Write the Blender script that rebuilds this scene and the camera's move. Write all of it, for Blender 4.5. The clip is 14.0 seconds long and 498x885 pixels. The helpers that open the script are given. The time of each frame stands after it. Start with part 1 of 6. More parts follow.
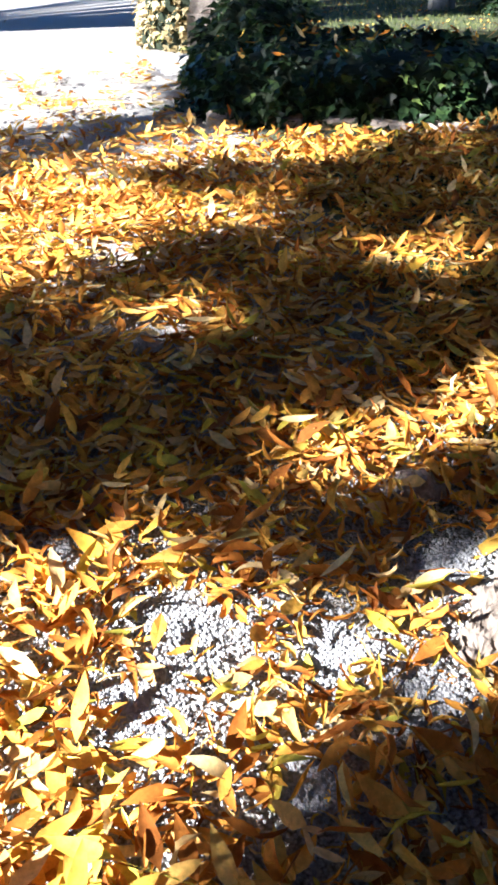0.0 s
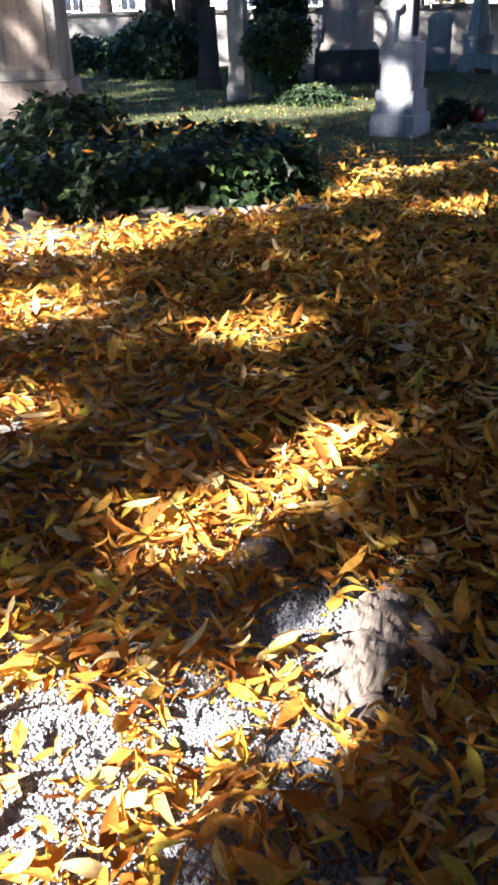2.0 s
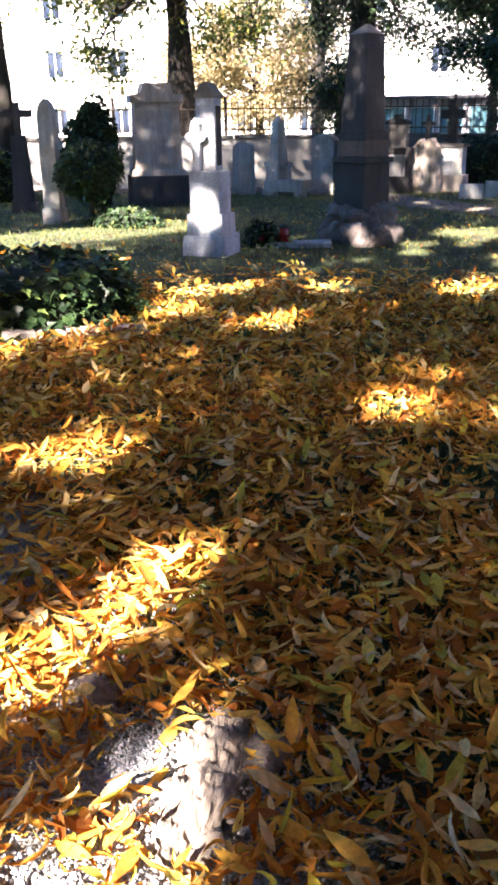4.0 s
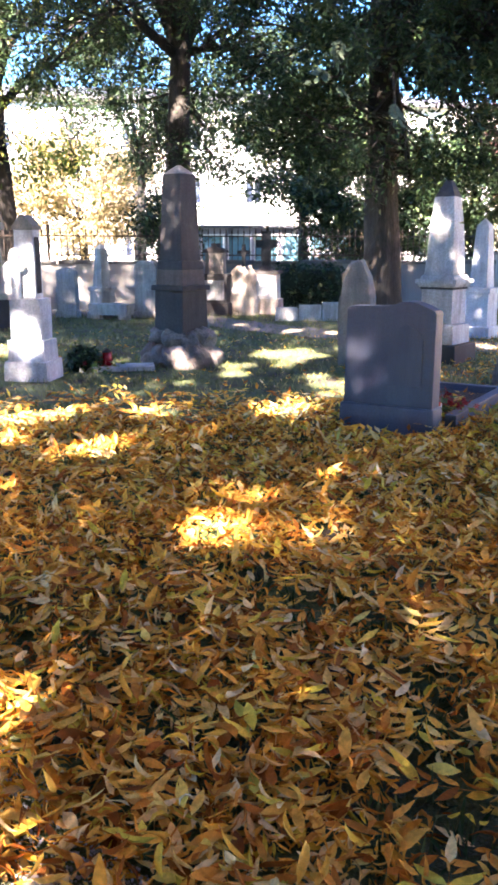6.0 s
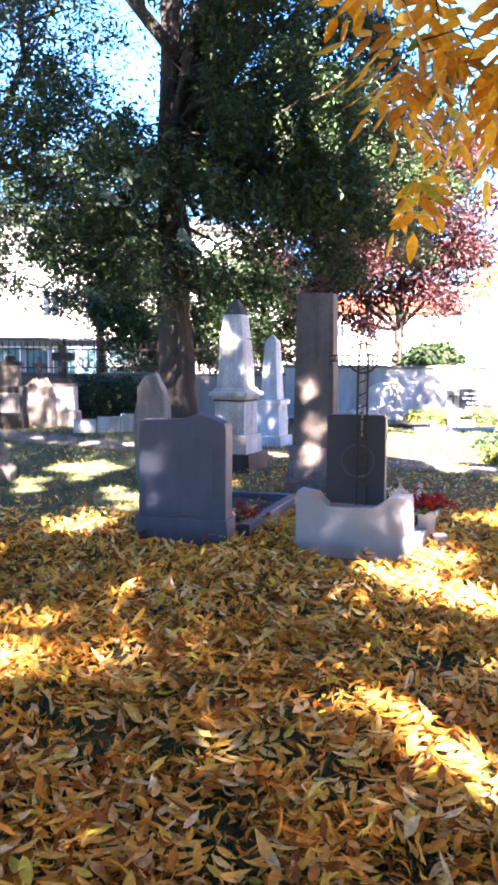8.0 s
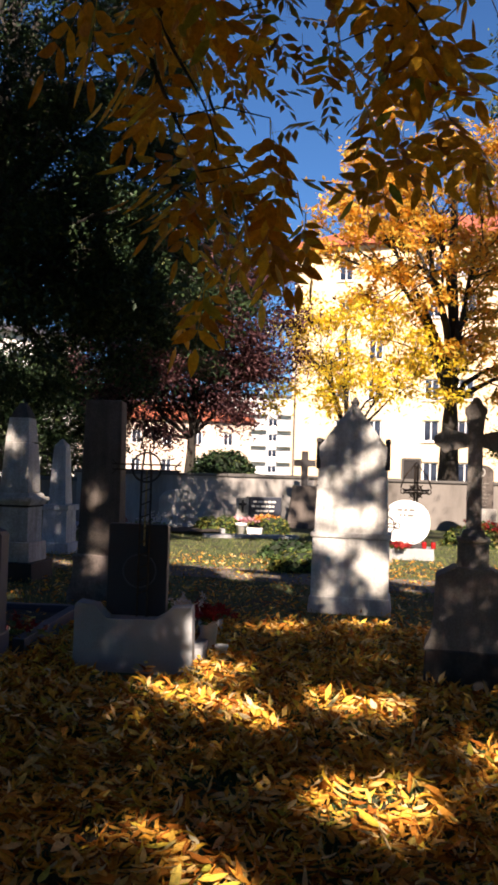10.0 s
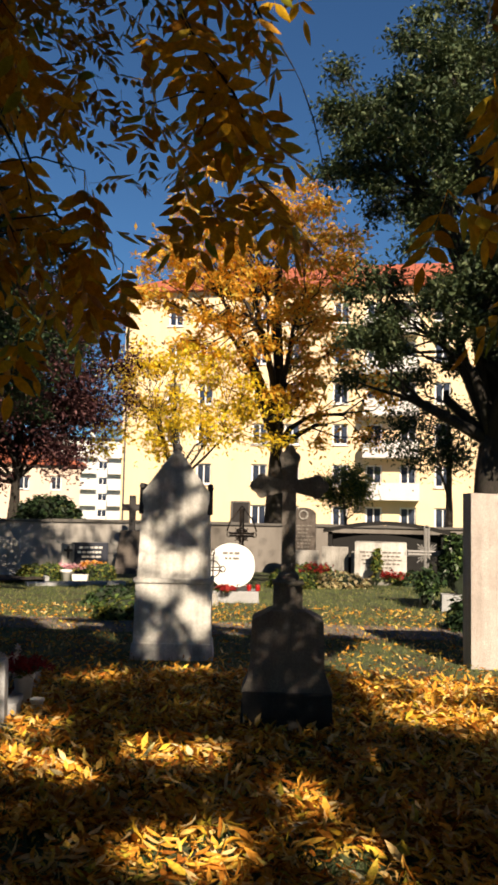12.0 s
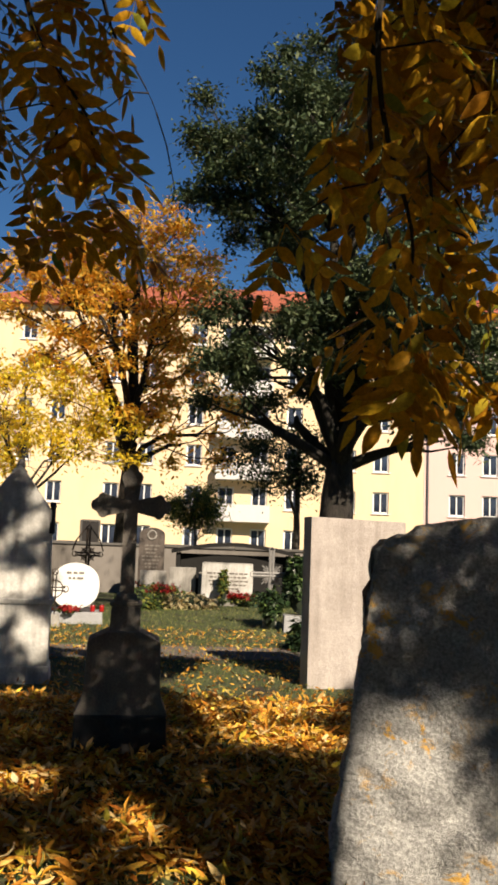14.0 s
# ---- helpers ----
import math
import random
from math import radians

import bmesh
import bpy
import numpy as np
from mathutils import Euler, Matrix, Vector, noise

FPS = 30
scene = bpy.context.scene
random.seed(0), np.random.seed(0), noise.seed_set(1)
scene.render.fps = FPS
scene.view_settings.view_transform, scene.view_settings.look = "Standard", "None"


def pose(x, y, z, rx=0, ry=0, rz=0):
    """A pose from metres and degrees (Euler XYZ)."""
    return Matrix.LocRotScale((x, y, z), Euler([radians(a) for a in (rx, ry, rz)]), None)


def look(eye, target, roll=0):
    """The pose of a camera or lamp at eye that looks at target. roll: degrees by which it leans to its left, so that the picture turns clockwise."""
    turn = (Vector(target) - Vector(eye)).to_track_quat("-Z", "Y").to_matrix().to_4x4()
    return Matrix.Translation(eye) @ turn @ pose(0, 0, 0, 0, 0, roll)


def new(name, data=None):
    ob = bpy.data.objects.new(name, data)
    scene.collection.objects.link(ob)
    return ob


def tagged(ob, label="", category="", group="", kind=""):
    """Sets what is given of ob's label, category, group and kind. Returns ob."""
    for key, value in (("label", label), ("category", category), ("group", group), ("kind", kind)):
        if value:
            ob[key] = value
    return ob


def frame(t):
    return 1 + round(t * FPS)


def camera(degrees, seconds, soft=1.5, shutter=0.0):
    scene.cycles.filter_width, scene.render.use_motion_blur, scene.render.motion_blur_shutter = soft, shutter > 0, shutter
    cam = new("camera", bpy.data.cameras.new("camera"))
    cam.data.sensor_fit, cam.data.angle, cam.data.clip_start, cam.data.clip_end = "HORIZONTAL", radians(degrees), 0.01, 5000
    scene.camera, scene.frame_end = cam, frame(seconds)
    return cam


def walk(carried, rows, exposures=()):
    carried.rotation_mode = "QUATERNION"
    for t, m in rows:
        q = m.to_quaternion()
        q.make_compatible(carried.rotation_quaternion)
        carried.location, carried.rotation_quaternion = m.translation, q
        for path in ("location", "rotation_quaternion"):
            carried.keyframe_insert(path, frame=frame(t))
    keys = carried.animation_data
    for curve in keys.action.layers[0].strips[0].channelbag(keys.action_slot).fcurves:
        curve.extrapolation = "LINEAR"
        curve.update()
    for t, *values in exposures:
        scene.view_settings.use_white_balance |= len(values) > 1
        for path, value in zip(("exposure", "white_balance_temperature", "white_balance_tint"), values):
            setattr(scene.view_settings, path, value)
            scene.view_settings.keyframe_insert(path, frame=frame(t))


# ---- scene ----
cam = camera(32.9, 14.0, soft=3.2)
PATH = [
    (0.0, -0.231, 0.011, 1.202, 57.38, 0.45, 41.91),
    (0.5, -0.215, -0.018, 1.226, 58.21, 0.90, 39.48),
    (1.0, -0.205, -0.034, 1.247, 59.46, 1.02, 36.58),
    (1.5, -0.200, -0.025, 1.241, 60.86, 0.96, 33.73),
    (2.0, -0.179, -0.006, 1.244, 62.34, 1.28, 29.90),
    (2.5, -0.161, 0.009, 1.255, 63.95, 1.54, 26.26),
    (3.0, -0.150, 0.022, 1.268, 65.65, 1.28, 23.48),
    (5.5, -0.082, 0.010, 1.345, 75.16, 0.03, 9.90),
    (6.0, -0.044, 0.001, 1.374, 76.99, -0.06, 6.90),
    (6.5, -0.026, -0.002, 1.390, 78.72, -0.05, 3.50),
    (7.0, 0.000, 0.000, 1.400, 80.42, -0.04, 0.01),
    (7.5, 0.021, 0.006, 1.411, 82.35, -0.07, -3.43),
    (8.0, 0.040, 0.020, 1.404, 84.41, -0.31, -6.37),
    (8.5, 0.071, 0.037, 1.406, 86.40, -0.42, -9.56),
    (9.0, 0.093, 0.041, 1.417, 88.46, -1.07, -13.11),
    (11.5, 0.183, -0.031, 1.448, 94.57, -1.44, -29.08),
    (12.0, 0.188, -0.062, 1.455, 95.02, -1.21, -31.48),
    (12.5, 0.196, -0.083, 1.457, 95.62, -1.25, -33.54),
    (13.0, 0.208, -0.095, 1.454, 95.92, -1.58, -35.79),
    (13.5, 0.230, -0.104, 1.456, 96.35, -1.72, -38.40),
    (14.0, 0.240, -0.127, 1.461, 96.67, -2.13, -41.45),
]
EXPOSURES = [(0.0, 2.5, 6050, 12), (1.0, 2.5, 6200, 14), (3.0, 3.25, 6750, 18), (5.5, 4.40, 7450, 26), (6.5, 4.92, 7450, 25), (8.0, 4.82, 7300, 28), (9.0, 2.95, 7400, 26), (11.5, 1.0, 8900, 16), (14.0, 0.72, 8400, 13)]
walk(cam, [(t, pose(x, y, z, rx, ry, rz)) for t, x, y, z, rx, ry, rz in PATH], EXPOSURES)

# ---- daylight: low autumn sun from behind, clear sky ----
SUN_UP, SUN_DX, SUN_DY = radians(35), 0.25, 0.968  # elevation, and the way the shadows fall
REACH = 1 / math.tan(SUN_UP)
world = bpy.data.worlds.new("sky")
scene.world = world
world.use_nodes = True
sky = world.node_tree.nodes.new("ShaderNodeTexSky")
sky.sky_type, sky.sun_disc = "NISHITA", False
sky.dust_density, sky.ozone_density = 0.0, 1.6
sky.sun_elevation = SUN_UP
sky.sun_rotation = math.atan2(-SUN_DX, -SUN_DY)
background = world.node_tree.nodes["Background"]
background.inputs["Strength"].default_value = 0.052
tint = world.node_tree.nodes.new("ShaderNodeMix")
tint.data_type, tint.blend_type = "RGBA", "MULTIPLY"
tint.inputs[0].default_value = 1.0
tint.inputs[7].default_value = (0.240, 0.625, 1.05, 1)
world.node_tree.links.new(sky.outputs["Color"], tint.inputs[6])
world.node_tree.links.new(tint.outputs[2], background.inputs["Color"])
sun_data = bpy.data.lights.new("sun", "SUN")
sun_data.energy, sun_data.angle, sun_data.color = 5.0, radians(0.53), (1.0, 0.965, 0.91)
sun = new("sun", sun_data)
sun.matrix_world = look((0, 0, 30), (SUN_DX * REACH * 30, SUN_DY * REACH * 30, 0))

# ---- materials ----
class Nodes:
    """Short way to wire a node material."""
    def __init__(self, name):
        self.mat = bpy.data.materials.new(name)
        self.mat.use_nodes = True
        self.tree = self.mat.node_tree
        self.shader = self.tree.nodes["Principled BSDF"]
        self.out = self.tree.nodes["Material Output"]
        self.coord = self.add("ShaderNodeTexCoord").outputs["Object"]

    def add(self, kind, **values):
        n = self.tree.nodes.new(kind)
        for k, v in values.items():
            if isinstance(v, bpy.types.NodeSocket):
                self.tree.links.new(v, n.inputs[k])
            else:
                n.inputs[k].default_value = v
        return n

    def noise(self, scale, detail=4.0, rough=0.6, coord=None, dist=0.0):
        return self.add("ShaderNodeTexNoise", Vector=coord or self.coord, Scale=scale, Detail=detail, Roughness=rough, Distortion=dist).outputs["Fac"]

    def ramp(self, fac, stops, mode="LINEAR"):
        n = self.add("ShaderNodeValToRGB", Fac=fac)
        r = n.color_ramp
        r.interpolation = mode
        while len(r.elements) < len(stops):
            r.elements.new(0.5)
        for e, (p, c) in zip(r.elements, stops):
            e.position, e.color = p, (c, c, c, 1) if isinstance(c, (int, float)) else (*c, 1)
        return n.outputs["Color"]

    def mix(self, fac, a, b, blend="MIX"):
        n = self.tree.nodes.new("ShaderNodeMix")
        n.data_type, n.blend_type = "RGBA", blend
        for key, v in ((0, fac), (6, a), (7, b)):
            if isinstance(v, bpy.types.NodeSocket):
                self.tree.links.new(v, n.inputs[key])
            else:
                n.inputs[key].default_value = v if key == 0 else (*v, 1)
        return n.outputs[2]

    def math(self, op, a, b=0.0, c=0.0):
        n = self.tree.nodes.new("ShaderNodeMath")
        n.operation = op
        for i, v in enumerate((a, b, c)):
            if isinstance(v, bpy.types.NodeSocket):
                self.tree.links.new(v, n.inputs[i])
            else:
                n.inputs[i].default_value = v
        return n.outputs[0]

    def bump(self, height, strength, distance):
        b = self.add("ShaderNodeBump", Height=height, Strength=strength, Distance=distance)
        self.tree.links.new(b.outputs["Normal"], self.shader.inputs["Normal"])

    def set(self, **values):
        for k, v in values.items():
            k = k.replace("_", " ")
            if isinstance(v, bpy.types.NodeSocket):
                self.tree.links.new(v, self.shader.inputs[k])
            else:
                self.shader.inputs[k].default_value = (*v, 1) if isinstance(v, tuple) and len(v) == 3 else v
        return self.mat


def stone(name, base, grain=60.0, stain=(0.10, 0.09, 0.075), amount=0.5, rough=0.85, bump=0.004, lichen=None, speck=0.25, streaks=True):
    """Weathered stone: mineral grain, broad stains, rain streaks, lichen."""
    n = Nodes(name)
    dark = tuple(c * (1 - speck) for c in base)
    light = tuple(min(1, c * (1 + speck)) for c in base)
    g = n.noise(grain, 3, 0.7)
    col = n.ramp(g, [(0.32, dark), (0.5, base), (0.68, light)])
    broad = n.noise(2.3, 6, 0.65, dist=0.4)
    if streaks:
        m = n.add("ShaderNodeMapping", Vector=n.coord, Scale=(9.0, 9.0, 0.9)).outputs[0]
        broad = n.math("MULTIPLY_ADD", n.noise(1.0, 5, 0.6, m), 0.5, n.math("MULTIPLY", broad, 0.5))
    col = n.mix(n.math("MULTIPLY", n.ramp(broad, [(0.42, 0.0), (0.66, 1.0)]), amount), col, stain)
    if lichen:
        spots = n.ramp(n.noise(11.0, 5, 0.75, dist=0.6), [(0.54, 0.0), (0.60, 1.0)])
        col = n.mix(n.math("MULTIPLY", spots, n.ramp(n.noise(3.0, 2), [(0.46, 0.0), (0.58, 0.9)])), col, lichen)
    n.bump(n.math("ADD", n.noise(grain * 0.5, 6, 0.7), n.math("MULTIPLY", n.noise(7.0, 4), 1.5)), 0.7, bump)
    return n.set(Base_Color=col, Roughness=rough, Specular_IOR_Level=0.25)


def leaf_material(name, stops, through_light=0.45, rough=0.55, veins=False, gloss=0.18):
    """Leaves: every leaf takes its own tone, part of the light passes through."""
    n = Nodes(name)
    island = n.add("ShaderNodeNewGeometry").outputs["Random Per Island"]
    own = n.add("ShaderNodeObjectInfo").outputs["Random"]
    col = n.ramp(n.math("FRACT", n.math("ADD", island, own)), stops)
    blot = n.ramp(n.noise(42.0, 4, 0.7), [(0.40, 0.72), (0.62, 1.08)])
    col = n.mix(1.0, col, blot, "MULTIPLY")
    n.set(Base_Color=col, Roughness=rough)
    n.shader.inputs["Specular IOR Level"].default_value = gloss
    if veins:
        n.bump(n.noise(160.0, 3), 0.35, 0.002)
    t = n.add("ShaderNodeBsdfTranslucent", Color=n.mix(0.25, col, (1.0, 0.75, 0.2), "MULTIPLY"))
    m = n.add("ShaderNodeMixShader", Fac=through_light)
    n.tree.links.new(n.shader.outputs[0], m.inputs[1])
    n.tree.links.new(t.outputs[0], m.inputs[2])
    n.tree.links.new(m.outputs[0], n.out.inputs["Surface"])
    return n.mat


def bark_material(name, base, dark):
    n = Nodes(name)
    m = n.add("ShaderNodeMapping", Vector=n.coord, Scale=(1, 1, 0.22)).outputs[0]
    ridges = n.noise(26.0, 5, 0.7, m, 0.8)
    col = n.ramp(ridges, [(0.35, dark), (0.62, base)])
    col = n.mix(n.math("MULTIPLY", n.ramp(n.noise(3.0), [(0.5, 0.0), (0.7, 1.0)]), 0.35), col, (0.034, 0.038, 0.022))
    n.bump(ridges, 1.0, 0.03)
    return n.set(Base_Color=col, Roughness=0.95)


def plain(name, col, rough=0.6, metal=0.0, vary=0.15, scale=30.0, bump=0.0):
    n = Nodes(name)
    c = n.ramp(n.noise(scale, 4), [(0.3, tuple(v * (1 - vary) for v in col)), (0.7, tuple(min(1, v * (1 + vary)) for v in col))])
    if bump:
        n.bump(n.noise(scale * 3, 5), 0.6, bump)
    return n.set(Base_Color=c, Roughness=rough, Metallic=metal)


def plaster(name, col, stain, amount=0.25):
    n = Nodes(name)
    m = n.add("ShaderNodeMapping", Vector=n.coord, Scale=(1, 1, 0.25)).outputs[0]
    c = n.ramp(n.noise(18.0, 5), [(0.3, tuple(v * 0.93 for v in col)), (0.7, col)])
    c = n.mix(n.math("MULTIPLY", n.ramp(n.noise(0.8, 6, 0.7, m), [(0.45, 0.0), (0.7, 1.0)]), amount), c, stain)
    n.bump(n.noise(70.0, 4), 0.4, 0.003)
    return n.set(Base_Color=c, Roughness=0.9)


def glass_material():
    n = Nodes("window_glass")
    c = n.ramp(n.noise(0.7, 2), [(0.35, (0.012, 0.017, 0.030)), (0.65, (0.045, 0.060, 0.090))])
    return n.set(Base_Color=c, Roughness=0.06, Specular_IOR_Level=0.5)


def ground_material():
    """Dark soil and turf, with the pale gravel of the way along the graves."""
    n = Nodes("ground_soil_turf_gravel")
    fine = n.noise(55.0, 5, 0.7)
    soil = n.ramp(fine, [(0.3, (0.018, 0.013, 0.009)), (0.7, (0.055, 0.040, 0.025))])
    turf = n.ramp(n.noise(38.0, 6, 0.75), [(0.3, (0.020, 0.036, 0.010)), (0.55, (0.075, 0.098, 0.030)), (0.75, (0.20, 0.175, 0.085))])
    col = n.mix(n.ramp(n.noise(2.2, 5, 0.65), [(0.36, 0.0), (0.52, 1.0)]), soil, turf)
    cells = n.add("ShaderNodeTexVoronoi", Vector=n.coord, Scale=140.0)
    grit = n.ramp(cells.outputs["Distance"], [(0.0, (0.60, 0.58, 0.56)), (0.45, (0.46, 0.445, 0.43)), (0.75, (0.20, 0.19, 0.18))])
    grit = n.mix(n.math("MULTIPLY", n.noise(5.0, 4), 0.35), grit, (0.20, 0.17, 0.13))
    xyz = n.add("ShaderNodeSeparateXYZ", Vector=n.coord)
    side = n.math("ADD", n.math("MULTIPLY", xyz.outputs["X"], 0.65), n.math("MULTIPLY", xyz.outputs["Y"], 0.76))
    side = n.math("ADD", side, n.math("MULTIPLY", n.math("SUBTRACT", n.noise(1.6, 4), 0.5), 0.7))
    mask = n.ramp(n.math("ADD", n.math("MULTIPLY", side, -0.5), 0.5 + 0.30), [(0.42, 0.0), (0.55, 1.0)])
    mask = n.math("MULTIPLY", mask, n.ramp(n.math("ADD", n.math("MULTIPLY", side, 0.5), 2.45), [(0.35, 0.0), (0.6, 1.0)]))
    col = n.mix(mask, col, grit)
    n.bump(n.math("ADD", fine, cells.outputs["Distance"]), 0.8, 0.012)
    return n.set(Base_Color=col, Roughness=0.95)


GROUND = ground_material()
LITTER = leaf_material("fallen_ash_leaves", [(0.0, (0.22, 0.070, 0.018)), (0.14, (0.46, 0.160, 0.030)), (0.32, (0.72, 0.310, 0.055)), (0.50, (0.84, 0.430, 0.075)), (0.64, (0.88, 0.530, 0.095)), (0.76, (0.78, 0.480, 0.170)), (0.88, (0.86, 0.650, 0.320)), (0.94, (0.90, 0.660, 0.090)), (1.0, (0.46, 0.43, 0.07))], 0.14, 0.7, True, 0.05)
FRESH_LITTER = leaf_material("freshly_fallen_yellow_leaves", [(0.0, (0.78, 0.36, 0.05)), (0.35, (0.86, 0.52, 0.07)), (0.6, (0.84, 0.62, 0.10)), (0.75, (0.66, 0.52, 0.28)), (0.92, (0.86, 0.76, 0.50)), (1.0, (0.58, 0.55, 0.12))], 0.16, 0.6, True, 0.05)
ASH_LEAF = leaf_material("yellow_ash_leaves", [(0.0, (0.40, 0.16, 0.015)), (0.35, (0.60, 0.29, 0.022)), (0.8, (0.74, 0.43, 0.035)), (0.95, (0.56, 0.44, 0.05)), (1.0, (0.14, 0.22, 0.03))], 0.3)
# Darker, less translucent copy of the ash leaves, to deepen the shade below.
DIM_ASH_CROWN = leaf_material("dimmed_ash_crown", [(0.0, (0.28, 0.11, 0.012)), (0.4, (0.38, 0.18, 0.016)), (0.85, (0.46, 0.26, 0.025)), (1.0, (0.12, 0.16, 0.03))], 0.18)
GREEN_LEAF = leaf_material("dark_green_leaves", [(0.0, (0.010, 0.025, 0.012)), (0.5, (0.023, 0.050, 0.021)), (0.88, (0.044, 0.084, 0.032)), (1.0, (0.11, 0.13, 0.045))], 0.16, gloss=0.25)
LIGHT_LEAF = leaf_material("light_green_leaves", [(0.0, (0.05, 0.09, 0.03)), (0.6, (0.12, 0.18, 0.05)), (1.0, (0.35, 0.30, 0.07))], 0.4)
SPRAY_LEAF = leaf_material("pale_green_shoots", [(0.0, (0.045, 0.07, 0.04)), (1.0, (0.10, 0.125, 0.08))], 0.2)
GREY_GREEN_LEAF = leaf_material("grey_green_leaves", [(0.0, (0.020, 0.036, 0.017)), (0.5, (0.050, 0.080, 0.036)), (0.9, (0.105, 0.140, 0.065)), (1.0, (0.20, 0.22, 0.11))], 0.22, gloss=0.3)
PLUM_LEAF = leaf_material("purple_plum_leaves", [(0.0, (0.026, 0.011, 0.014)), (0.5, (0.080, 0.034, 0.040)), (1.0, (0.22, 0.11, 0.11))], 0.35, gloss=0.05)
ORANGE_LEAF = leaf_material("orange_leaves", [(0.0, (0.62, 0.25, 0.04)), (0.4, (0.84, 0.45, 0.07)), (0.8, (0.88, 0.60, 0.12)), (1.0, (0.60, 0.52, 0.12))], 0.5)
YELLOW_LEAF = leaf_material("bright_yellow_leaves", [(0.0, (0.80, 0.52, 0.04)), (0.6, (0.90, 0.70, 0.08)), (1.0, (0.80, 0.70, 0.12))], 0.5)
PALE_LEAF = leaf_material("pale_buff_leaves", [(0.0, (0.27, 0.22, 0.11)), (0.6, (0.42, 0.35, 0.20)), (1.0, (0.50, 0.40, 0.27))], 0.35)
IVY_LEAF = leaf_material("dark_ivy_leaves", [(0.0, (0.010, 0.024, 0.010)), (0.6, (0.026, 0.055, 0.020)), (0.93, (0.055, 0.10, 0.032)), (1.0, (0.18, 0.26, 0.07))], 0.12, 0.40, gloss=0.3)
GRASS = leaf_material("short_grass", [(0.0, (0.032, 0.062, 0.018)), (0.6, (0.140, 0.180, 0.050)), (1.0, (0.42, 0.39, 0.16))], 0.3)
TUFT = leaf_material("dark_grass_tufts", [(0.0, (0.020, 0.045, 0.016)), (0.7, (0.045, 0.085, 0.028)), (1.0, (0.12, 0.15, 0.05))], 0.25)
BARK = bark_material("dark_bark", (0.038, 0.031, 0.026), (0.008, 0.007, 0.006))
PALE_BARK = bark_material("pale_bark", (0.15, 0.12, 0.095), (0.04, 0.033, 0.028))
PEBBLE = stone("grey_pebbles", (0.37, 0.375, 0.39), 90, amount=0.2, streaks=False)
WHITE_STONE = stone("white_weathered_marble", (0.41, 0.405, 0.39), 45, (0.15, 0.14, 0.125), 0.8)
GREY_STONE = stone("grey_weathered_sandstone", (0.36, 0.345, 0.32), 60, (0.09, 0.082, 0.07), 0.8)
PINK_STONE = stone("pinkish_grey_sandstone", (0.40, 0.335, 0.29), 70, (0.10, 0.085, 0.07), 0.75)
DARK_STONE = stone("dark_soot_stained_stone", (0.050, 0.047, 0.048), 55, (0.02, 0.019, 0.018), 0.7)
SLATE = stone("dark_blue_grey_granite", (0.052, 0.062, 0.096), 160, (0.115, 0.125, 0.150), 0.42, 0.5, 0.001, speck=0.4)
BLACK_STONE = stone("black_polished_granite", (0.026, 0.031, 0.046), 200, (0.04, 0.04, 0.045), 0.3, 0.45, 0.0004, speck=0.4, streaks=False)
BASE_STONE = stone("pale_grey_granite", (0.31, 0.32, 0.335), 190, (0.22, 0.21, 0.19), 0.3, 0.6, 0.001, speck=0.3)
GRANITE = stone("rose_grey_granite", (0.43, 0.385, 0.36), 170, (0.20, 0.17, 0.15), 0.6, 0.8, 0.010, speck=0.35)
ROUGH_GRANITE = stone("rough_hewn_granite", (0.35, 0.35, 0.34), 64, (0.12, 0.115, 0.11), 0.4, 0.95, 0.032, (0.62, 0.34, 0.06), 0.4, False)
FIELD_STONE = stone("field_stone", (0.25, 0.205, 0.17), 40, (0.10, 0.085, 0.07), 0.5, 0.9, 0.012, streaks=False)
DARK_ROCK = stone("sooty_pinkish_rock", (0.175, 0.145, 0.132), 40, (0.04, 0.035, 0.034), 0.85, 0.95, 0.012, streaks=False)
BROWN_STONE = stone("brown_sandstone", (0.115, 0.096, 0.084), 60, (0.035, 0.03, 0.027), 0.8)
CROSS_STONE = stone("weathered_grey_brown_stone", (0.20, 0.18, 0.16), 60, (0.05, 0.045, 0.04), 0.6)
CANOPY_STONE = stone("near_black_canopy_stone", (0.014, 0.0135, 0.013), 50, (0.008, 0.008, 0.008), 0.5, streaks=False)
MARBLE = stone("clean_white_marble", (0.74, 0.73, 0.71), 50, (0.5, 0.48, 0.45), 0.3)
PALE_STONE = stone("pale_weathered_limestone", (0.60, 0.59, 0.565), 30, (0.17, 0.16, 0.14), 0.75, speck=0.14)
SILVER = plain("weathered_silver_iron", (0.24, 0.235, 0.23), 0.55, 0.25, 0.3, 40)
BLUE_STONE = stone("bluish_white_marble", (0.46, 0.475, 0.50), 45, (0.17, 0.17, 0.17), 0.7)
PINK_FLOWER = leaf_material("pink_petals", [(0.0, (0.62, 0.16, 0.24)), (0.6, (0.74, 0.36, 0.42)), (1.0, (0.78, 0.68, 0.66))], 0.25)
ORANGE_FLOWER = leaf_material("orange_petals", [(0.0, (0.66, 0.20, 0.03)), (0.6, (0.80, 0.36, 0.08)), (1.0, (0.84, 0.55, 0.25))], 0.25)
STRAW_LEAF = leaf_material("dry_straw_leaves", [(0.0, (0.30, 0.24, 0.12)), (0.5, (0.52, 0.42, 0.24)), (0.85, (0.66, 0.56, 0.36)), (1.0, (0.25, 0.28, 0.09))], 0.35)
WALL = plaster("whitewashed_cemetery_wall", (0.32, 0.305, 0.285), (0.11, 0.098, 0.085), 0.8)
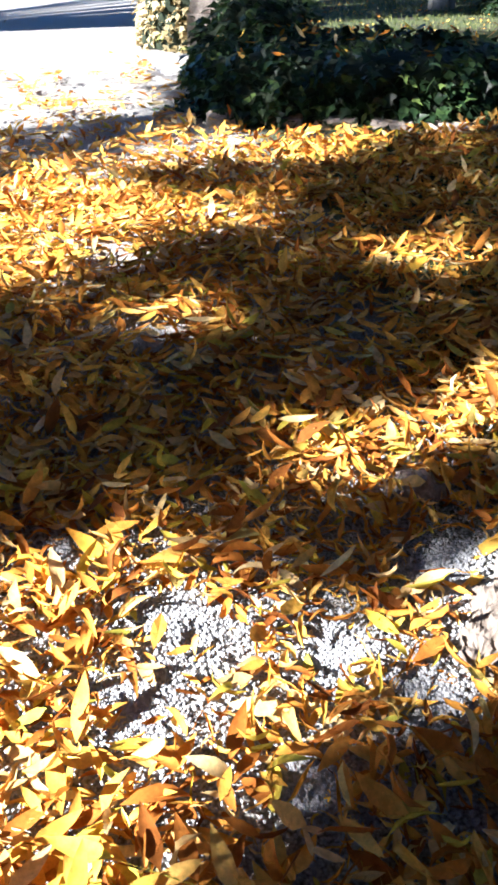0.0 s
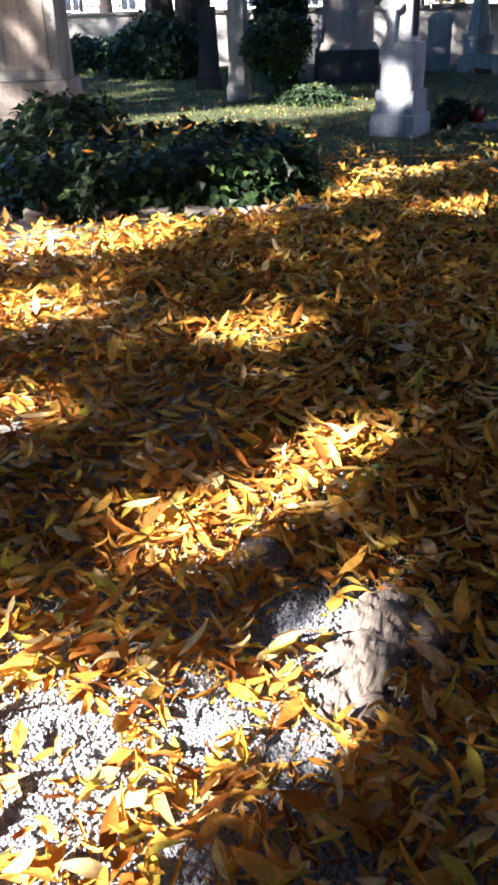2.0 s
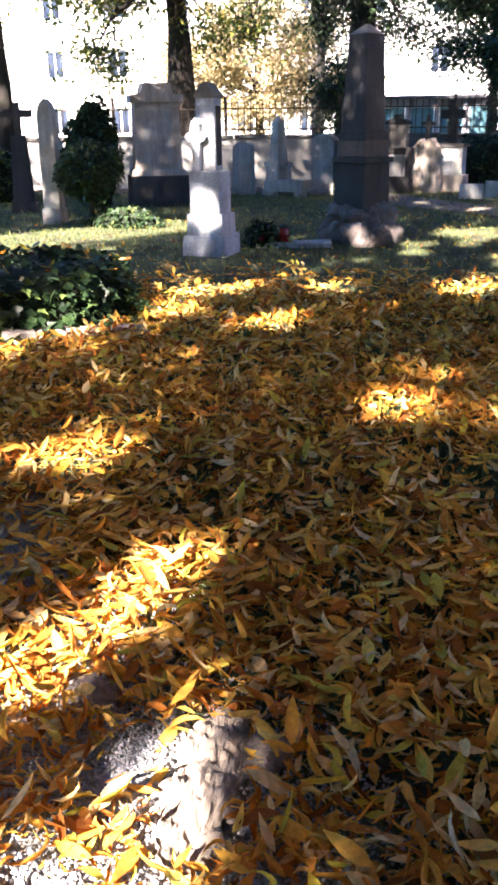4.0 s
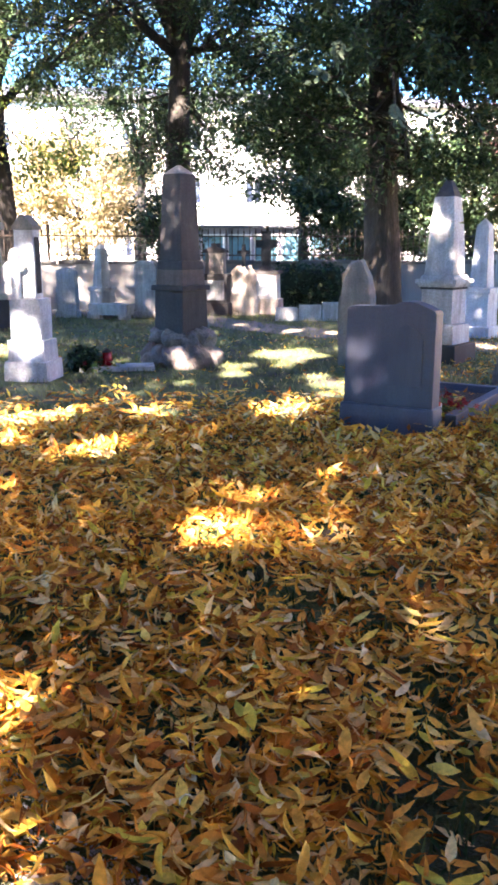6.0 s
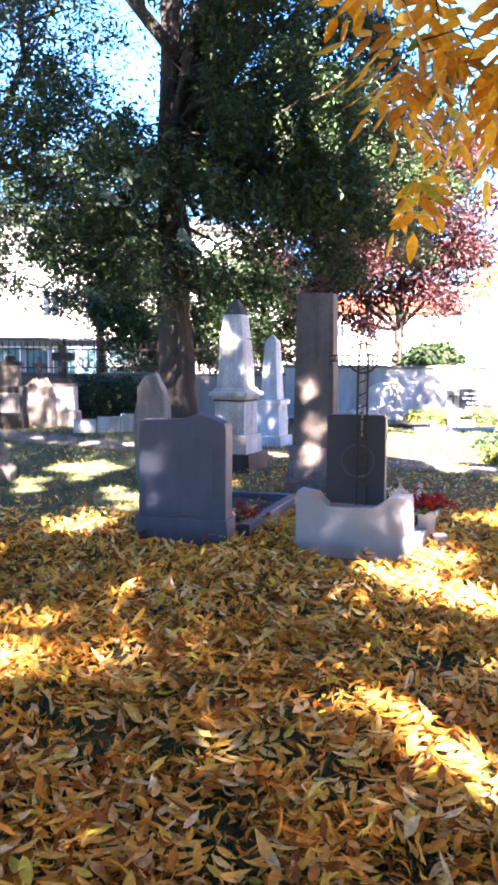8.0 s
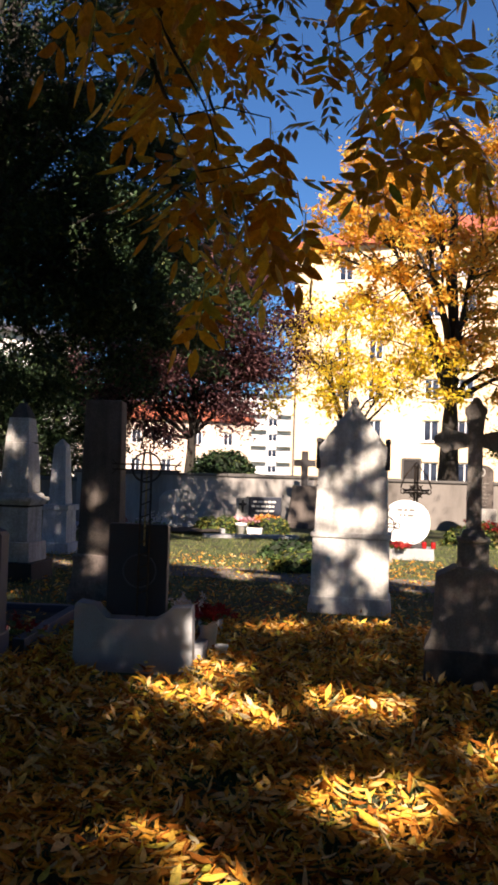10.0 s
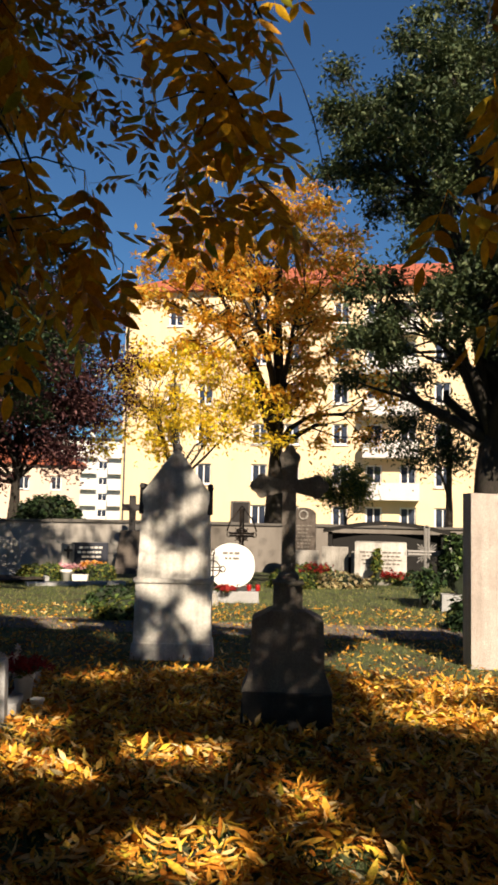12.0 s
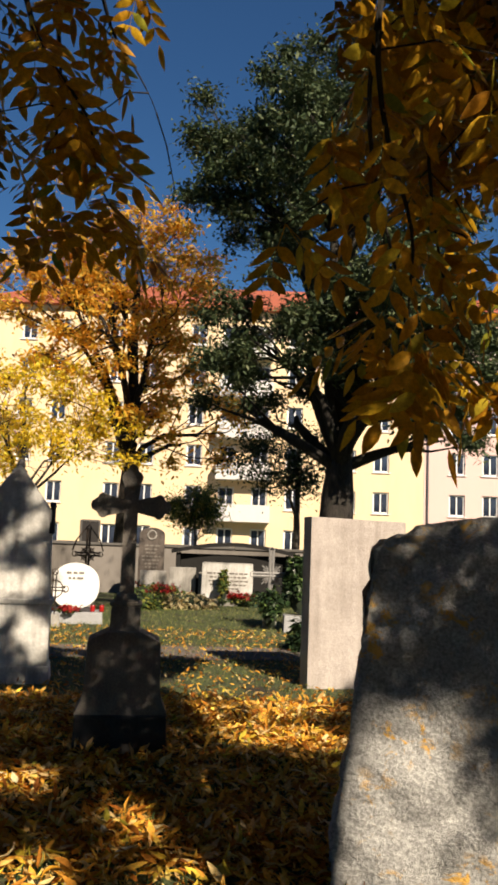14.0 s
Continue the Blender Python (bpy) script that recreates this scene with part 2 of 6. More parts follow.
# Darker copy of the wall plaster: stains, plus the shade on these runs.
STAINED_SHADE_WALL = plaster("stained_shade_brown_wall", (0.19, 0.172, 0.155), (0.085, 0.075, 0.065), 0.8)
EARTH = plain("bare_brown_earth", (0.125, 0.082, 0.066), 0.95, vary=0.45, scale=9.0, bump=0.015)
COPING = stone("dark_wall_coping", (0.10, 0.095, 0.09), 50, amount=0.4, streaks=False)
YELLOW_WALL = plaster("yellow_render", (0.78, 0.585, 0.375), (0.58, 0.43, 0.26), 0.35)
BEIGE_WALL = plaster("pinkish_beige_render", (0.60, 0.47, 0.39), (0.46, 0.36, 0.30), 0.3)
PINK_WALL = plaster("pink_render", (0.66, 0.46, 0.42), (0.50, 0.36, 0.33), 0.2)
PALE_WALL = plaster("white_render", (0.60, 0.59, 0.57), (0.45, 0.44, 0.42), 0.3)
# Lavender-grey tone carries the tree shade on the low building and booth.
LAVENDER_SHADE_WALL = plaster("lavender_shade_render", (0.26, 0.24, 0.28), (0.18, 0.17, 0.19), 0.3)
BLUE_GLASS = plain("blue_tinted_glass", (0.09, 0.20, 0.24), 0.08, vary=0.3, scale=2.0)
ROOF = plain("red_roof_tiles", (0.33, 0.085, 0.045), 0.85, vary=0.3, scale=6.0, bump=0.02)
FRAME = plain("white_window_paint", (0.75, 0.75, 0.74), 0.5, vary=0.05)
GLASS = glass_material()
IRON = plain("rusty_wrought_iron", (0.055, 0.04, 0.032), 0.7, 0.6, 0.4, 40, 0.001)
GILT = plain("worn_gilt_iron", (0.30, 0.22, 0.10), 0.5, 0.6, 0.4, 40)
PATH_DIRT = plain("trodden_grey_path", (0.135, 0.108, 0.094), 0.95, vary=0.4, scale=14.0, bump=0.01)
RED_FLOWER = leaf_material("red_petals", [(0.0, (0.16, 0.006, 0.010)), (0.6, (0.32, 0.014, 0.016)), (1.0, (0.42, 0.05, 0.04))], 0.25)
PALE_FLOWER = leaf_material("white_and_pink_petals", [(0.0, (0.75, 0.72, 0.68)), (0.6, (0.78, 0.66, 0.64)), (1.0, (0.70, 0.55, 0.25))], 0.25)
RED_GLASS = plain("red_lantern_glass", (0.30, 0.010, 0.010), 0.15, vary=0.1)
CERAMIC = plain("white_flower_pot", (0.70, 0.69, 0.66), 0.4, vary=0.08)
SOIL = plain("dark_bed_soil", (0.035, 0.026, 0.02), 0.95, vary=0.4, scale=40, bump=0.02)
INSCRIPTION = plain("pale_lettering_paint", (0.62, 0.60, 0.55), 0.6, vary=0.1)
DARK_LETTERS = plain("grey_lettering", (0.16, 0.15, 0.14), 0.7, vary=0.1)
METAL_ROOF = plain("grey_sheet_roof", (0.10, 0.10, 0.115), 0.5, 0.3, 0.2, 8)
DOORWAY_DARK = plain("near_black_doorway", (0.014, 0.011, 0.010), 0.6, vary=0.3, scale=9)
# Near-black filling that stands for the shade deep among the leaves.
HULL = plain("shrub_inner_shade", (0.012, 0.02, 0.009), 1.0, vary=0.3, scale=12)

# ---- building blocks ----
def thing(name, x, y, rz, label, category, group="", kind="", z=0.0):
    ob = new(name)
    ob.matrix_basis = pose(x, y, z, 0, 0, rz)
    ob.empty_display_size = 0.2
    return tagged(ob, label, category, group, kind)


def part(name, bm, material, parent=None, label="", smooth=False):
    me = bpy.data.meshes.new(name)
    if isinstance(bm, bmesh.types.BMesh):
        bmesh.ops.recalc_face_normals(bm, faces=bm.faces)
        if smooth:
            for f in bm.faces:
                f.smooth = True
        bm.to_mesh(me)
        bm.free()
    else:
        me = bm
    me.materials.clear()
    me.materials.append(material)
    ob = new(name, me)
    ob.parent = parent
    return tagged(ob, label)


def box(bm, cx, cy, z0, sx, sy, h, top=1.0, bevel=0.008, top_y=None):
    """A block on z0, tapered to the share top at its upper end, with worn edges."""
    ty = top if top_y is None else top_y
    v = [bm.verts.new((cx + a * sx / 2 * k, cy + b * sy / 2 * ky, z0 + c * h)) for c, k, ky in ((0, 1, 1), (1, top, ty)) for a, b in ((-1, -1), (1, -1), (1, 1), (-1, 1))]
    faces = [bm.faces.new([v[i] for i in q]) for q in ((3, 2, 1, 0), (4, 5, 6, 7), (0, 1, 5, 4), (1, 2, 6, 5), (2, 3, 7, 6), (3, 0, 4, 7))]
    if bevel:
        edges = list({e for f in faces for e in f.edges})
        bmesh.ops.bevel(bm, geom=edges, offset=bevel, segments=2, profile=0.6, affect="EDGES")
    return bm


def slab(outline, depth, bevel=0.008):
    """An upright slab: an outline of (x, z), thick along y, centred."""
    bm = bmesh.new()
    front = [bm.verts.new((x, -depth / 2, z)) for x, z in outline]
    back = [bm.verts.new((x, depth / 2, z)) for x, z in outline]
    n = len(outline)
    bm.faces.new(front)
    bm.faces.new(back[::-1])
    for i in range(n):
        bm.faces.new((front[i], back[i], back[(i + 1) % n], front[(i + 1) % n]))
    if bevel:
        rim = [e for e in bm.edges if (e.verts[0].co.y > 0) == (e.verts[1].co.y > 0)]
        bmesh.ops.bevel(bm, geom=rim, offset=bevel, segments=2, profile=0.6, affect="EDGES")
    return bm


def lathe(profile, sides=16, bm=None, cx=0.0, cy=0.0):
    bm = bm or bmesh.new()
    rings = [[bm.verts.new((cx + r * math.cos(2 * math.pi * k / sides), cy + r * math.sin(2 * math.pi * k / sides), z)) for k in range(sides)] for r, z in profile]
    for a, b in zip(rings, rings[1:]):
        for k in range(sides):
            bm.faces.new((a[k], a[(k + 1) % sides], b[(k + 1) % sides], b[k]))
    bm.faces.new(rings[0][::-1])
    bm.faces.new(rings[-1])
    return bm


def tube(bm, points, radii, sides=8):
    """A round bar or limb along points."""
    pts = [Vector(p) for p in points]
    rings = []
    for i, p in enumerate(pts):
        d = (pts[min(i + 1, len(pts) - 1)] - pts[max(i - 1, 0)]).normalized()
        a = d.orthogonal().normalized() if abs(d.z) > 0.95 else d.cross(Vector((0, 0, 1))).normalized()
        b = d.cross(a)
        r = radii[i] if isinstance(radii, (list, tuple)) else radii
        rings.append([bm.verts.new(p + a * (r * math.cos(2 * math.pi * k / sides)) + b * (r * math.sin(2 * math.pi * k / sides))) for k in range(sides)])
    for a, b in zip(rings, rings[1:]):
        best = min(range(sides), key=lambda s: (a[0].co - b[s].co).length)
        for k in range(sides):
            bm.faces.new((a[k], a[(k + 1) % sides], b[(k + 1 + best) % sides], b[(k + best) % sides]))
    bm.faces.new(rings[0][::-1])
    bm.faces.new(rings[-1])
    return bm


def roughen(bm, amount, scale, cuts=0, seed=0.0):
    if cuts:
        bmesh.ops.subdivide_edges(bm, edges=bm.edges[:], cuts=cuts, use_grid_fill=True)
    bm.normal_update()
    for v in bm.verts:
        v.co += v.normal * amount * (noise.fractal(v.co * scale + Vector((seed, seed, seed)), 1.0, 2.0, 4))
    return bm


def mass(name, verts, tris, turns, places, material, parent=None, label="", smooth=False):
    """Many small like pieces as one mesh: a template laid at every turn and place."""
    verts, tris = np.asarray(verts, float), np.asarray(tris, int)
    n, k = len(places), len(verts)
    co = (np.einsum("nij,vj->nvi", turns, verts) + np.asarray(places)[:, None, :]).reshape(-1, 3)
    idx = (tris[None] + (np.arange(n) * k)[:, None, None]).reshape(-1)
    me = bpy.data.meshes.new(name)
    me.vertices.add(len(co))
    me.vertices.foreach_set("co", co.ravel())
    me.loops.add(len(idx))
    me.loops.foreach_set("vertex_index", idx)
    me.polygons.add(len(idx) // 3)
    me.polygons.foreach_set("loop_start", np.arange(0, len(idx), 3))
    me.polygons.foreach_set("loop_total", np.full(len(idx) // 3, 3))
    me.update(calc_edges=True)
    me.validate()
    ob = part(name, me, material, parent, label)
    return tagged(ob, kind="stuff")


RNG = np.random.default_rng(7)


def turns(yaw, pitch, roll, size):
    """Rotation matrices from arrays of angles, scaled."""
    cy, sy, cp, sp, cr, sr = np.cos(yaw), np.sin(yaw), np.cos(pitch), np.sin(pitch), np.cos(roll), np.sin(roll)
    o, i = np.zeros_like(yaw), np.ones_like(yaw)
    def m(rows):
        return np.stack([np.stack(r, -1) for r in rows], -2)
    z = m(((cy, -sy, o), (sy, cy, o), (o, o, i)))
    y = m(((cp, o, sp), (o, i, o), (-sp, o, cp)))
    x = m(((i, o, o), (o, cr, -sr), (o, sr, cr)))
    return z @ y @ x * np.asarray(size)[:, None, None]


def leaflet(length=1.0, width=0.30, steps=4, curl=0.0, fold=0.0, twist=0.0):
    """A pointed leaflet along x: curled lengthwise, folded at its midrib."""
    verts, tris = [], []
    for i in range(steps + 1):
        s = i / steps
        w = width * 0.5 * max(0.03, math.sin(math.pi * s ** 0.78) ** 0.9)
        a = curl * (s - 0.4)
        x = length * (s if abs(curl) < 0.01 else 0.4 + math.sin(a) / curl)
        z = 0.0 if abs(curl) < 0.01 else length * (1 - math.cos(a)) / curl
        tw = twist * (s - 0.5)
        for side in (-1, 0, 1):
            y, up = side * w * math.cos(fold), abs(side) * w * math.sin(fold)
            verts.append((x, y * math.cos(tw) - up * math.sin(tw), z + y * math.sin(tw) + up * math.cos(tw)))
    for i in range(steps):
        a, b = 3 * i, 3 * i + 3
        for k in (0, 1):
            tris += [(a + k, b + k, b + k + 1), (a + k, b + k + 1, a + k + 1)]
    return verts, tris


KITE = ([(0, 0, 0), (0.45, -0.2, 0.05), (1, 0, -0.04), (0.45, 0.2, 0.05)], [(0, 1, 2), (0, 2, 3)])


def compound(leaflets=7, length=1.0, template=KITE, size=0.40):
    """A pinnate ash leaf: paired leaflets along a stalk and one at the tip."""
    verts, tris = [], []
    pairs = leaflets // 2
    spots = [(0.30 + 0.62 * i / pairs, s) for i in range(pairs) for s in (-1, 1)] + [(0.97, 0)]
    for x, s in spots:
        a = s * 0.95
        base = len(verts)
        for vx, vy, vz in template[0]:
            px, py = vx * size, vy * size
            verts.append(((x + px * math.cos(a) - py * math.sin(a)) * length, (px * math.sin(a) + py * math.cos(a)) * length, (vz * size - 0.16 * vx * size) * length))
        tris += [tuple(base + k for k in t) for t in template[1]]
    base = len(verts)
    verts += [(0, -0.008 * length, 0), (0, 0.008 * length, 0), (length, 0, 0)]
    tris.append((base, base + 1, base + 2))
    return verts, tris

# ---- large structure ----
def ground_sheet():
    bm = bmesh.new()
    radii = [0.0] + [0.25 * 1.09 ** k for k in range(93)]
    sides = 96
    rings = []
    for r in radii[1:]:
        ring = []
        for k in range(sides):
            a = 2 * math.pi * k / sides
            p = Vector((r * math.cos(a), r * math.sin(a), 0))
            fade = min(1, max(0, (40 - r) / 30))
            p.z = (noise.fractal(p * 0.9, 1.0, 2.0, 3) * 0.012 - 0.006) * fade
            ring.append(bm.verts.new(p))
        rings.append(ring)
    mid = bm.verts.new((0, 0, 0))
    for k in range(sides):
        bm.faces.new((mid, rings[0][k], rings[0][(k + 1) % sides]))
        for a, b in zip(rings, rings[1:]):
            bm.faces.new((a[k], b[k], b[(k + 1) % sides], a[(k + 1) % sides]))
    ob = part("ground", bm, GROUND, None, "dark soil and mown turf with pale gravel along the graves", True)
    return tagged(ob, category="ground", kind="structure")


ground_sheet()


def ribbon(name, points, width, lift, material, label, category):
    """A way laid over the ground along points."""
    bm = bmesh.new()
    pts = [Vector((x, y, 0)) for x, y in points]
    fine = []
    for i in range(len(pts) - 1):
        p0, p1, p2, p3 = pts[max(i - 1, 0)], pts[i], pts[i + 1], pts[min(i + 2, len(pts) - 1)]
        for k in range(12):
            s = k / 12
            fine.append(0.5 * (2 * p1 + (p2 - p0) * s + (2 * p0 - 5 * p1 + 4 * p2 - p3) * s * s + (3 * p1 - p0 - 3 * p2 + p3) * s ** 3))
    prev = None
    for i, p in enumerate(fine[:-1]):
        d = (fine[i + 1] - p).normalized()
        side = Vector((-d.y, d.x, 0))
        row = []
        for k in range(7):
            u = k / 6 - 0.5
            w = width * (1 + 0.16 * noise.noise(p * 1.3 + Vector((k // 4, 0, 0))))
            q = p + side * (u * w)
            q.z = lift * (1 - (2 * u) ** 4) + 0.002
            row.append(bm.verts.new(q))
        if prev:
            for k in range(6):
                bm.faces.new((prev[k], prev[k + 1], row[k + 1], row[k]))
        prev = row
    return tagged(part(name, bm, material, None, label, True), category=category, kind="structure")


ribbon("path", [(14.0, 4.6), (9.5, 7.3), (6.8, 8.9), (4.3, 10.7), (1.5, 12.6), (-1.4, 14.7), (-5.2, 18.0), (-12, 17)], 1.25, 0.014, PATH_DIRT, "trodden grey earth path between the lawns", "path")

ribbon("earth_bed", [(-8.6, 16.9), (-6.0, 17.6), (-3.6, 18.2), (-0.6, 18.8), (2.6, 19.4)], 1.5, 0.020, EARTH, "bare brown earth bed along the wall", "earth bed")

WALL_LINE = [(-30, 9.5), (-16, 15.2), (-4.5, 19.3), (3.2, 20.6), (9.6, 20.8), (14.2, 18.0), (24, 10.0)]


def wall_run(name, a, b, height, label, fence=False, mat=None):
    d = Vector((b[0] - a[0], b[1] - a[1], 0))
    length, rz = d.length, math.degrees(math.atan2(d.y, d.x))
    w = thing(name, a[0], a[1], rz, label, "wall", kind="structure")
    bm = bmesh.new()
    box(bm, length / 2, 0, -0.1, length, 0.30, height + 0.1, bevel=0.004)
    part("wall_body", roughen(bm, 0.006, 1.5, 2), mat or WALL, w)
    bm = bmesh.new()
    n = max(1, int(length / 1.1))
    for i in range(n):
        box(bm, length * (i + 0.5) / n, 0, height - 0.002, length / n - 0.012, 0.40, 0.075 + 0.01 * math.sin(i * 2.3), bevel=0.012)
    part("coping", bm, COPING, w, "dark weathered coping stones")
    if fence:
        f = thing("iron_fence", a[0], a[1], rz, "black iron railing on the cemetery wall", "fence", z=height + 0.07)
        bm = bmesh.new()
        for z in (0.10, 0.52):
            box(bm, length / 2, 0, z, length - 0.1, 0.03, 0.03, bevel=0)
        part("rail", bm, IRON, f)
        bm = lathe([(0.011, 0), (0.011, 0.60), (0.018, 0.62), (0.002, 0.72)], 5)
        first = part("bar", bm, IRON, f)
        first.location = (0.1, 0, 0)
        n = int(length / 0.135)
        for i in range(1, n):
            if i % 18:
                c = new("bar", first.data)
                c.parent, c.location = f, (0.1 + i * 0.135, 0, 0)
        for i in range(0, n, 18):
            bm = bmesh.new()
            box(bm, 0.1 + i * 0.135, 0, 0, 0.07, 0.07, 0.78, bevel=0.006)
            part("post", bm, IRON, f)
    return w


wall_run("wall_west", WALL_LINE[0], WALL_LINE[1], 1.05, "whitewashed cemetery wall with dark coping")
wall_run("wall_northwest", WALL_LINE[1], WALL_LINE[2], 1.02, "whitewashed cemetery wall under an iron railing", True)
wall_run("wall_north", WALL_LINE[2], WALL_LINE[3], 1.02, "stained cemetery wall, coloured darker for its shade, under an iron railing", True, STAINED_SHADE_WALL)
wall_run("wall_northeast", WALL_LINE[3], WALL_LINE[4], 1.22, "sunlit whitewashed cemetery wall with dappled shade")
wall_run("wall_east", WALL_LINE[4], WALL_LINE[5], 1.22, "stained cemetery wall, coloured grey-brown for its shade, behind the grave row", False, STAINED_SHADE_WALL)
wall_run("wall_southeast", WALL_LINE[5], WALL_LINE[6], 1.22, "stained cemetery wall, coloured grey-brown for its shade, beside the lawn", False, STAINED_SHADE_WALL)


# ---- houses beyond the wall ----
def house(name, x, y, rz, length, storeys, step, depth, columns, wall_mat, label, win=(1.05, 1.4), sill=0.85, plinth=0.0, roof_h=3.2, balconies=(), roof_mat=None, skip=()):
    """A block of flats: openings cut in the front, a window with frame and panes in each, an eaves and a pitched roof."""
    h = thing(name, x, y, rz, label, "apartment building")
    height = plinth + storeys * step + 0.5
    bm = bmesh.new()
    def quad(*p):
        bm.faces.new([bm.verts.new(q) for q in p])
    xs = [0.0]
    for c in columns:
        xs += [c - win[0] / 2, c + win[0] / 2]
    xs.append(length)
    zs = [-0.5]
    for s in range(storeys):
        zs += [plinth + s * step + sill, plinth + s * step + sill + win[1]]
    zs.append(height)
    for i in range(len(xs) - 1):
        for j in range(len(zs) - 1):
            x0, x1, z0, z1 = xs[i], xs[i + 1], zs[j], zs[j + 1]
            if i % 2 and j % 2 and (i // 2, j // 2) not in skip:
                r = 0.22
                quad((x0, 0, z0), (x0, 0, z1), (x0, r, z1), (x0, r, z0))
                quad((x1, 0, z0), (x1, r, z0), (x1, r, z1), (x1, 0, z1))
                quad((x0, 0, z1), (x1, 0, z1), (x1, r, z1), (x0, r, z1))
                quad((x0, 0, z0), (x0, r, z0), (x1, r, z0), (x1, 0, z0))
            else:
                quad((x0, 0, z0), (x1, 0, z0), (x1, 0, z1), (x0, 0, z1))
    quad((0, 0, -0.5), (0, 0, height), (0, depth, height), (0, depth, -0.5))
    quad((length, 0, -0.5), (length, depth, -0.5), (length, depth, height), (length, 0, height))
    quad((0, depth, -0.5), (0, depth, height), (length, depth, height), (length, depth, -0.5))
    quad((0, 0.23, height - 0.01), (length, 0.23, height - 0.01), (length, depth, height - 0.01), (0, depth, height - 0.01))
    bmesh.ops.remove_doubles(bm, verts=bm.verts, dist=0.001)
    part("wall", bm, wall_mat, h)
    bm = bmesh.new()
    o = 0.55
    e = [(-o, -o), (length + o, -o), (length + o, depth + o), (-o, depth + o)]
    low = [bm.verts.new((a, b, height)) for a, b in e]
    mid = [bm.verts.new((a, b, height + 0.22)) for a, b in e]
    ridge = [bm.verts.new((depth / 2, depth / 2, height + roof_h)), bm.verts.new((length - depth / 2, depth / 2, height + roof_h))]
    bm.faces.new(low)
    for k in range(4):
        bm.faces.new((low[k], low[(k + 1) % 4], mid[(k + 1) % 4], mid[k]))
    bm.faces.new((mid[0], mid[1], ridge[1], ridge[0]))
    bm.faces.new((mid[1], mid[2], ridge[1]))
    bm.faces.new((mid[2], mid[3], ridge[0], ridge[1]))
    bm.faces.new((mid[3], mid[0], ridge[0]))
    roof = part("roof", bm, roof_mat or ROOF, h)
    for k in range(3):
        part("chimney", box(bmesh.new(), length * (0.2 + 0.3 * k), depth * 0.45, height + roof_h * 0.7, 0.9, 0.7, 1.4, bevel=0.02), wall_mat, roof)
    w, t = win
    bm = bmesh.new()
    for cx, z0, sx, sz in ((-w / 2 + 0.05, 0, 0.10, t), (w / 2 - 0.05, 0, 0.10, t), (0, 0, 0.08, t), (0, 0, w, 0.10), (0, t - 0.10, w, 0.10)):
        box(bm, cx, 0.16, z0, sx, 0.07, sz, bevel=0)
    first = part("window", bm, FRAME, h)
    bm = bmesh.new()
    box(bm, 0, 0.20, 0.01, w - 0.02, 0.02, t - 0.02, bevel=0)
    pane = part("pane", bm, GLASS, first)
    bm = bmesh.new()
    box(bm, 0, -0.03, -0.07, w + 0.16, 0.16, 0.06, bevel=0.005)
    ledge = part("sill", bm, FRAME, first)
    for i, c in enumerate(columns):
        for s in range(storeys):
            if (i, s) in skip:
                continue
            win_ob = first if (i, s) == (0, 0) else new("window", first.data)
            win_ob.parent, win_ob.location = h, (c, 0, plinth + s * step + sill)
            if win_ob is not first:
                for src, nm in ((pane, "pane"), (ledge, "sill")):
                    c2 = new(nm, src.data)
                    c2.parent = win_ob
    for bx, bw, rows in balconies:
        for s in rows:
            bm = bmesh.new()
            z = plinth + s * step - 0.05
            box(bm, bx, -0.55, z, bw, 1.1, 0.16, bevel=0.01)
            box(bm, bx, -1.06, z + 0.16, bw, 0.06, 0.95, bevel=0.01)
            box(bm, bx - bw / 2 + 0.03, -0.55, z + 0.16, 0.06, 1.0, 0.95, bevel=0.01)
            box(bm, bx + bw / 2 - 0.03, -0.55, z + 0.16, 0.06, 1.0, 0.95, bevel=0.01)
            part("balcony", bm, PALE_WALL, h, "white balcony parapet")
    bm = bmesh.new()
    tube(bm, [(0.25, -0.10, 0), (0.25, -0.10, height)], 0.06, 6)
    part("downpipe", bm, METAL_ROOF, h)
    return h


YELLOW_COLS = (3.6, 5.8, 9.6, 11.8, 15.0, 17.2, 19.4, 21.6, 25.2, 27.4)
BLOCK = house("apartment_building", 22.9, 54.0, -41.5, 30.2, 6, 2.72, 11, YELLOW_COLS, YELLOW_WALL, "yellow rendered apartment block with red tiled roof", sill=0.85, balconies=((18.3, 3.6, (1, 2, 3, 4, 5)),))
bm = bmesh.new()
for cx, z0, sx, sz in ((7.83, -0.05, 0.12, 2.5), (9.02, -0.05, 0.10, 2.5), (8.43, 2.36, 1.09, 0.12)):
    box(bm, cx, -0.04, z0, sx, 0.10, sz, bevel=0.006)
door = part("door", bm, COPING, BLOCK, "house door in a stone frame, near-black like a shaded recess")
# Near-black leaves: the doorway's recess shade is put into their colour.
for s in (-1, 1):
    part("leaf", box(bmesh.new(), 8.43 + s * 0.27, -0.02, -0.03, 0.535, 0.05, 2.38, bevel=0.004), DOORWAY_DARK, door)
house("apartment_building", 45.53, 33.98, -41.5, 34.0, 6, 2.72, 11, (2.2, 4.4, 8.2, 10.4, 14.2, 16.4, 20, 22), PINK_WALL, "pink rendered apartment block with red tiled roof")
house("apartment_building", 11.0, 89.3, -17.5, 20.6, 2, 2.9, 9, (2.2, 5.4, 8.6, 11.8, 15.0, 18.2), BEIGE_WALL, "low pinkish beige house far beyond the wall", roof_h=2.2)
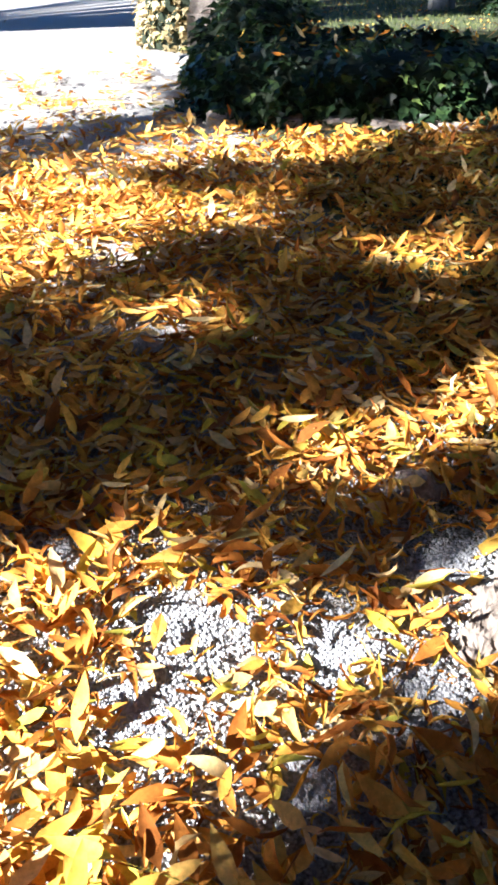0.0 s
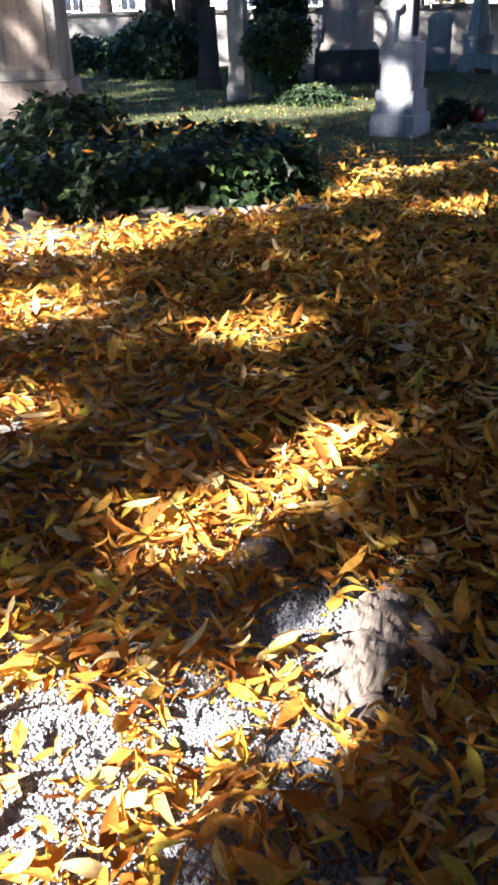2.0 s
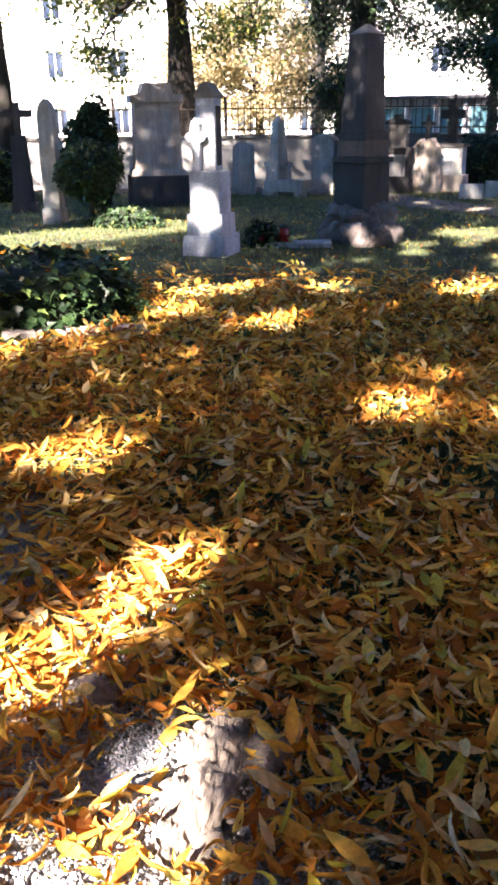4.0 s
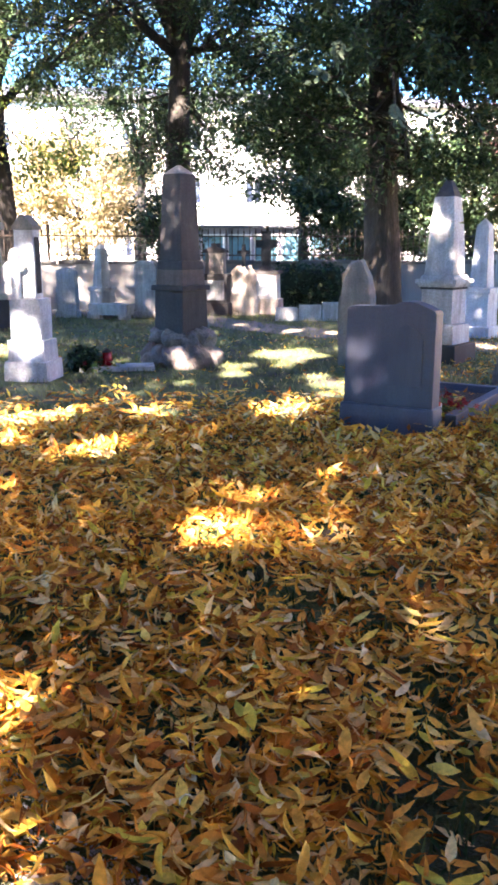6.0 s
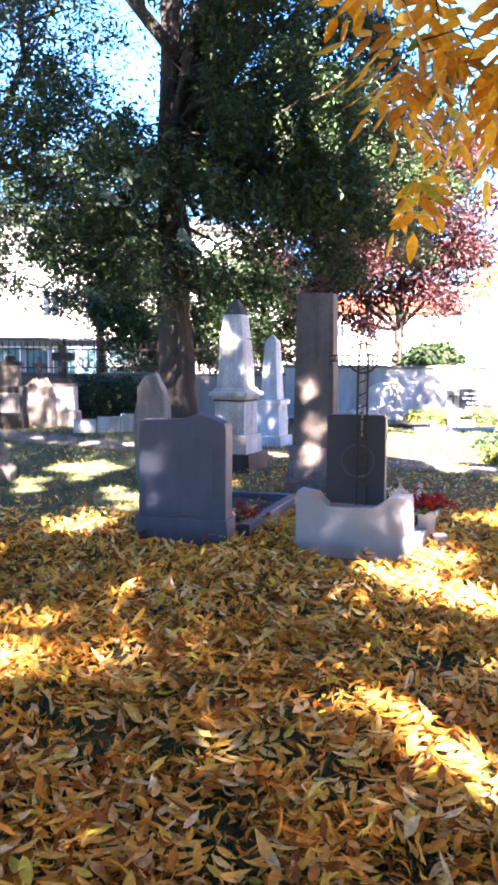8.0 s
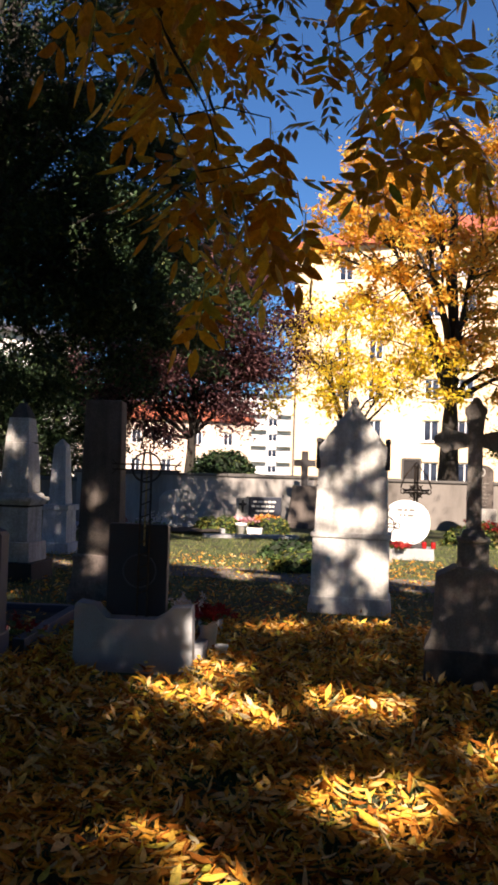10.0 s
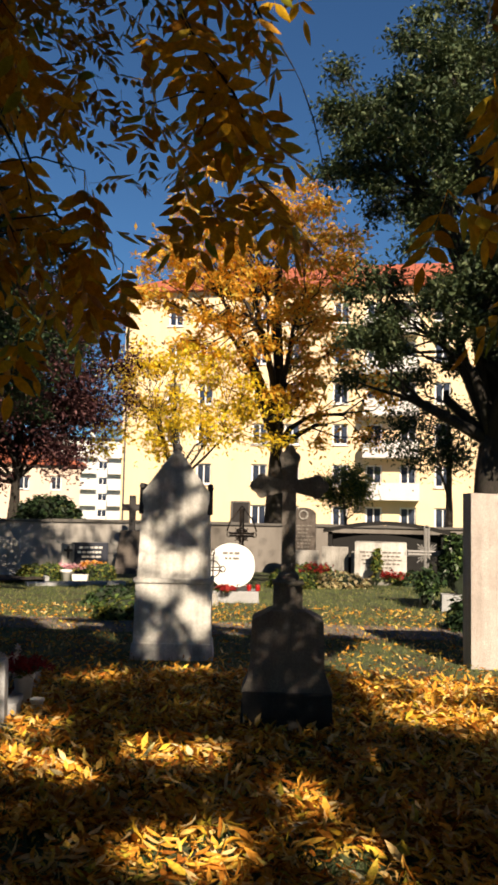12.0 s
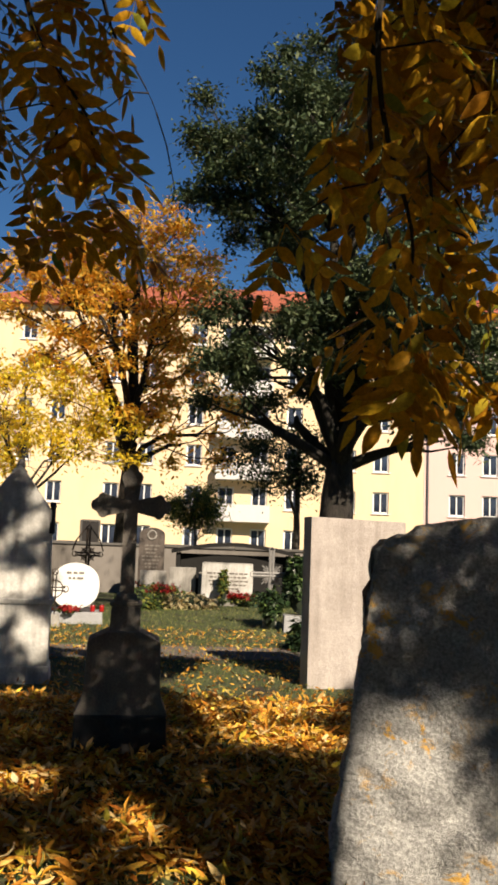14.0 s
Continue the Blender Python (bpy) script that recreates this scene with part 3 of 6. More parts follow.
house("apartment_building", 46.5, 139.0, -14.0, 34.0, 5, 2.75, 12, (3.0, 8.2, 13.4, 18.6, 23.8, 29.0), PALE_WALL, "white apartment block with balconies far beyond the wall", (1.6, 1.3), roof_h=0.8, balconies=tuple((c + 2.4, 3.4, (0, 1, 2, 3, 4)) for c in (3.0, 8.2, 13.4, 18.6, 23.8)), roof_mat=METAL_ROOF)
house("apartment_building", -48.0, 37.6, 15.0, 58.0, 3, 2.85, 11, tuple(3 + 3.4 * k for k in range(16)), PALE_WALL, "long white low building beyond the railing", roof_h=1.6, roof_mat=METAL_ROOF)



def shop_front():
    """A low building with a glazed front behind the railing, and a small booth beside it."""
    g = thing("low_building", -2.85, 33.0, 0, "low building tinted lavender-grey as in shade, with a glazed front", "building")
    part("wall", box(bmesh.new(), 0, 1.6, -0.1, 6.3, 3.0, 2.2, bevel=0.02), LAVENDER_SHADE_WALL, g)
    part("roof", box(bmesh.new(), 0, 1.5, 2.1, 6.9, 3.6, 0.12, bevel=0.02), METAL_ROOF, g, "grey sheet roof slab")
    for k in range(6):
        x = -2.62 + 1.05 * k
        bm = bmesh.new()
        for cx, z0, sx, sz in ((x - 0.44, 0.62, 0.06, 1.26), (x + 0.44, 0.62, 0.06, 1.26), (x, 0.62, 0.82, 0.06), (x, 1.82, 0.82, 0.06)):
            box(bm, cx, 0.06, z0, sx, 0.08, sz, bevel=0)
        w = part("window", bm, FRAME, g)
        part("pane", box(bmesh.new(), x, 0.085, 0.66, 0.84, 0.02, 1.18, bevel=0), BLUE_GLASS, w)
    for k in range(7):
        part("pilaster", box(bmesh.new(), -3.1 + 1.033 * k, 0.03, 0, 0.12, 0.16, 2.08, bevel=0.01), LAVENDER_SHADE_WALL, g)
    sign = part("sign_board", box(bmesh.new(), 2.0, -0.06, 1.02, 1.5, 0.05, 0.30, bevel=0.004), DARK_LETTERS, g, "dark sign board")
    bm = bmesh.new()
    for k in range(5):
        box(bm, 1.5 + 0.22 * k, -0.09, 1.12, 0.16, 0.01, 0.09, bevel=0)
    part("lettering", bm, INSCRIPTION, sign, "pale bars of writing")
    b = thing("booth", 0.35, 32.0, 0, "small booth with a dark pyramid roof", "booth")
    part("wall", box(bmesh.new(), 0, 0, -0.05, 0.85, 0.85, 1.55, bevel=0.01), LAVENDER_SHADE_WALL, b)
    part("roof", box(bmesh.new(), 0, 0, 1.5, 1.15, 1.15, 0.55, 0.08, 0.004), METAL_ROOF, b)


shop_front()

# ---- grave monuments ----
ROW = -30.0  # the rows of graves lie askew to the world's axes


def plinth_blocks(bm, blocks):
    """Stacked blocks: (z0, height, width, depth, taper)."""
    for z0, h, w, d, k in blocks:
        box(bm, 0, 0, z0, w, d, h, k, 0.012)
    return bm


def cross_outline(h, span, w, arm_z, lobe=0.0, arm=0.0):
    """Outline of a Latin cross in x, z; lobes give it trefoil ends."""
    a = w / 2
    if not lobe:
        return [(-a, 0), (a, 0), (a, arm_z - a), (span / 2, arm_z - a), (span / 2, arm_z + a), (a, arm_z + a), (a, h), (-a, h), (-a, arm_z + a), (-span / 2, arm_z + a), (-span / 2, arm_z - a), (-a, arm_z - a)]
    def trefoil(cx, cz, turn):
        pts = []
        for off, start in ((-1, -150), (0, -75), (1, 0)):
            for k in range(5):
                ang = radians(start + k * 37.5)
                ox = (0.0 if off else lobe * 0.95)
                oy = off * lobe * 0.80
                pts.append((ox + lobe * 0.75 * math.cos(ang), oy + lobe * 0.75 * math.sin(ang)))
        c, s = math.cos(turn), math.sin(turn)
        return [(cx + x * c - y * s, cz + x * s + y * c) for x, y in pts]
    b = arm / 2 or a
    r = [(-a * 1.15, 0), (a * 1.15, 0), (a, arm_z - b)]
    r += trefoil(span / 2 - lobe * 1.3, arm_z, 0)
    r += [(a, arm_z + b)]
    r += trefoil(0, h - lobe * 1.3, math.pi / 2)
    r += [(-a, arm_z + b)]
    r += trefoil(-span / 2 + lobe * 1.3, arm_z, math.pi)
    r += [(-a, arm_z - b)]
    return r


def rocks(parent, spots, material, name="rock"):
    for i, (x, y, z, s) in enumerate(spots):
        bm = bmesh.new()
        bmesh.ops.create_icosphere(bm, subdivisions=3, radius=1.0)
        for v in bm.verts:
            v.co = Vector((v.co.x * s, v.co.y * s * 0.85, v.co.z * s * 0.75))
        roughen(bm, s * 0.30, 1.4 / s, 0, i * 3.7)
        bmesh.ops.translate(bm, verts=bm.verts, vec=(x, y, z))
        part(name, bm, material, parent, smooth=False)


def pillar_monument():
    g = thing("grave_monument", -3.43, 8.70, -2, "bluish white stone monument with a capped stele on three tiers", "grave monument")
    part("base", roughen(box(bmesh.new(), 0, 0, -0.02, 0.49, 0.46, 0.22, 0.95), 0.010, 6, 1), BLUE_STONE, g)
    part("middle_block", roughen(box(bmesh.new(), 0, 0, 0.20, 0.41, 0.39, 0.22, 0.97), 0.006, 6, 1), BLUE_STONE, g)
    part("upper_block", roughen(box(bmesh.new(), 0, 0, 0.42, 0.335, 0.32, 0.43, 0.99), 0.006, 6, 1), BLUE_STONE, g)
    part("stele", plinth_blocks(bmesh.new(), [(0.85, 0.72, 0.215, 0.21, 0.95)]), BLUE_STONE, g)
    part("panel", plinth_blocks(bmesh.new(), [(0.90, 0.58, 0.014, 0.13, 1)]), DARK_STONE, g, "dark inset panel").location = (0.105, 0, 0)
    roof = [(-0.113, 1.55), (0.113, 1.55), (0.118, 1.585), (0.02, 1.70), (-0.02, 1.70), (-0.118, 1.585)]
    part("cap", slab(roof, 0.225, 0.006), CROSS_STONE, g, "grey gabled cap stone")
    bm = slab(cross_outline(0.50, 0.21, 0.075, 0.33, 0.032), 0.07, 0.012)
    bmesh.ops.translate(bm, verts=bm.verts, vec=(-0.085, -0.145, 0.85))
    part("carved_cross", roughen(bm, 0.012, 14, 1), BLUE_STONE, g, "carved cross with worn leafy ends")


def great_obelisk():
    g = thing("obelisk", -2.08, 10.05, ROW, "tall dark sooty obelisk on a skirt of pinkish boulders", "obelisk")
    spots = []
    for ring, z, r, n in ((0.31, 0.09, 0.205, 9), (0.23, 0.30, 0.195, 7)):
        for k in range(n):
            a = 2 * math.pi * (k + 0.5 * (n % 2)) / n + 0.2 * math.sin(3.0 * k)
            spots.append((ring * math.cos(a), ring * math.sin(a), z + 0.03 * math.sin(5.0 * k), r * (1.0 + 0.14 * math.sin(7.0 * k + n))))
    rocks(g, spots + [(0, 0, 0.2, 0.36)], DARK_ROCK)
    part("pedestal", plinth_blocks(bmesh.new(), [(0.30, 0.58, 0.46, 0.46, 0.95)]), DARK_STONE, g)
    part("cornice", plinth_blocks(bmesh.new(), [(0.88, 0.06, 0.50, 0.50, 1)]), DARK_STONE, g)
    part("neck", plinth_blocks(bmesh.new(), [(0.94, 0.18, 0.42, 0.42, 0.95)]), BROWN_STONE, g, "paler weathered neck block")
    part("moulding", plinth_blocks(bmesh.new(), [(1.12, 0.10, 0.41, 0.41, 0.92)]), DARK_STONE, g)
    part("shaft", plinth_blocks(bmesh.new(), [(1.22, 0.98, 0.345, 0.345, 0.79)]), DARK_STONE, g)
    part("tip", plinth_blocks(bmesh.new(), [(2.20, 0.10, 0.272, 0.272, 0.15)]), CROSS_STONE, g, "pale pointed tip")


def family_tomb():
    g = thing("family_tomb", -6.45, 14.1, 32, "broad pinkish stone tomb with a stepped gable cap", "tomb")
    part("base", plinth_blocks(bmesh.new(), [(-0.02, 0.52, 1.0, 0.72, 0.97)]), DARK_STONE, g, "dark stone base")
    part("shaft", plinth_blocks(bmesh.new(), [(0.50, 0.10, 0.94, 0.66, 0.93), (0.58, 1.10, 0.80, 0.54, 0.93)]), PINK_STONE, g)
    part("panel", plinth_blocks(bmesh.new(), [(0.68, 0.86, 0.50, 0.57, 0.93)]), GREY_STONE, g)
    part("cap", slab([(-0.44, 1.66), (0.44, 1.66), (0.44, 1.78), (0.26, 1.80), (0.22, 1.96), (-0.22, 1.96), (-0.26, 1.80), (-0.44, 1.78)], 0.62), PINK_STONE, g)


def pedestal_cross(x, y, rz, block, cross, material, cross_mat, label):
    """A plain cross on a tapered block: block (width, height), cross (height, span, bar)."""
    g = thing("grave_cross", x, y, rz, label, "grave cross")
    w, h = block
    part("pedestal", plinth_blocks(bmesh.new(), [(-0.02, h * 0.16, w * 1.25, w * 0.95, 0.95), (h * 0.13, h * 0.87, w, w * 0.72, 0.72)]), material, g)
    bm = slab(cross_outline(cross[0], cross[1], cross[2], cross[0] * 0.66), cross[2] * 0.9, 0.006)
    bmesh.ops.translate(bm, verts=bm.verts, vec=(0, 0, h - 0.01))
    part("cross", bm, cross_mat, g)


def slim_stele(x, y, rz, w, h, d, material, label, point=0.15):
    g = thing("gravestone", x, y, rz, label, "gravestone")
    part("base", plinth_blocks(bmesh.new(), [(-0.02, h * 0.14, w * 1.2, d * 1.25, 0.95)]), material, g)
    part("stele", slab([(-w / 2, h * 0.1), (w / 2, h * 0.1), (w * 0.46, h - point), (w * 0.25, h - point * 0.3), (0, h), (-w * 0.25, h - point * 0.3), (-w * 0.46, h - point)], d), material, g)


def small_obelisk(x, y, rz, w, h, material, label):
    g = thing("obelisk", x, y, rz, label, "obelisk")
    part("base", plinth_blocks(bmesh.new(), [(-0.02, h * 0.10, w * 1.3, w * 1.3, 0.96)]), material, g)
    part("pedestal", plinth_blocks(bmesh.new(), [(h * 0.08, h * 0.30, w, w, 0.94)]), material, g)
    part("cornice", plinth_blocks(bmesh.new(), [(h * 0.37, h * 0.05, w * 1.12, w * 1.12, 1)]), material, g)
    part("shaft", plinth_blocks(bmesh.new(), [(h * 0.42, h * 0.52, w * 0.72, w * 0.72, 0.66), (h * 0.94, h * 0.06, w * 0.475, w * 0.475, 0.1)]), material, g)


def rounded_stone(x, y, rz, w, h, d, material, label, base=0.12, name="gravestone"):
    g = thing(name, x, y, rz, label, "gravestone")
    part("base", plinth_blocks(bmesh.new(), [(-0.02, base + 0.02, w * 1.12, d * 1.5, 0.97)]), material, g)
    arc = [(w / 2 * math.cos(a), h - w * 0.28 + w * 0.28 * math.sin(a)) for a in (math.pi * k / 12 for k in range(13))]
    part("headstone", slab([(-w / 2, base), (w / 2, base)] + arc, d), material, g)
    return g


def lettering(parent, x0, x1, z0, rows, step, y, material, seed):
    """Rows of small bars that stand for worn writing."""
    r = random.Random(seed)
    bm = bmesh.new()
    for k in range(rows):
        inset = r.uniform(0.0, 0.25) * (x1 - x0)
        x = x0 + inset
        while x < x1 - inset - 0.02:
            l = r.uniform(0.04, 0.12)
            box(bm, min(x + l / 2, x1), y, z0 - k * step, l, 0.006, step * 0.42, bevel=0)
            x += l + 0.025
    tagged(part("inscription", bm, material, parent, "worn writing"), kind="stuff")


pillar_monument()
great_obelisk()
family_tomb()
pedestal_cross(-8.08, 12.42, 30, (0.34, 1.18), (0.50, 0.48, 0.11), DARK_STONE, DARK_STONE, "dark stone cross on a tapered pedestal")
slim_stele(-6.69, 11.0, 12, 0.24, 1.66, 0.24, GREY_STONE, "slim pointed grey stone stele on the lawn", 0.2)
# along the north wall
small_obelisk(-5.0, 16.6, ROW, 0.36, 1.45, GREY_STONE, "small grey obelisk grave in front of the wall")
rounded_stone(-4.15, 16.9, -10, 0.46, 1.12, 0.22, GREY_STONE, "weathered grey round-topped headstone by the wall")
rounded_stone(-5.75, 16.7, -10, 0.42, 0.98, 0.16, WHITE_STONE, "white round-topped headstone by the wall")
rounded_stone(-6.35, 16.2, -10, 0.42, 1.10, 0.16, WHITE_STONE, "tall white headstone by the wall")
slim_stele(-3.45, 17.2, -10, 0.40, 0.95, 0.20, GREY_STONE, "short grey headstone by the wall", 0.12)


def two_tier_monument():
    g = thing("grave_monument", -2.85, 17.5, -8, "dark framed two-tier grave monument with pale panels", "grave monument")
    part("base", plinth_blocks(bmesh.new(), [(-0.02, 0.28, 0.62, 0.34, 0.97)]), DARK_STONE, g)
    part("lower_block", plinth_blocks(bmesh.new(), [(0.26, 0.52, 0.54, 0.28, 1)]), DARK_STONE, g)
    part("panel", plinth_blocks(bmesh.new(), [(0.32, 0.40, 0.44, 0.03, 1)]), WHITE_STONE, g, "pale inscribed panel").location = (0, -0.14, 0)
    part("ledge", plinth_blocks(bmesh.new(), [(0.78, 0.07, 0.60, 0.34, 0.95)]), DARK_STONE, g)
    part("upper_block", plinth_blocks(bmesh.new(), [(0.85, 0.42, 0.40, 0.24, 0.95)]), CROSS_STONE, g)
    part("cap", slab([(-0.25, 1.27), (0.25, 1.27), (0.23, 1.33), (0.06, 1.38), (0.05, 1.46), (-0.05, 1.46), (-0.06, 1.38), (-0.23, 1.33)], 0.28), DARK_STONE, g)


def rock_stele():
    g = thing("gravestone", -2.30, 17.75, -8, "rugged pinkish rock stele with a small dark cross", "gravestone")
    bm = slab([(-0.27, -0.02), (0.28, -0.02), (0.27, 0.35), (0.20, 0.62), (0.24, 0.86), (0.12, 1.02), (-0.10, 1.0), (-0.25, 0.84), (-0.19, 0.6), (-0.26, 0.3)], 0.32, 0.03)
    part("rock", roughen(bm, 0.07, 4.5, 3, 2.0), PINK_STONE, g)
    bm = slab(cross_outline(0.46, 0.28, 0.07, 0.30), 0.06, 0.006)
    bmesh.ops.translate(bm, verts=bm.verts, vec=(0, 0, 0.98))
    part("cross", bm, DARK_STONE, g, "small dark stone cross")


def framed_cross():
    g = thing("grave_cross", -1.86, 18.1, -8, "thick dark cross on a white framed block", "grave cross")
    part("base", plinth_blocks(bmesh.new(), [(-0.02, 0.34, 0.66, 0.46, 0.96)]), PINK_STONE, g)
    part("block", plinth_blocks(bmesh.new(), [(0.32, 0.52, 0.54, 0.36, 0.96)]), WHITE_STONE, g)
    part("panel", plinth_blocks(bmesh.new(), [(0.38, 0.38, 0.30, 0.02, 0.98)]), BLUE_STONE, g, "bluish inscribed panel").location = (-0.06, -0.185, 0)
    part("ledge", plinth_blocks(bmesh.new(), [(0.84, 0.07, 0.64, 0.44, 0.92), (0.90, 0.10, 0.34, 0.26, 0.7)]), DARK_STONE, g)
    bm = slab(cross_outline(0.72, 0.46, 0.16, 0.46), 0.14, 0.008)
    bmesh.ops.translate(bm, verts=bm.verts, vec=(0, 0, 0.99))
    part("cross", bm, DARK_STONE, g)


def stone_trough():
    g = thing("stone_trough", -4.75, 16.35, -10, "low pale stone trough before the small obelisk", "trough")
    part("basin", roughen(box(bmesh.new(), 0, 0, 0.08, 0.80, 0.34, 0.22, 1.06), 0.006, 6, 1), GREY_STONE, g)
    for k in (-1, 1):
        part("foot", plinth_blocks(bmesh.new(), [(-0.02, 0.11, 0.16, 0.28, 1)]), GREY_STONE, g).location = (k * 0.28, 0, 0)


two_tier_monument()
rock_stele()
framed_cross()
stone_trough()


def low_border(x, y, rz, w, h):
    g = thing("grave_border", x, y, rz, "low pale stone border slabs of a grave", "grave border")
    for i in range(3):
        bm = box(bmesh.new(), (i - 1) * w / 3, 0, -0.02, w / 3 - 0.015, 0.12, h * (0.85 + 0.15 * i), 0.97)
        part("slab", roughen(bm, 0.006, 5, 1, i), WHITE_STONE, g)


low_border(-0.85, 16.5, 8, 1.35, 0.32)


def rough_stele():
    g = thing("gravestone", 0.02, 10.2, ROW + 10, "rugged grey-brown stele with a craggy top", "gravestone")
    bm = slab([(-0.20, -0.02), (0.20, -0.02), (0.19, 0.8), (0.15, 1.05), (0.06, 1.24), (-0.05, 1.20), (-0.16, 1.08), (-0.19, 0.75)], 0.22, 0.02)
    part("headstone", roughen(bm, 0.03, 5, 2), CROSS_STONE, g)


rough_stele()


def white_monument():
    g = thing("obelisk", 1.08, 10.8, ROW, "white marble obelisk with a dark point on a corniced pedestal", "obelisk")
    part("base", plinth_blocks(bmesh.new(), [(-0.02, 0.24, 0.66, 0.66, 0.96)]), DARK_STONE, g, "dark plinth")
    part("pedestal", plinth_blocks(bmesh.new(), [(0.22, 0.24, 0.52, 0.52, 0.96), (0.46, 0.42, 0.42, 0.42, 0.97)]), WHITE_STONE, g)
    part("moulding", plinth_blocks(bmesh.new(), [(0.88, 0.025, 0.44, 0.44, 1)]), DARK_STONE, g, "thin dark moulding")
    part("cornice", plinth_blocks(bmesh.new(), [(0.905, 0.045, 0.46, 0.46, 1.1), (0.95, 0.05, 0.54, 0.54, 1), (1.0, 0.05, 0.46, 0.46, 0.9)]), WHITE_STONE, g)
    bm = plinth_blocks(bmesh.new(), [(1.05, 0.62, 0.37, 0.37, 0.84), (1.67, 0.30, 0.31, 0.31, 0.80)])
    part("shaft", roughen(bm, 0.015, 5, 2), WHITE_STONE, g)
    part("point", roughen(plinth_blocks(bmesh.new(), [(1.965, 0.20, 0.25, 0.25, 0.3)]), 0.01, 5, 1), DARK_STONE, g, "dark pointed top")


white_monument()
small_obelisk(1.98, 13.9, ROW, 0.42, 1.82, BLUE_STONE, "bluish grey stone obelisk behind the white one")


def brown_pillar():
    g = thing("obelisk", 1.77, 8.95, ROW + 8, "tall brown stone pillar on a rough flared foot", "obelisk")
    part("base", roughen(plinth_blocks(bmesh.new(), [(-0.02, 0.50, 0.60, 0.50, 0.82)]), 0.035, 5, 3), DARK_ROCK, g, "rough pinkish flared foot")
    part("shaft", roughen(plinth_blocks(bmesh.new(), [(0.46, 1.64, 0.44, 0.36, 0.86)]), 0.006, 4, 1), BROWN_STONE, g)


brown_pillar()


def slate_headstone():
    g = thing("gravestone", 0.27, 6.50, -24, "dark blue-grey granite headstone with a curved top", "gravestone")
    part("base", plinth_blocks(bmesh.new(), [(-0.02, 0.22, 0.77, 0.22, 0.98)]), SLATE, g)
    top = [(0.36, 0.90), (0.345, 0.925), (0.27, 0.955), (0.21, 0.98), (0.15, 0.99), (0.09, 0.985), (0.04, 0.965), (0.0, 0.95), (-0.10, 0.948), (-0.31, 0.945), (-0.345, 0.925)]
    part("headstone", slab([(-0.36, 0.2), (0.36, 0.2)] + top, 0.16, 0.006), SLATE, g)
    part("panel", slab([(0.0, 0.36), (0.27, 0.36), (0.27, 0.72), (0.22, 0.79), (0.135, 0.82), (0.05, 0.79), (0.0, 0.72)], 0.012, 0.003), SLATE, g).location = (0, -0.082, 0)


def white_base_grave():
    g = thing("gravestone", 1.47, 5.90, -24, "pale granite base with dark polished headstone and iron cross", "gravestone")
    u = [(-0.42, -0.02), (0.42, -0.02), (0.41, 0.43), (0.40, 0.46), (0.26, 0.45), (0.21, 0.40), (0.15, 0.355), (-0.19, 0.355), (-0.25, 0.42), (-0.27, 0.45), (-0.40, 0.47), (-0.42, 0.44)]
    part("base", slab(u, 0.16, 0.008), BASE_STONE, g, "pale granite base with scooped top")
    bm = slab([(-0.215, 0.30), (0.215, 0.30), (0.215, 1.0), (0.20, 1.012), (-0.20, 1.012), (-0.215, 1.0)], 0.10, 0.006)
    bmesh.ops.translate(bm, verts=bm.verts, vec=(-0.02, 0.145, 0))
    part("headstone", bm, BLACK_STONE, g, "black polished granite slab")
    bm = bmesh.new()
    bmesh.ops.create_cone(bm, cap_ends=True, segments=28, radius1=0.12, radius2=0.115, depth=0.02, matrix=Matrix.Translation((0.0, 0.085, 0.68)) @ Matrix.Rotation(radians(90), 4, "X"))
    disc = part("medallion", bm, BLACK_STONE, g)
    part("rim", tube(bmesh.new(), [(0.118 * math.cos(a), 0.075, 0.68 + 0.118 * math.sin(a)) for a in (2 * math.pi * k / 28 for k in range(29))], 0.007, 6), SLATE, disc, "grey raised rim")
    bm = bmesh.new()
    for dx in (-0.035, 0.035):
        tube(bm, [(0.03 + dx, 0.06, 0.36), (0.03 + dx, 0.06, 1.38), (0.03 + dx * 0.5, 0.06, 1.55)], 0.009, 6)
    for k in range(10):
        z = 0.52 + k * 0.09
        tube(bm, [(-0.005, 0.06, z), (0.065, 0.06, z + 0.03)], 0.005, 5)
    cross = part("iron_cross", bm, IRON, g, "slender wrought-iron cross")
    bm = bmesh.new()
    ring = [(0.03 + 0.105 * math.cos(a), 0.06, 1.42 + 0.105 * math.sin(a)) for a in (2 * math.pi * k / 24 for k in range(25))]
    tube(bm, ring, 0.008, 6)
    for dz in (-0.02, 0.02):
        tube(bm, [(-0.22, 0.06, 1.42 + dz), (0.28, 0.06, 1.42 + dz)], 0.007, 6)
    for s in (-1, 1):
        tube(bm, [(0.03 + s * 0.05, 0.06, 1.55), (0.03 + s * 0.02, 0.06, 1.72), (0.03 + s * 0.05, 0.06, 1.80)], 0.007, 6)
        for e in (-0.05, 0.05):
            tube(bm, [(0.03 + s * 0.20, 0.06, 1.42), (0.03 + s * 0.25, 0.06, 1.42 + e)], 0.006, 5)
    part("ring", bm, IRON, cross)
    bm = bmesh.new()
    tube(bm, [(0.03, 0.065, 0.86), (0.03, 0.065, 1.40)], 0.008, 6)
    part("gilt_bar", bm, GILT, cross, "worn gilded bar")


slate_headstone()
white_base_grave()


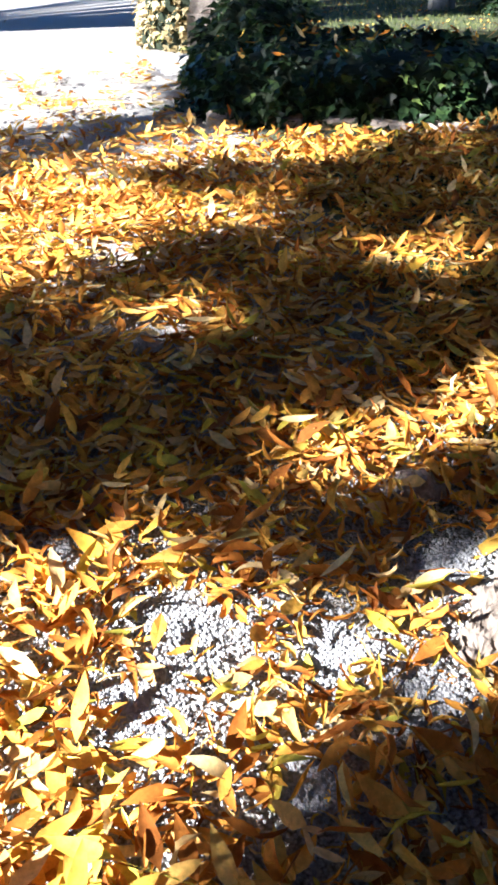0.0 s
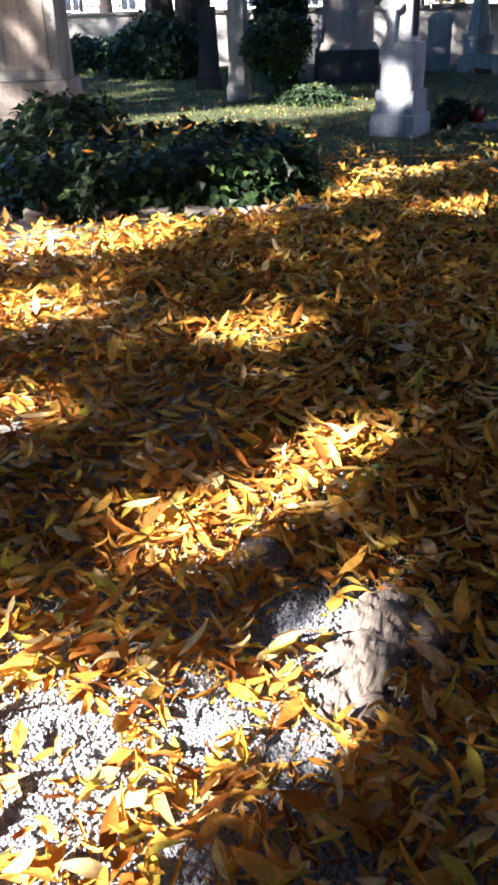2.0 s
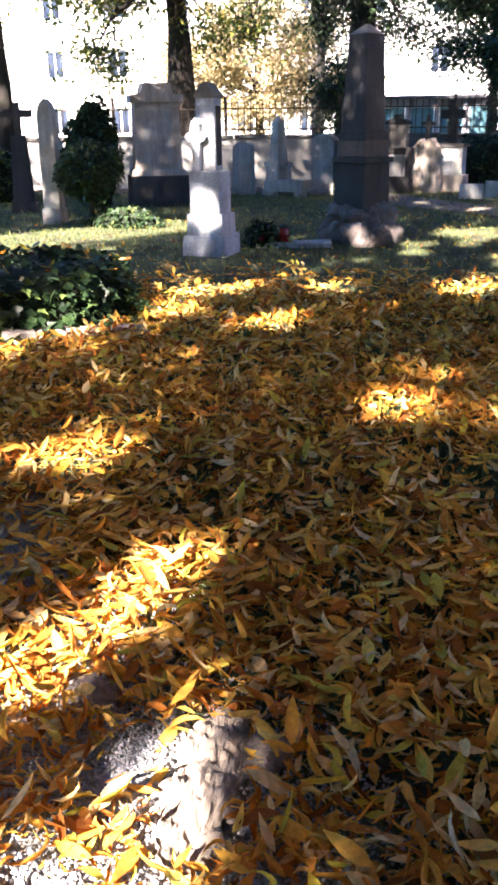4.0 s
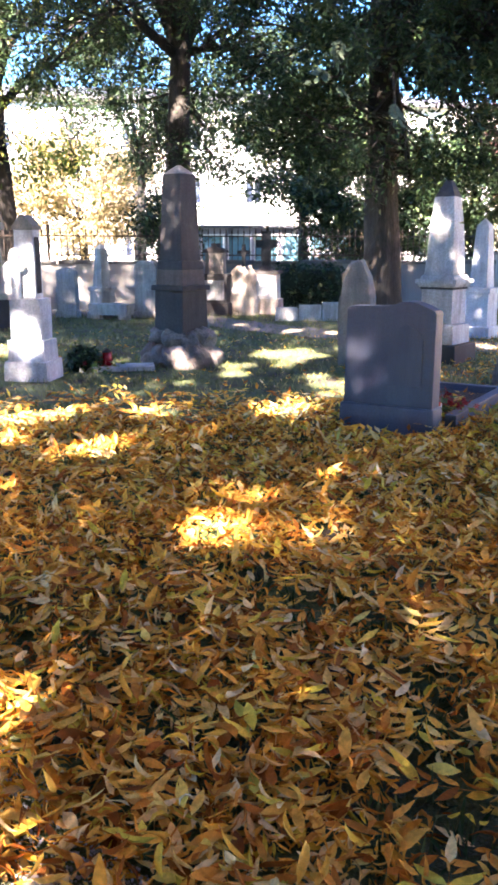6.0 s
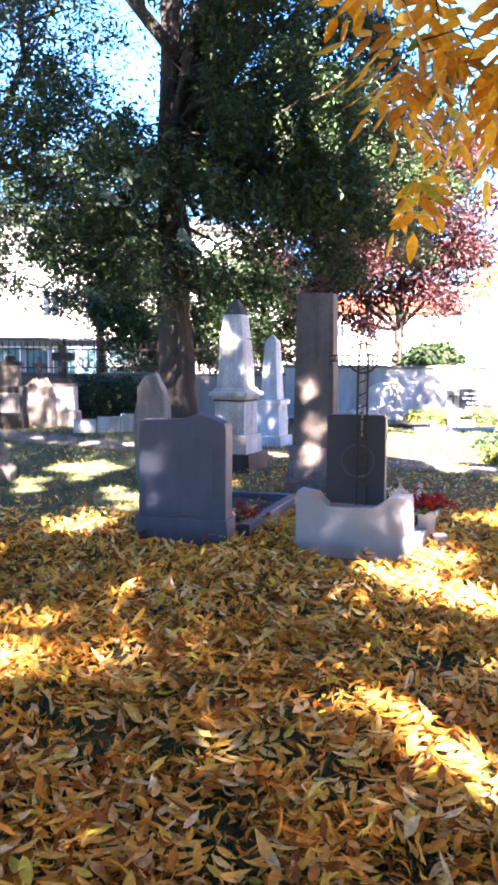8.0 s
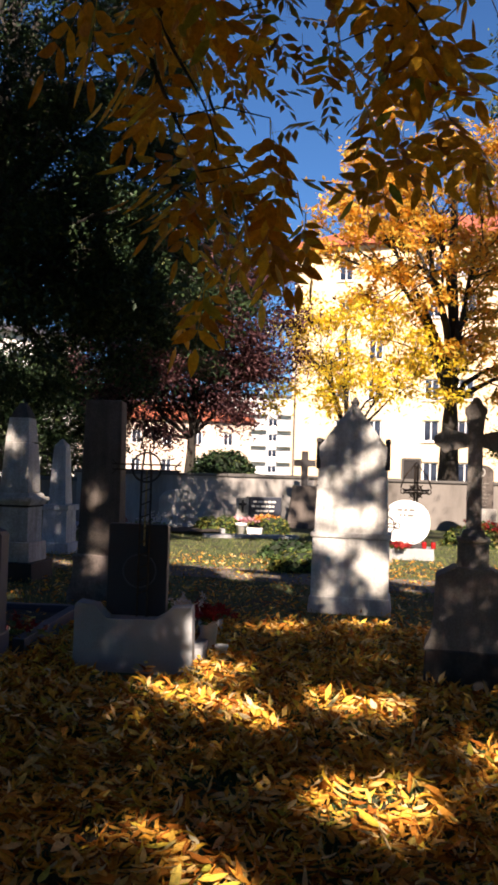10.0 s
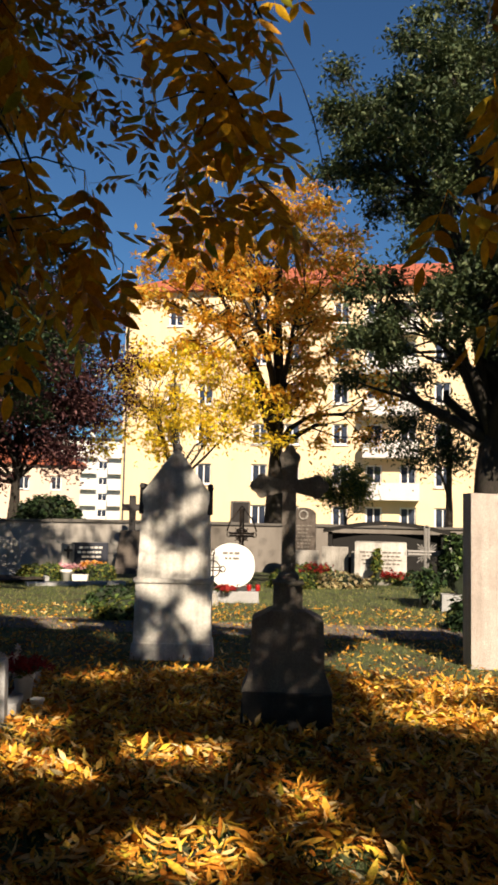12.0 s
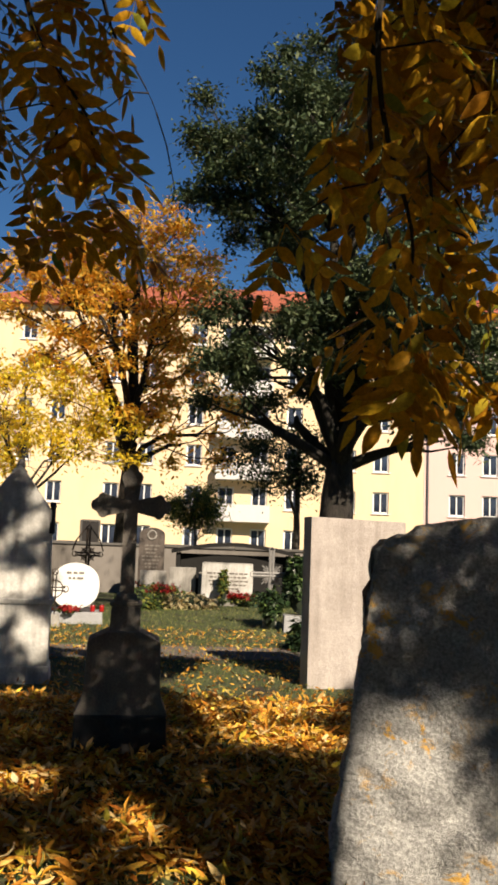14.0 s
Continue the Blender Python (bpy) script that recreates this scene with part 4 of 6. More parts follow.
def grave_bed(x, y, rz, w, l, material, label):
    """A kerbed bed behind its headstone."""
    g = thing("grave_bed", x, y, rz, label, "grave bed")
    for cx, cy, sx, sy in ((-w / 2, l / 2, 0.09, l), (w / 2, l / 2, 0.09, l), (0, l, w - 0.09, 0.09)):
        part("kerb", roughen(box(bmesh.new(), cx, cy, -0.02, sx, sy, 0.15), 0.004, 6, 1), material, g)
    bm = bmesh.new()
    bmesh.ops.create_grid(bm, x_segments=12, y_segments=18, size=0.5)
    for v in bm.verts:
        v.co = Vector((v.co.x * (w - 0.09), v.co.y * (l - 0.1) + l / 2 - 0.02, 0.075 + 0.03 * noise.noise(v.co * 7)))
    part("soil", bm, SOIL, g)
    return g


grave_bed(0.37, 6.62, -24, 0.78, 1.55, SLATE, "dark kerbed grave bed behind the headstone")
grave_bed(1.53, 6.04, -24, 0.84, 1.55, BASE_STONE, "pale kerbed grave bed with flowers")


def gabled_tomb():
    g = thing("family_tomb", 4.20, 7.95, ROW, "tall pale grey gabled tomb in dappled sun", "tomb")
    part("base", plinth_blocks(bmesh.new(), [(-0.02, 0.18, 0.85, 0.54, 0.96), (0.14, 0.62, 0.79, 0.48, 0.985)]), PALE_STONE, g)
    part("moulding", plinth_blocks(bmesh.new(), [(0.76, 0.05, 0.82, 0.51, 1)]), PALE_STONE, g)
    part("stele", slab([(-0.375, 0.80), (0.375, 0.80), (0.37, 0.90), (0.345, 1.69), (0.025, 2.13), (-0.025, 2.13), (-0.345, 1.69), (-0.37, 0.90)], 0.42, 0.006), PALE_STONE, g)
    for s in (-1, 1):
        part("corner_post", plinth_blocks(bmesh.new(), [(1.46, 0.27, 0.05, 0.44, 0.9), (1.73, 0.05, 0.06, 0.46, 0.8)]), DARK_STONE, g).location = (s * 0.352, 0, 0)
    part("finial", lathe([(0.05, 2.05), (0.07, 2.09), (0.03, 2.12), (0.05, 2.16), (0.01, 2.22)], 10), DARK_STONE, g, smooth=True)


def trefoil_cross():
    g = thing("grave_cross", 3.64, 5.02, -33, "dark stone trefoil cross on a gabled pedestal", "grave cross")
    part("base", plinth_blocks(bmesh.new(), [(-0.02, 0.27, 0.74, 0.54, 0.97)]), DARK_STONE, g)
    side = [(0.37, 0.24), (0.36, 0.27), (0.33, 0.315), (0.310, 0.36), (0.302, 0.42), (0.292, 0.735), (0.28, 0.745), (0.14, 0.805)]
    part("pedestal", slab([(-x, z) for x, z in side] + side[::-1], 0.40, 0.006), CROSS_STONE, g, "weathered grey-brown pedestal with sloping shoulders")
    part("neck", plinth_blocks(bmesh.new(), [(0.79, 0.19, 0.25, 0.23, 0.96), (0.975, 0.03, 0.265, 0.25, 1), (1.0, 0.06, 0.20, 0.20, 0.8)]), CROSS_STONE, g)
    bm = slab(cross_outline(0.94, 0.62, 0.105, 0.66, 0.058, 0.08), 0.11, 0.005)
    bmesh.ops.translate(bm, verts=bm.verts, vec=(0, 0, 1.02))
    part("cross", bm, CROSS_STONE, g)
    g.scale = (0.86, 0.9, 1.0)


def granite_slab():
    g = thing("gravestone", 7.08, 5.92, ROW, "tall rose-grey granite slab with a flat top", "gravestone")
    bm = slab([(-0.52, -0.02), (0.52, -0.02), (0.52, 1.72), (-0.52, 1.74)], 0.30, 0.006)
    part("headstone", bm, GRANITE, g)


def rough_boulder():
    g = thing("gravestone", 3.43, 2.12, -50, "rough-hewn granite headstone with orange lichen", "gravestone")
    side = [(-0.51, -0.05), (0.46, -0.05), (0.45, 0.5), (0.42, 1.0), (0.37, 1.30), (0.33, 1.46), (0.27, 1.55), (0.20, 1.595), (0.10, 1.60), (0.0, 1.58), (-0.10, 1.545), (-0.17, 1.51), (-0.27, 1.49), (-0.335, 1.46), (-0.345, 1.35), (-0.36, 1.25), (-0.385, 1.05), (-0.41, 0.8), (-0.44, 0.55), (-0.485, 0.3)]
    left = sorted((z, x) for x, z in side if x < 0.05)
    right = sorted((z, x) for x, z in side if x > 0.05)
    bm = bmesh.new()
    rows = []
    for i in range(67):
        z = -0.05 + 1.648 * i / 66
        xl = np.interp(z, [a for a, _ in left] + [1.60], [b for _, b in left] + [0.10])
        xr = np.interp(z, [a for a, _ in right], [b for _, b in right])
        d = 0.18 * min(1.0, 0.45 + 3.5 * (1.60 - z))
        ring = [(xl + (xr - xl) * k / 34, -d) for k in range(34)] + [(xr, -d + 2 * d * k / 12) for k in range(12)]
        ring += [(xr - (xr - xl) * k / 34, d) for k in range(34)] + [(xl, d - 2 * d * k / 12) for k in range(12)]
        rows.append([bm.verts.new((x, y, z)) for x, y in ring])
    for a, b in zip(rows, rows[1:]):
        for k in range(len(a)):
            bm.faces.new((a[k], a[(k + 1) % len(a)], b[(k + 1) % len(a)], b[k]))
    bm.faces.new(rows[-1])
    bm.faces.new(rows[0][::-1])
    bm.normal_update()
    for v in bm.verts:
        p = v.co
        crest = max(0.0, p.z - 1.15) * 0.16
        v.co = p + v.normal * (crest * noise.noise(p * 9.0) + 0.034 * noise.fractal(p * 5.0, 1.0, 2.0, 3) + 0.010 * noise.fractal(p * 15.0, 1.0, 2.0, 3))
        v.co.y += (0.06 * (p.z - 0.5)) * (1 if p.y < 0 else -0.4)
    part("headstone", bm, ROUGH_GRANITE, g, smooth=True)


gabled_tomb()
trefoil_cross()
granite_slab()
rough_boulder()


# graves along the north-east wall
def oval_grave():
    g = thing("gravestone", 7.65, 12.7, -32, "white egg-shaped headstone on a pale slab", "gravestone")
    part("base", roughen(plinth_blocks(bmesh.new(), [(-0.02, 0.20, 1.0, 0.62, 0.98)]), 0.004, 6, 1), BASE_STONE, g)
    part("step", plinth_blocks(bmesh.new(), [(0.18, 0.06, 0.74, 0.3, 0.95)]), DARK_STONE, g)
    oval = [(0.40 * math.cos(a) * (1.05 if math.cos(a) > 0 else 0.95), 0.60 + 0.385 * math.copysign(abs(math.sin(a)) ** 0.82, math.sin(a))) for a in (2 * math.pi * k / 32 for k in range(32))]
    part("headstone", slab(oval, 0.12, 0.01), MARBLE, g)
    lettering(g, -0.16, 0.22, 0.80, 2, 0.09, -0.066, DARK_LETTERS, 3)


oval_grave()
g = rounded_stone(12.0, 16.7, -38, 0.60, 1.70, 0.25, BROWN_STONE, "tall dark brown stele with rows of worn writing")
lettering(g, -0.24, 0.24, 1.25, 11, 0.085, -0.13, CROSS_STONE, 5)
ring = [(0.10 * math.cos(a), -0.13, 1.52 + 0.10 * math.sin(a)) for a in (2 * math.pi * k / 20 for k in range(21))]
part("wreath", tube(bmesh.new(), ring, 0.022, 7), GREY_STONE, g, "carved wreath", True)


def wide_white_grave():
    g = thing("gravestone", 12.72, 14.70, -40, "wide white headstone with rows of writing above a flower bed", "gravestone")
    part("base", plinth_blocks(bmesh.new(), [(-0.02, 0.14, 1.4, 0.4, 0.98)]), GREY_STONE, g)
    part("headstone", plinth_blocks(bmesh.new(), [(0.1, 0.84, 1.16, 0.2, 0.99)]), PALE_STONE, g)
    part("stained_top", roughen(plinth_blocks(bmesh.new(), [(0.93, 0.025, 1.13, 0.205, 0.96)]), 0.006, 8, 1), GREY_STONE, g, "grey stained top edge")
    lettering(g, -0.52, 0.52, 0.70, 5, 0.085, -0.105, CROSS_STONE, 8)


wide_white_grave()


def canopy_grave():
    g = thing("grave_canopy", 13.35, 15.25, -40, "dark stone grave canopy with a curved roof slab", "grave canopy")
    # Near-black back: the shadow beneath the roof is put into its colour.
    part("back", plinth_blocks(bmesh.new(), [(-0.02, 1.14, 2.5, 0.12, 1)]), CANOPY_STONE, g)
    arc = [(-1.45 + 2.9 * k / 14, 1.12 + 0.20 * math.sin(math.pi * k / 14)) for k in range(15)]
    part("roof", slab(arc + [(x, z + 0.09) for x, z in reversed(arc)], 0.7, 0.01), CANOPY_STONE, g)
    for s in (-1, 1):
        part("post", plinth_blocks(bmesh.new(), [(-0.02, 1.16, 0.10, 0.5, 1)]), CANOPY_STONE, g).location = (s * 1.3, 0, 0)


canopy_grave()


def grey_panels():
    g = thing("grave_wall", 12.1, 15.9, -40, "low grey stone panels beside the grave row", "grave wall")
    for i in range(3):
        part("panel", plinth_blocks(bmesh.new(), [(-0.02, 0.72 + 0.1 * (i % 2), 0.62, 0.14, 0.98)]), GREY_STONE, g).location = ((i - 0.7) * 0.68, 0, 0)


grey_panels()


def wrought_cross(x, y, rz, h, span, label, ring=0.0, rays=False, foot=True, bar=0.012, metal=None, roof=0.0):
    metal = metal or IRON
    g = thing("iron_grave_cross", x, y, rz, label, "grave cross")
    if foot:
        part("foot", roughen(box(bmesh.new(), 0, 0, -0.02, 0.26, 0.22, 0.2, 0.8), 0.01, 6, 1), GREY_STONE, g)
    az = h * 0.68
    bm = bmesh.new()
    for d in (-0.025, 0.025):
        tube(bm, [(d, 0, 0.1), (d, 0, h)], bar, 6)
        tube(bm, [(-span / 2, 0, az + d), (span / 2, 0, az + d)], bar, 6)
    for cx, cz in ((0, h), (-span / 2, az), (span / 2, az)):
        tube(bm, [(cx + 0.05 * math.cos(a), 0, cz + 0.05 * math.sin(a)) for a in (2 * math.pi * k / 10 for k in range(11))], 0.010, 5)
    part("cross", bm, metal, g)
    if ring:
        bm = bmesh.new()
        tube(bm, [(ring * math.cos(a), 0, az + ring * math.sin(a)) for a in (2 * math.pi * k / 20 for k in range(21))], 0.011, 6)
        part("ring", bm, metal, g)
    if roof:
        bm = bmesh.new()
        for y in (-0.05, 0.05):
            tube(bm, [(-roof, y, h * 0.72), (-roof * 0.75, y, h * 0.86), (0, y, h * 1.04), (roof * 0.75, y, h * 0.86), (roof, y, h * 0.72)], 0.016, 6)
        part("roof_hoop", bm, metal, g, "bent iron roof hoop")
    if rays:
        bm = bmesh.new()
        for k in range(4):
            for o in (-0.22, 0.0, 0.22):
                a = math.pi / 4 + k * math.pi / 2 + o
                l = span * (0.36 if o == 0 else 0.28)
                tube(bm, [(0.03 * math.cos(a), 0, az + 0.03 * math.sin(a)), (l * math.cos(a), 0, az + l * math.sin(a))], 0.010, 5)
        part("rays", bm, metal, g)
    return g


wrought_cross(10.25, 10.6, -42, 1.32, 0.62, "silver-grey iron grave cross with rays", 0.0, True, True, 0.026, SILVER)
wrought_cross(7.05, 12.3, -30, 0.85, 0.36, "small iron grave cross with a ring", 0.14)
wrought_cross(9.0, 14.6, -32, 1.6, 0.5, "tall ornate iron grave cross under a bent hoop", 0.13, True, True, 0.022, None, 0.30)
pedestal_cross(8.75, 19.5, -22, (0.80, 1.05), (0.88, 0.54, 0.16), BROWN_STONE, DARK_STONE, "large dark stone cross on a broad brown block")
g = thing("gravestone", 7.55, 19.2, -12, "black headstone with pale writing by the wall", "gravestone")
part("headstone", plinth_blocks(bmesh.new(), [(-0.02, 0.78, 0.86, 0.14, 0.99)]), BLACK_STONE, g)
lettering(g, -0.33, 0.33, 0.62, 4, 0.11, -0.075, INSCRIPTION, 11)
g = thing("gravestone", 7.02, 19.24, -12, "small grey stone with a cross relief by the wall", "gravestone")
part("headstone", plinth_blocks(bmesh.new(), [(-0.02, 0.75, 0.30, 0.14, 0.97)]), GREY_STONE, g)
part("relief", slab(cross_outline(0.3, 0.2, 0.05, 0.2), 0.04), DARK_STONE, g).location = (0, -0.08, 0.38)
rounded_stone(5.25, 18.6, -12, 0.88, 0.92, 0.18, WHITE_STONE, "broad pale headstone with rounded shoulders")
for bx, by in ((5.25, 18.1), (3.4, 18.7)):
    grave_bed(bx, by - 0.9, -12, 1.2, 1.3, BASE_STONE, "pale kerbed grave bed by the wall")

# the stele that stands at the head of the ivy grave
g = thing("gravestone", -5.35, 5.55, 28, "pinkish stone stele on a stepped plinth behind ivy", "gravestone")
part("base", plinth_blocks(bmesh.new(), [(-0.02, 0.50, 0.66, 0.60, 0.98), (0.48, 0.24, 0.62, 0.56, 0.92)]), PINK_STONE, g)
part("stele", plinth_blocks(bmesh.new(), [(0.72, 1.25, 0.50, 0.44, 0.93)]), GREY_STONE, g)
part("panel", plinth_blocks(bmesh.new(), [(0.80, 0.95, 0.34, 0.46, 0.93)]), PINK_STONE, g)
part("cap", plinth_blocks(bmesh.new(), [(1.96, 0.08, 0.56, 0.50, 1), (2.03, 0.16, 0.48, 0.42, 0.5)]), PINK_STONE, g)

# stones half sunk in the leaves
for x, y, sx, sy, rz in ((-0.67, 1.30, 0.075, 0.23, 8), (-1.03, 1.50, 0.07, 0.05, 30), (-0.58, 1.42, 0.05, 0.06, 70)):
    bm = bmesh.new()
    bmesh.ops.create_icosphere(bm, subdivisions=5, radius=1.0)
    for v in bm.verts:
        v.co = Vector((v.co.x * sx, v.co.y * sy, max(-0.4, v.co.z) * 0.036))
    roughen(bm, 0.030, 13, 0, x * 9)
    roughen(bm, 0.010, 42, 0, x * 5)
    ob = part("field_stone", bm, FIELD_STONE, None, "rough pale field stone half buried in fallen leaves")
    ob.matrix_basis = pose(x, y, 0.012, 0, 0, rz)
    tagged(ob, category="stone")

# ---- trees ----
def tree(name, x, y, label, height, girth, crowns, clumps, leaves, size, leaf_mat, bark=None, fork=0.4, lean=(0.0, 0.0), spread=0.42, seed=1, template=KITE, droop=0.3, trunks=1, open_trunk=0.0):
    """A tapered trunk, limbs to every clump of the crown, and many leaves about them with gaps between."""
    rng = np.random.default_rng(seed)
    bark = bark or BARK
    t = thing(name, x, y, 0, label, "tree")
    spine = []
    for i in range(9):
        s = i / 8
        spine.append(Vector((lean[0] * s * s * height + 0.12 * math.sin(3.1 * s + seed), lean[1] * s * s * height + 0.10 * math.sin(2.3 * s + 2 * seed), s * height)) - Vector((0.12 * math.sin(seed), 0.10 * math.sin(2 * seed), 0)))
    spine[0].z = -0.1
    for k in range(trunks):
        bm = bmesh.new()
        off = Vector((0.55 * k, 0.2 * k, 0))
        pts = [p + off * (1 + 0.7 * i / 8) for i, p in enumerate(spine)]
        rad = [girth * (1.35 if i == 0 else 1.05 if i == 1 else 1 - 0.1 * i) for i in range(9)]
        tube(bm, pts, rad, 12)
        bmesh.ops.subdivide_edges(bm, edges=bm.edges[:], cuts=1, use_grid_fill=True)
        roughen(bm, girth * 0.22, 3.0 / max(girth, 0.1) * 0.4, 0, seed)
        part("trunk", bm, bark, t, smooth=True)
    total = sum(c[3] * c[4] * c[5] for c in crowns)
    tips = []
    for cx, cy, cz, rx, ry, rz in crowns:
        n = max(4, int(clumps * rx * ry * rz / total))
        d = rng.normal(size=(n, 3))
        d /= np.linalg.norm(d, axis=1)[:, None]
        r = rng.uniform(0.25, 1.0, n) ** 0.55
        p = d * r[:, None] * (rx, ry, rz) + (cx - x, cy - y, cz)
        tips.append(p)
    tips = np.concatenate(tips)
    # main limbs to the heart of each part of the crown, finer branches from there to the clumps
    mains = tips[rng.permutation(len(tips))[:max(4, len(tips) // 9)]] * (0.62, 0.62, 0.9)
    owner = np.argmin(((tips[:, None, :] - mains[None]) ** 2).sum(-1), axis=1)
    twigs = bmesh.new()
    for k, p in enumerate(mains):
        h = min(max(p[2] * 0.55, height * fork), height * 0.9)
        f = h / height * 8
        i = min(7, int(f))
        a = spine[i].lerp(spine[i + 1], f - i)
        b = Vector(p)
        bend = Vector((rng.normal() * 0.3, rng.normal() * 0.3, 0.12 * (b - a).length))
        m1, m2 = a.lerp(b, 0.35) + bend * 0.8, a.lerp(b, 0.7) + bend
        r0 = girth * (1 - h / height * 0.7) * 0.52
        part("limb", tube(bmesh.new(), [a, m1, m2, b], [r0, r0 * 0.8, r0 * 0.6, r0 * 0.4], 7), bark, t, smooth=True)
        for q in tips[owner == k]:
            e = Vector(q)
            s0 = m2.lerp(b, rng.uniform(0, 1)) if rng.uniform() < 0.6 else m1.lerp(m2, rng.uniform(0.3, 1))
            c = s0.lerp(e, 0.5) + Vector(rng.normal(size=3) * 0.18)
            tube(twigs, [s0, c, e], [r0 * 0.3, r0 * 0.18, 0.01], 4)
            for _ in range(3):
                tube(twigs, [c.lerp(e, rng.uniform(0.2, 1)), e + Vector(rng.normal(size=3) * spread)], [r0 * 0.1 + 0.004, 0.005], 3)
    tagged(part("branchwork", twigs, bark, t), kind="stuff")
    per = leaves // len(tips)
    place = np.repeat(tips, per, axis=0) + rng.normal(size=(per * len(tips), 3)) * spread * np.array((1, 1, 0.75)) * rng.uniform(0.5, 1.25, per * len(tips))[:, None]
    if open_trunk:
        place = place[(np.abs(place[:, 0]) > open_trunk) | (place[:, 1] > 0.2) | (rng.uniform(0, 1, len(place)) < 0.25)]
    n = len(place)
    turn = turns(rng.uniform(0, 6.28, n), rng.normal(droop, 0.5, n), rng.normal(0, 0.6, n), size * rng.uniform(0.6, 1.3, n))
    mass("crown", template[0], template[1], turn, place, leaf_mat, t)
    return t


NORTH_TREE = tree("tree", 0.45, 14.4, "broad dark green tree with a dark trunk", 11.5, 0.29, [(2.0, 14.2, 6.8, 2.0, 3.0, 4.4), (1.0, 13.6, 3.7, 2.6, 2.2, 1.7), (-0.9, 13.8, 4.2, 1.4, 1.4, 1.6), (2.2, 13.8, 5.6, 2.0, 1.8, 2.2), (3.1, 13.4, 4.4, 1.3, 1.4, 1.4), (-1.2, 13.7, 3.1, 1.2, 1.1, 0.8), (4.5, 14.2, 5.0, 0.8, 1.2, 2.4)], 320, 138000, 0.105, GREEN_LEAF, fork=0.42, seed=3, spread=0.25, open_trunk=0.35)


def trunk_sprays():
    """Leafy shoots low on the trunk of the broad tree."""
    rng = np.random.default_rng(77)
    for dx, dy, z, n in ((-0.74, -3.0, 3.62, 4), (-0.02, -3.0, 3.02, 3), (0.1, -0.4, 4.6, 5), (0.3, -0.4, 5.6, 5), (-0.3, -0.4, 5.1, 3)):
        part("twig", tube(bmesh.new(), [(0, 0, z + 0.9), (dx * 0.5, dy * 0.5, z + 0.75), (dx, dy, z)], [0.03, 0.02, 0.008], 6), BARK, NORTH_TREE)
        spots = rng.normal(size=(n, 3)) * (0.10, 0.08, 0.12) + (dx, dy, z)
        mass("leaf_spray", *compound(7, 1.0, leaflet(1.0, 0.42, 3, 0.4, 0.2), 0.45), turns(rng.uniform(-2.6, -0.5, n), rng.normal(0.8, 0.4, n), rng.normal(0, 0.5, n), rng.uniform(0.26, 0.40, n)), spots, SPRAY_LEAF, NORTH_TREE, "pale green shoots on the trunk")

    for a, b, c, r in (((-0.05, 0, 6.4), (-0.7, -0.1, 7.1), (-1.9, -0.3, 8.6), 0.13), ((-0.6, -0.1, 7.0), (-0.5, -0.1, 8.0), (-0.9, 0, 9.6), 0.08), ((0.1, 0, 6.2), (0.6, -0.2, 7.0), (0.9, -0.4, 8.8), 0.12), ((-1.2, -0.2, 7.8), (-2.0, -0.3, 8.0), (-2.8, -0.4, 8.7), 0.05)):
        part("limb", roughen(tube(bmesh.new(), [a, b, c], [r, r * 0.8, r * 0.45], 9), 0.01, 5, 1), BARK, NORTH_TREE, smooth=True)


trunk_sprays()
# The high southern crown part of the next two trees is unseen, added for shade.
tree("tree", -3.5, 16.8, "thin-crowned green tree behind the obelisk", 11.5, 0.28, [(-3.4, 16.6, 8.0, 3.4, 2.8, 3.6), (-3.2, 13.2, 9.4, 3.2, 2.6, 1.6), (-5.0, 16.4, 5.6, 2.4, 1.6, 1.6), (-2.7, 16.4, 5.0, 1.3, 1.4, 1.2), (-3.3, 16.2, 4.0, 1.5, 1.2, 1.5), (-1.8, 17.2, 3.7, 1.1, 0.9, 1.5)], 180, 68000, 0.11, GREEN_LEAF, fork=0.42, seed=5, spread=0.33, open_trunk=0.32)
tree("tree", -7.8, 18.7, "dark slender tree with thin yellowing leaves", 12.0, 0.28, [(-7.8, 18.6, 8.2, 3.4, 2.6, 3.4), (-6.6, 14.6, 9.6, 4.2, 3.6, 2.0), (-8.2, 18.4, 4.6, 2.4, 1.6, 1.3), (-9.6, 17.4, 5.0, 1.6, 1.4, 2.6), (-9.4, 18.0, 3.3, 0.9, 0.9, 1.3), (-7.0, 19.2, 3.0, 0.8, 0.8, 1.0)], 135, 52000, 0.15, LIGHT_LEAF, fork=0.35, seed=8)
tree("tree", -10.7, 14.9, "ivy-clad old tree with two leaning trunks", 11.0, 0.26, [(-11, 14.6, 8.0, 4.0, 3.4, 3.2), (-9.6, 14.0, 4.2, 1.6, 1.4, 1.0)], 80, 24000, 0.14, LIGHT_LEAF, BARK, lean=(-0.06, 0.0), seed=9, trunks=2)
tree("plum_tree", 6.9, 23.6, "purple-leaved plum tree beyond the wall", 7.5, 0.17, [(6.6, 23.4, 5.6, 3.3, 2.6, 3.0), (6.3, 23.0, 3.5, 2.3, 1.8, 1.3), (5.0, 22.6, 4.6, 1.5, 1.4, 2.0)], 150, 58000, 0.16, PLUM_LEAF, fork=0.3, seed=11)
tree("tree", 16.7, 25.2, "autumn tree with orange leaves before the yellow house", 13.0, 0.32, [(15.8, 25.0, 9.6, 4.2, 3.6, 4.8), (18.2, 24.0, 6.2, 2.6, 2.2, 2.4), (13.6, 25.2, 9.0, 2.4, 2.2, 2.4)], 150, 20000, 0.24, ORANGE_LEAF, fork=0.3, seed=13, spread=0.30)
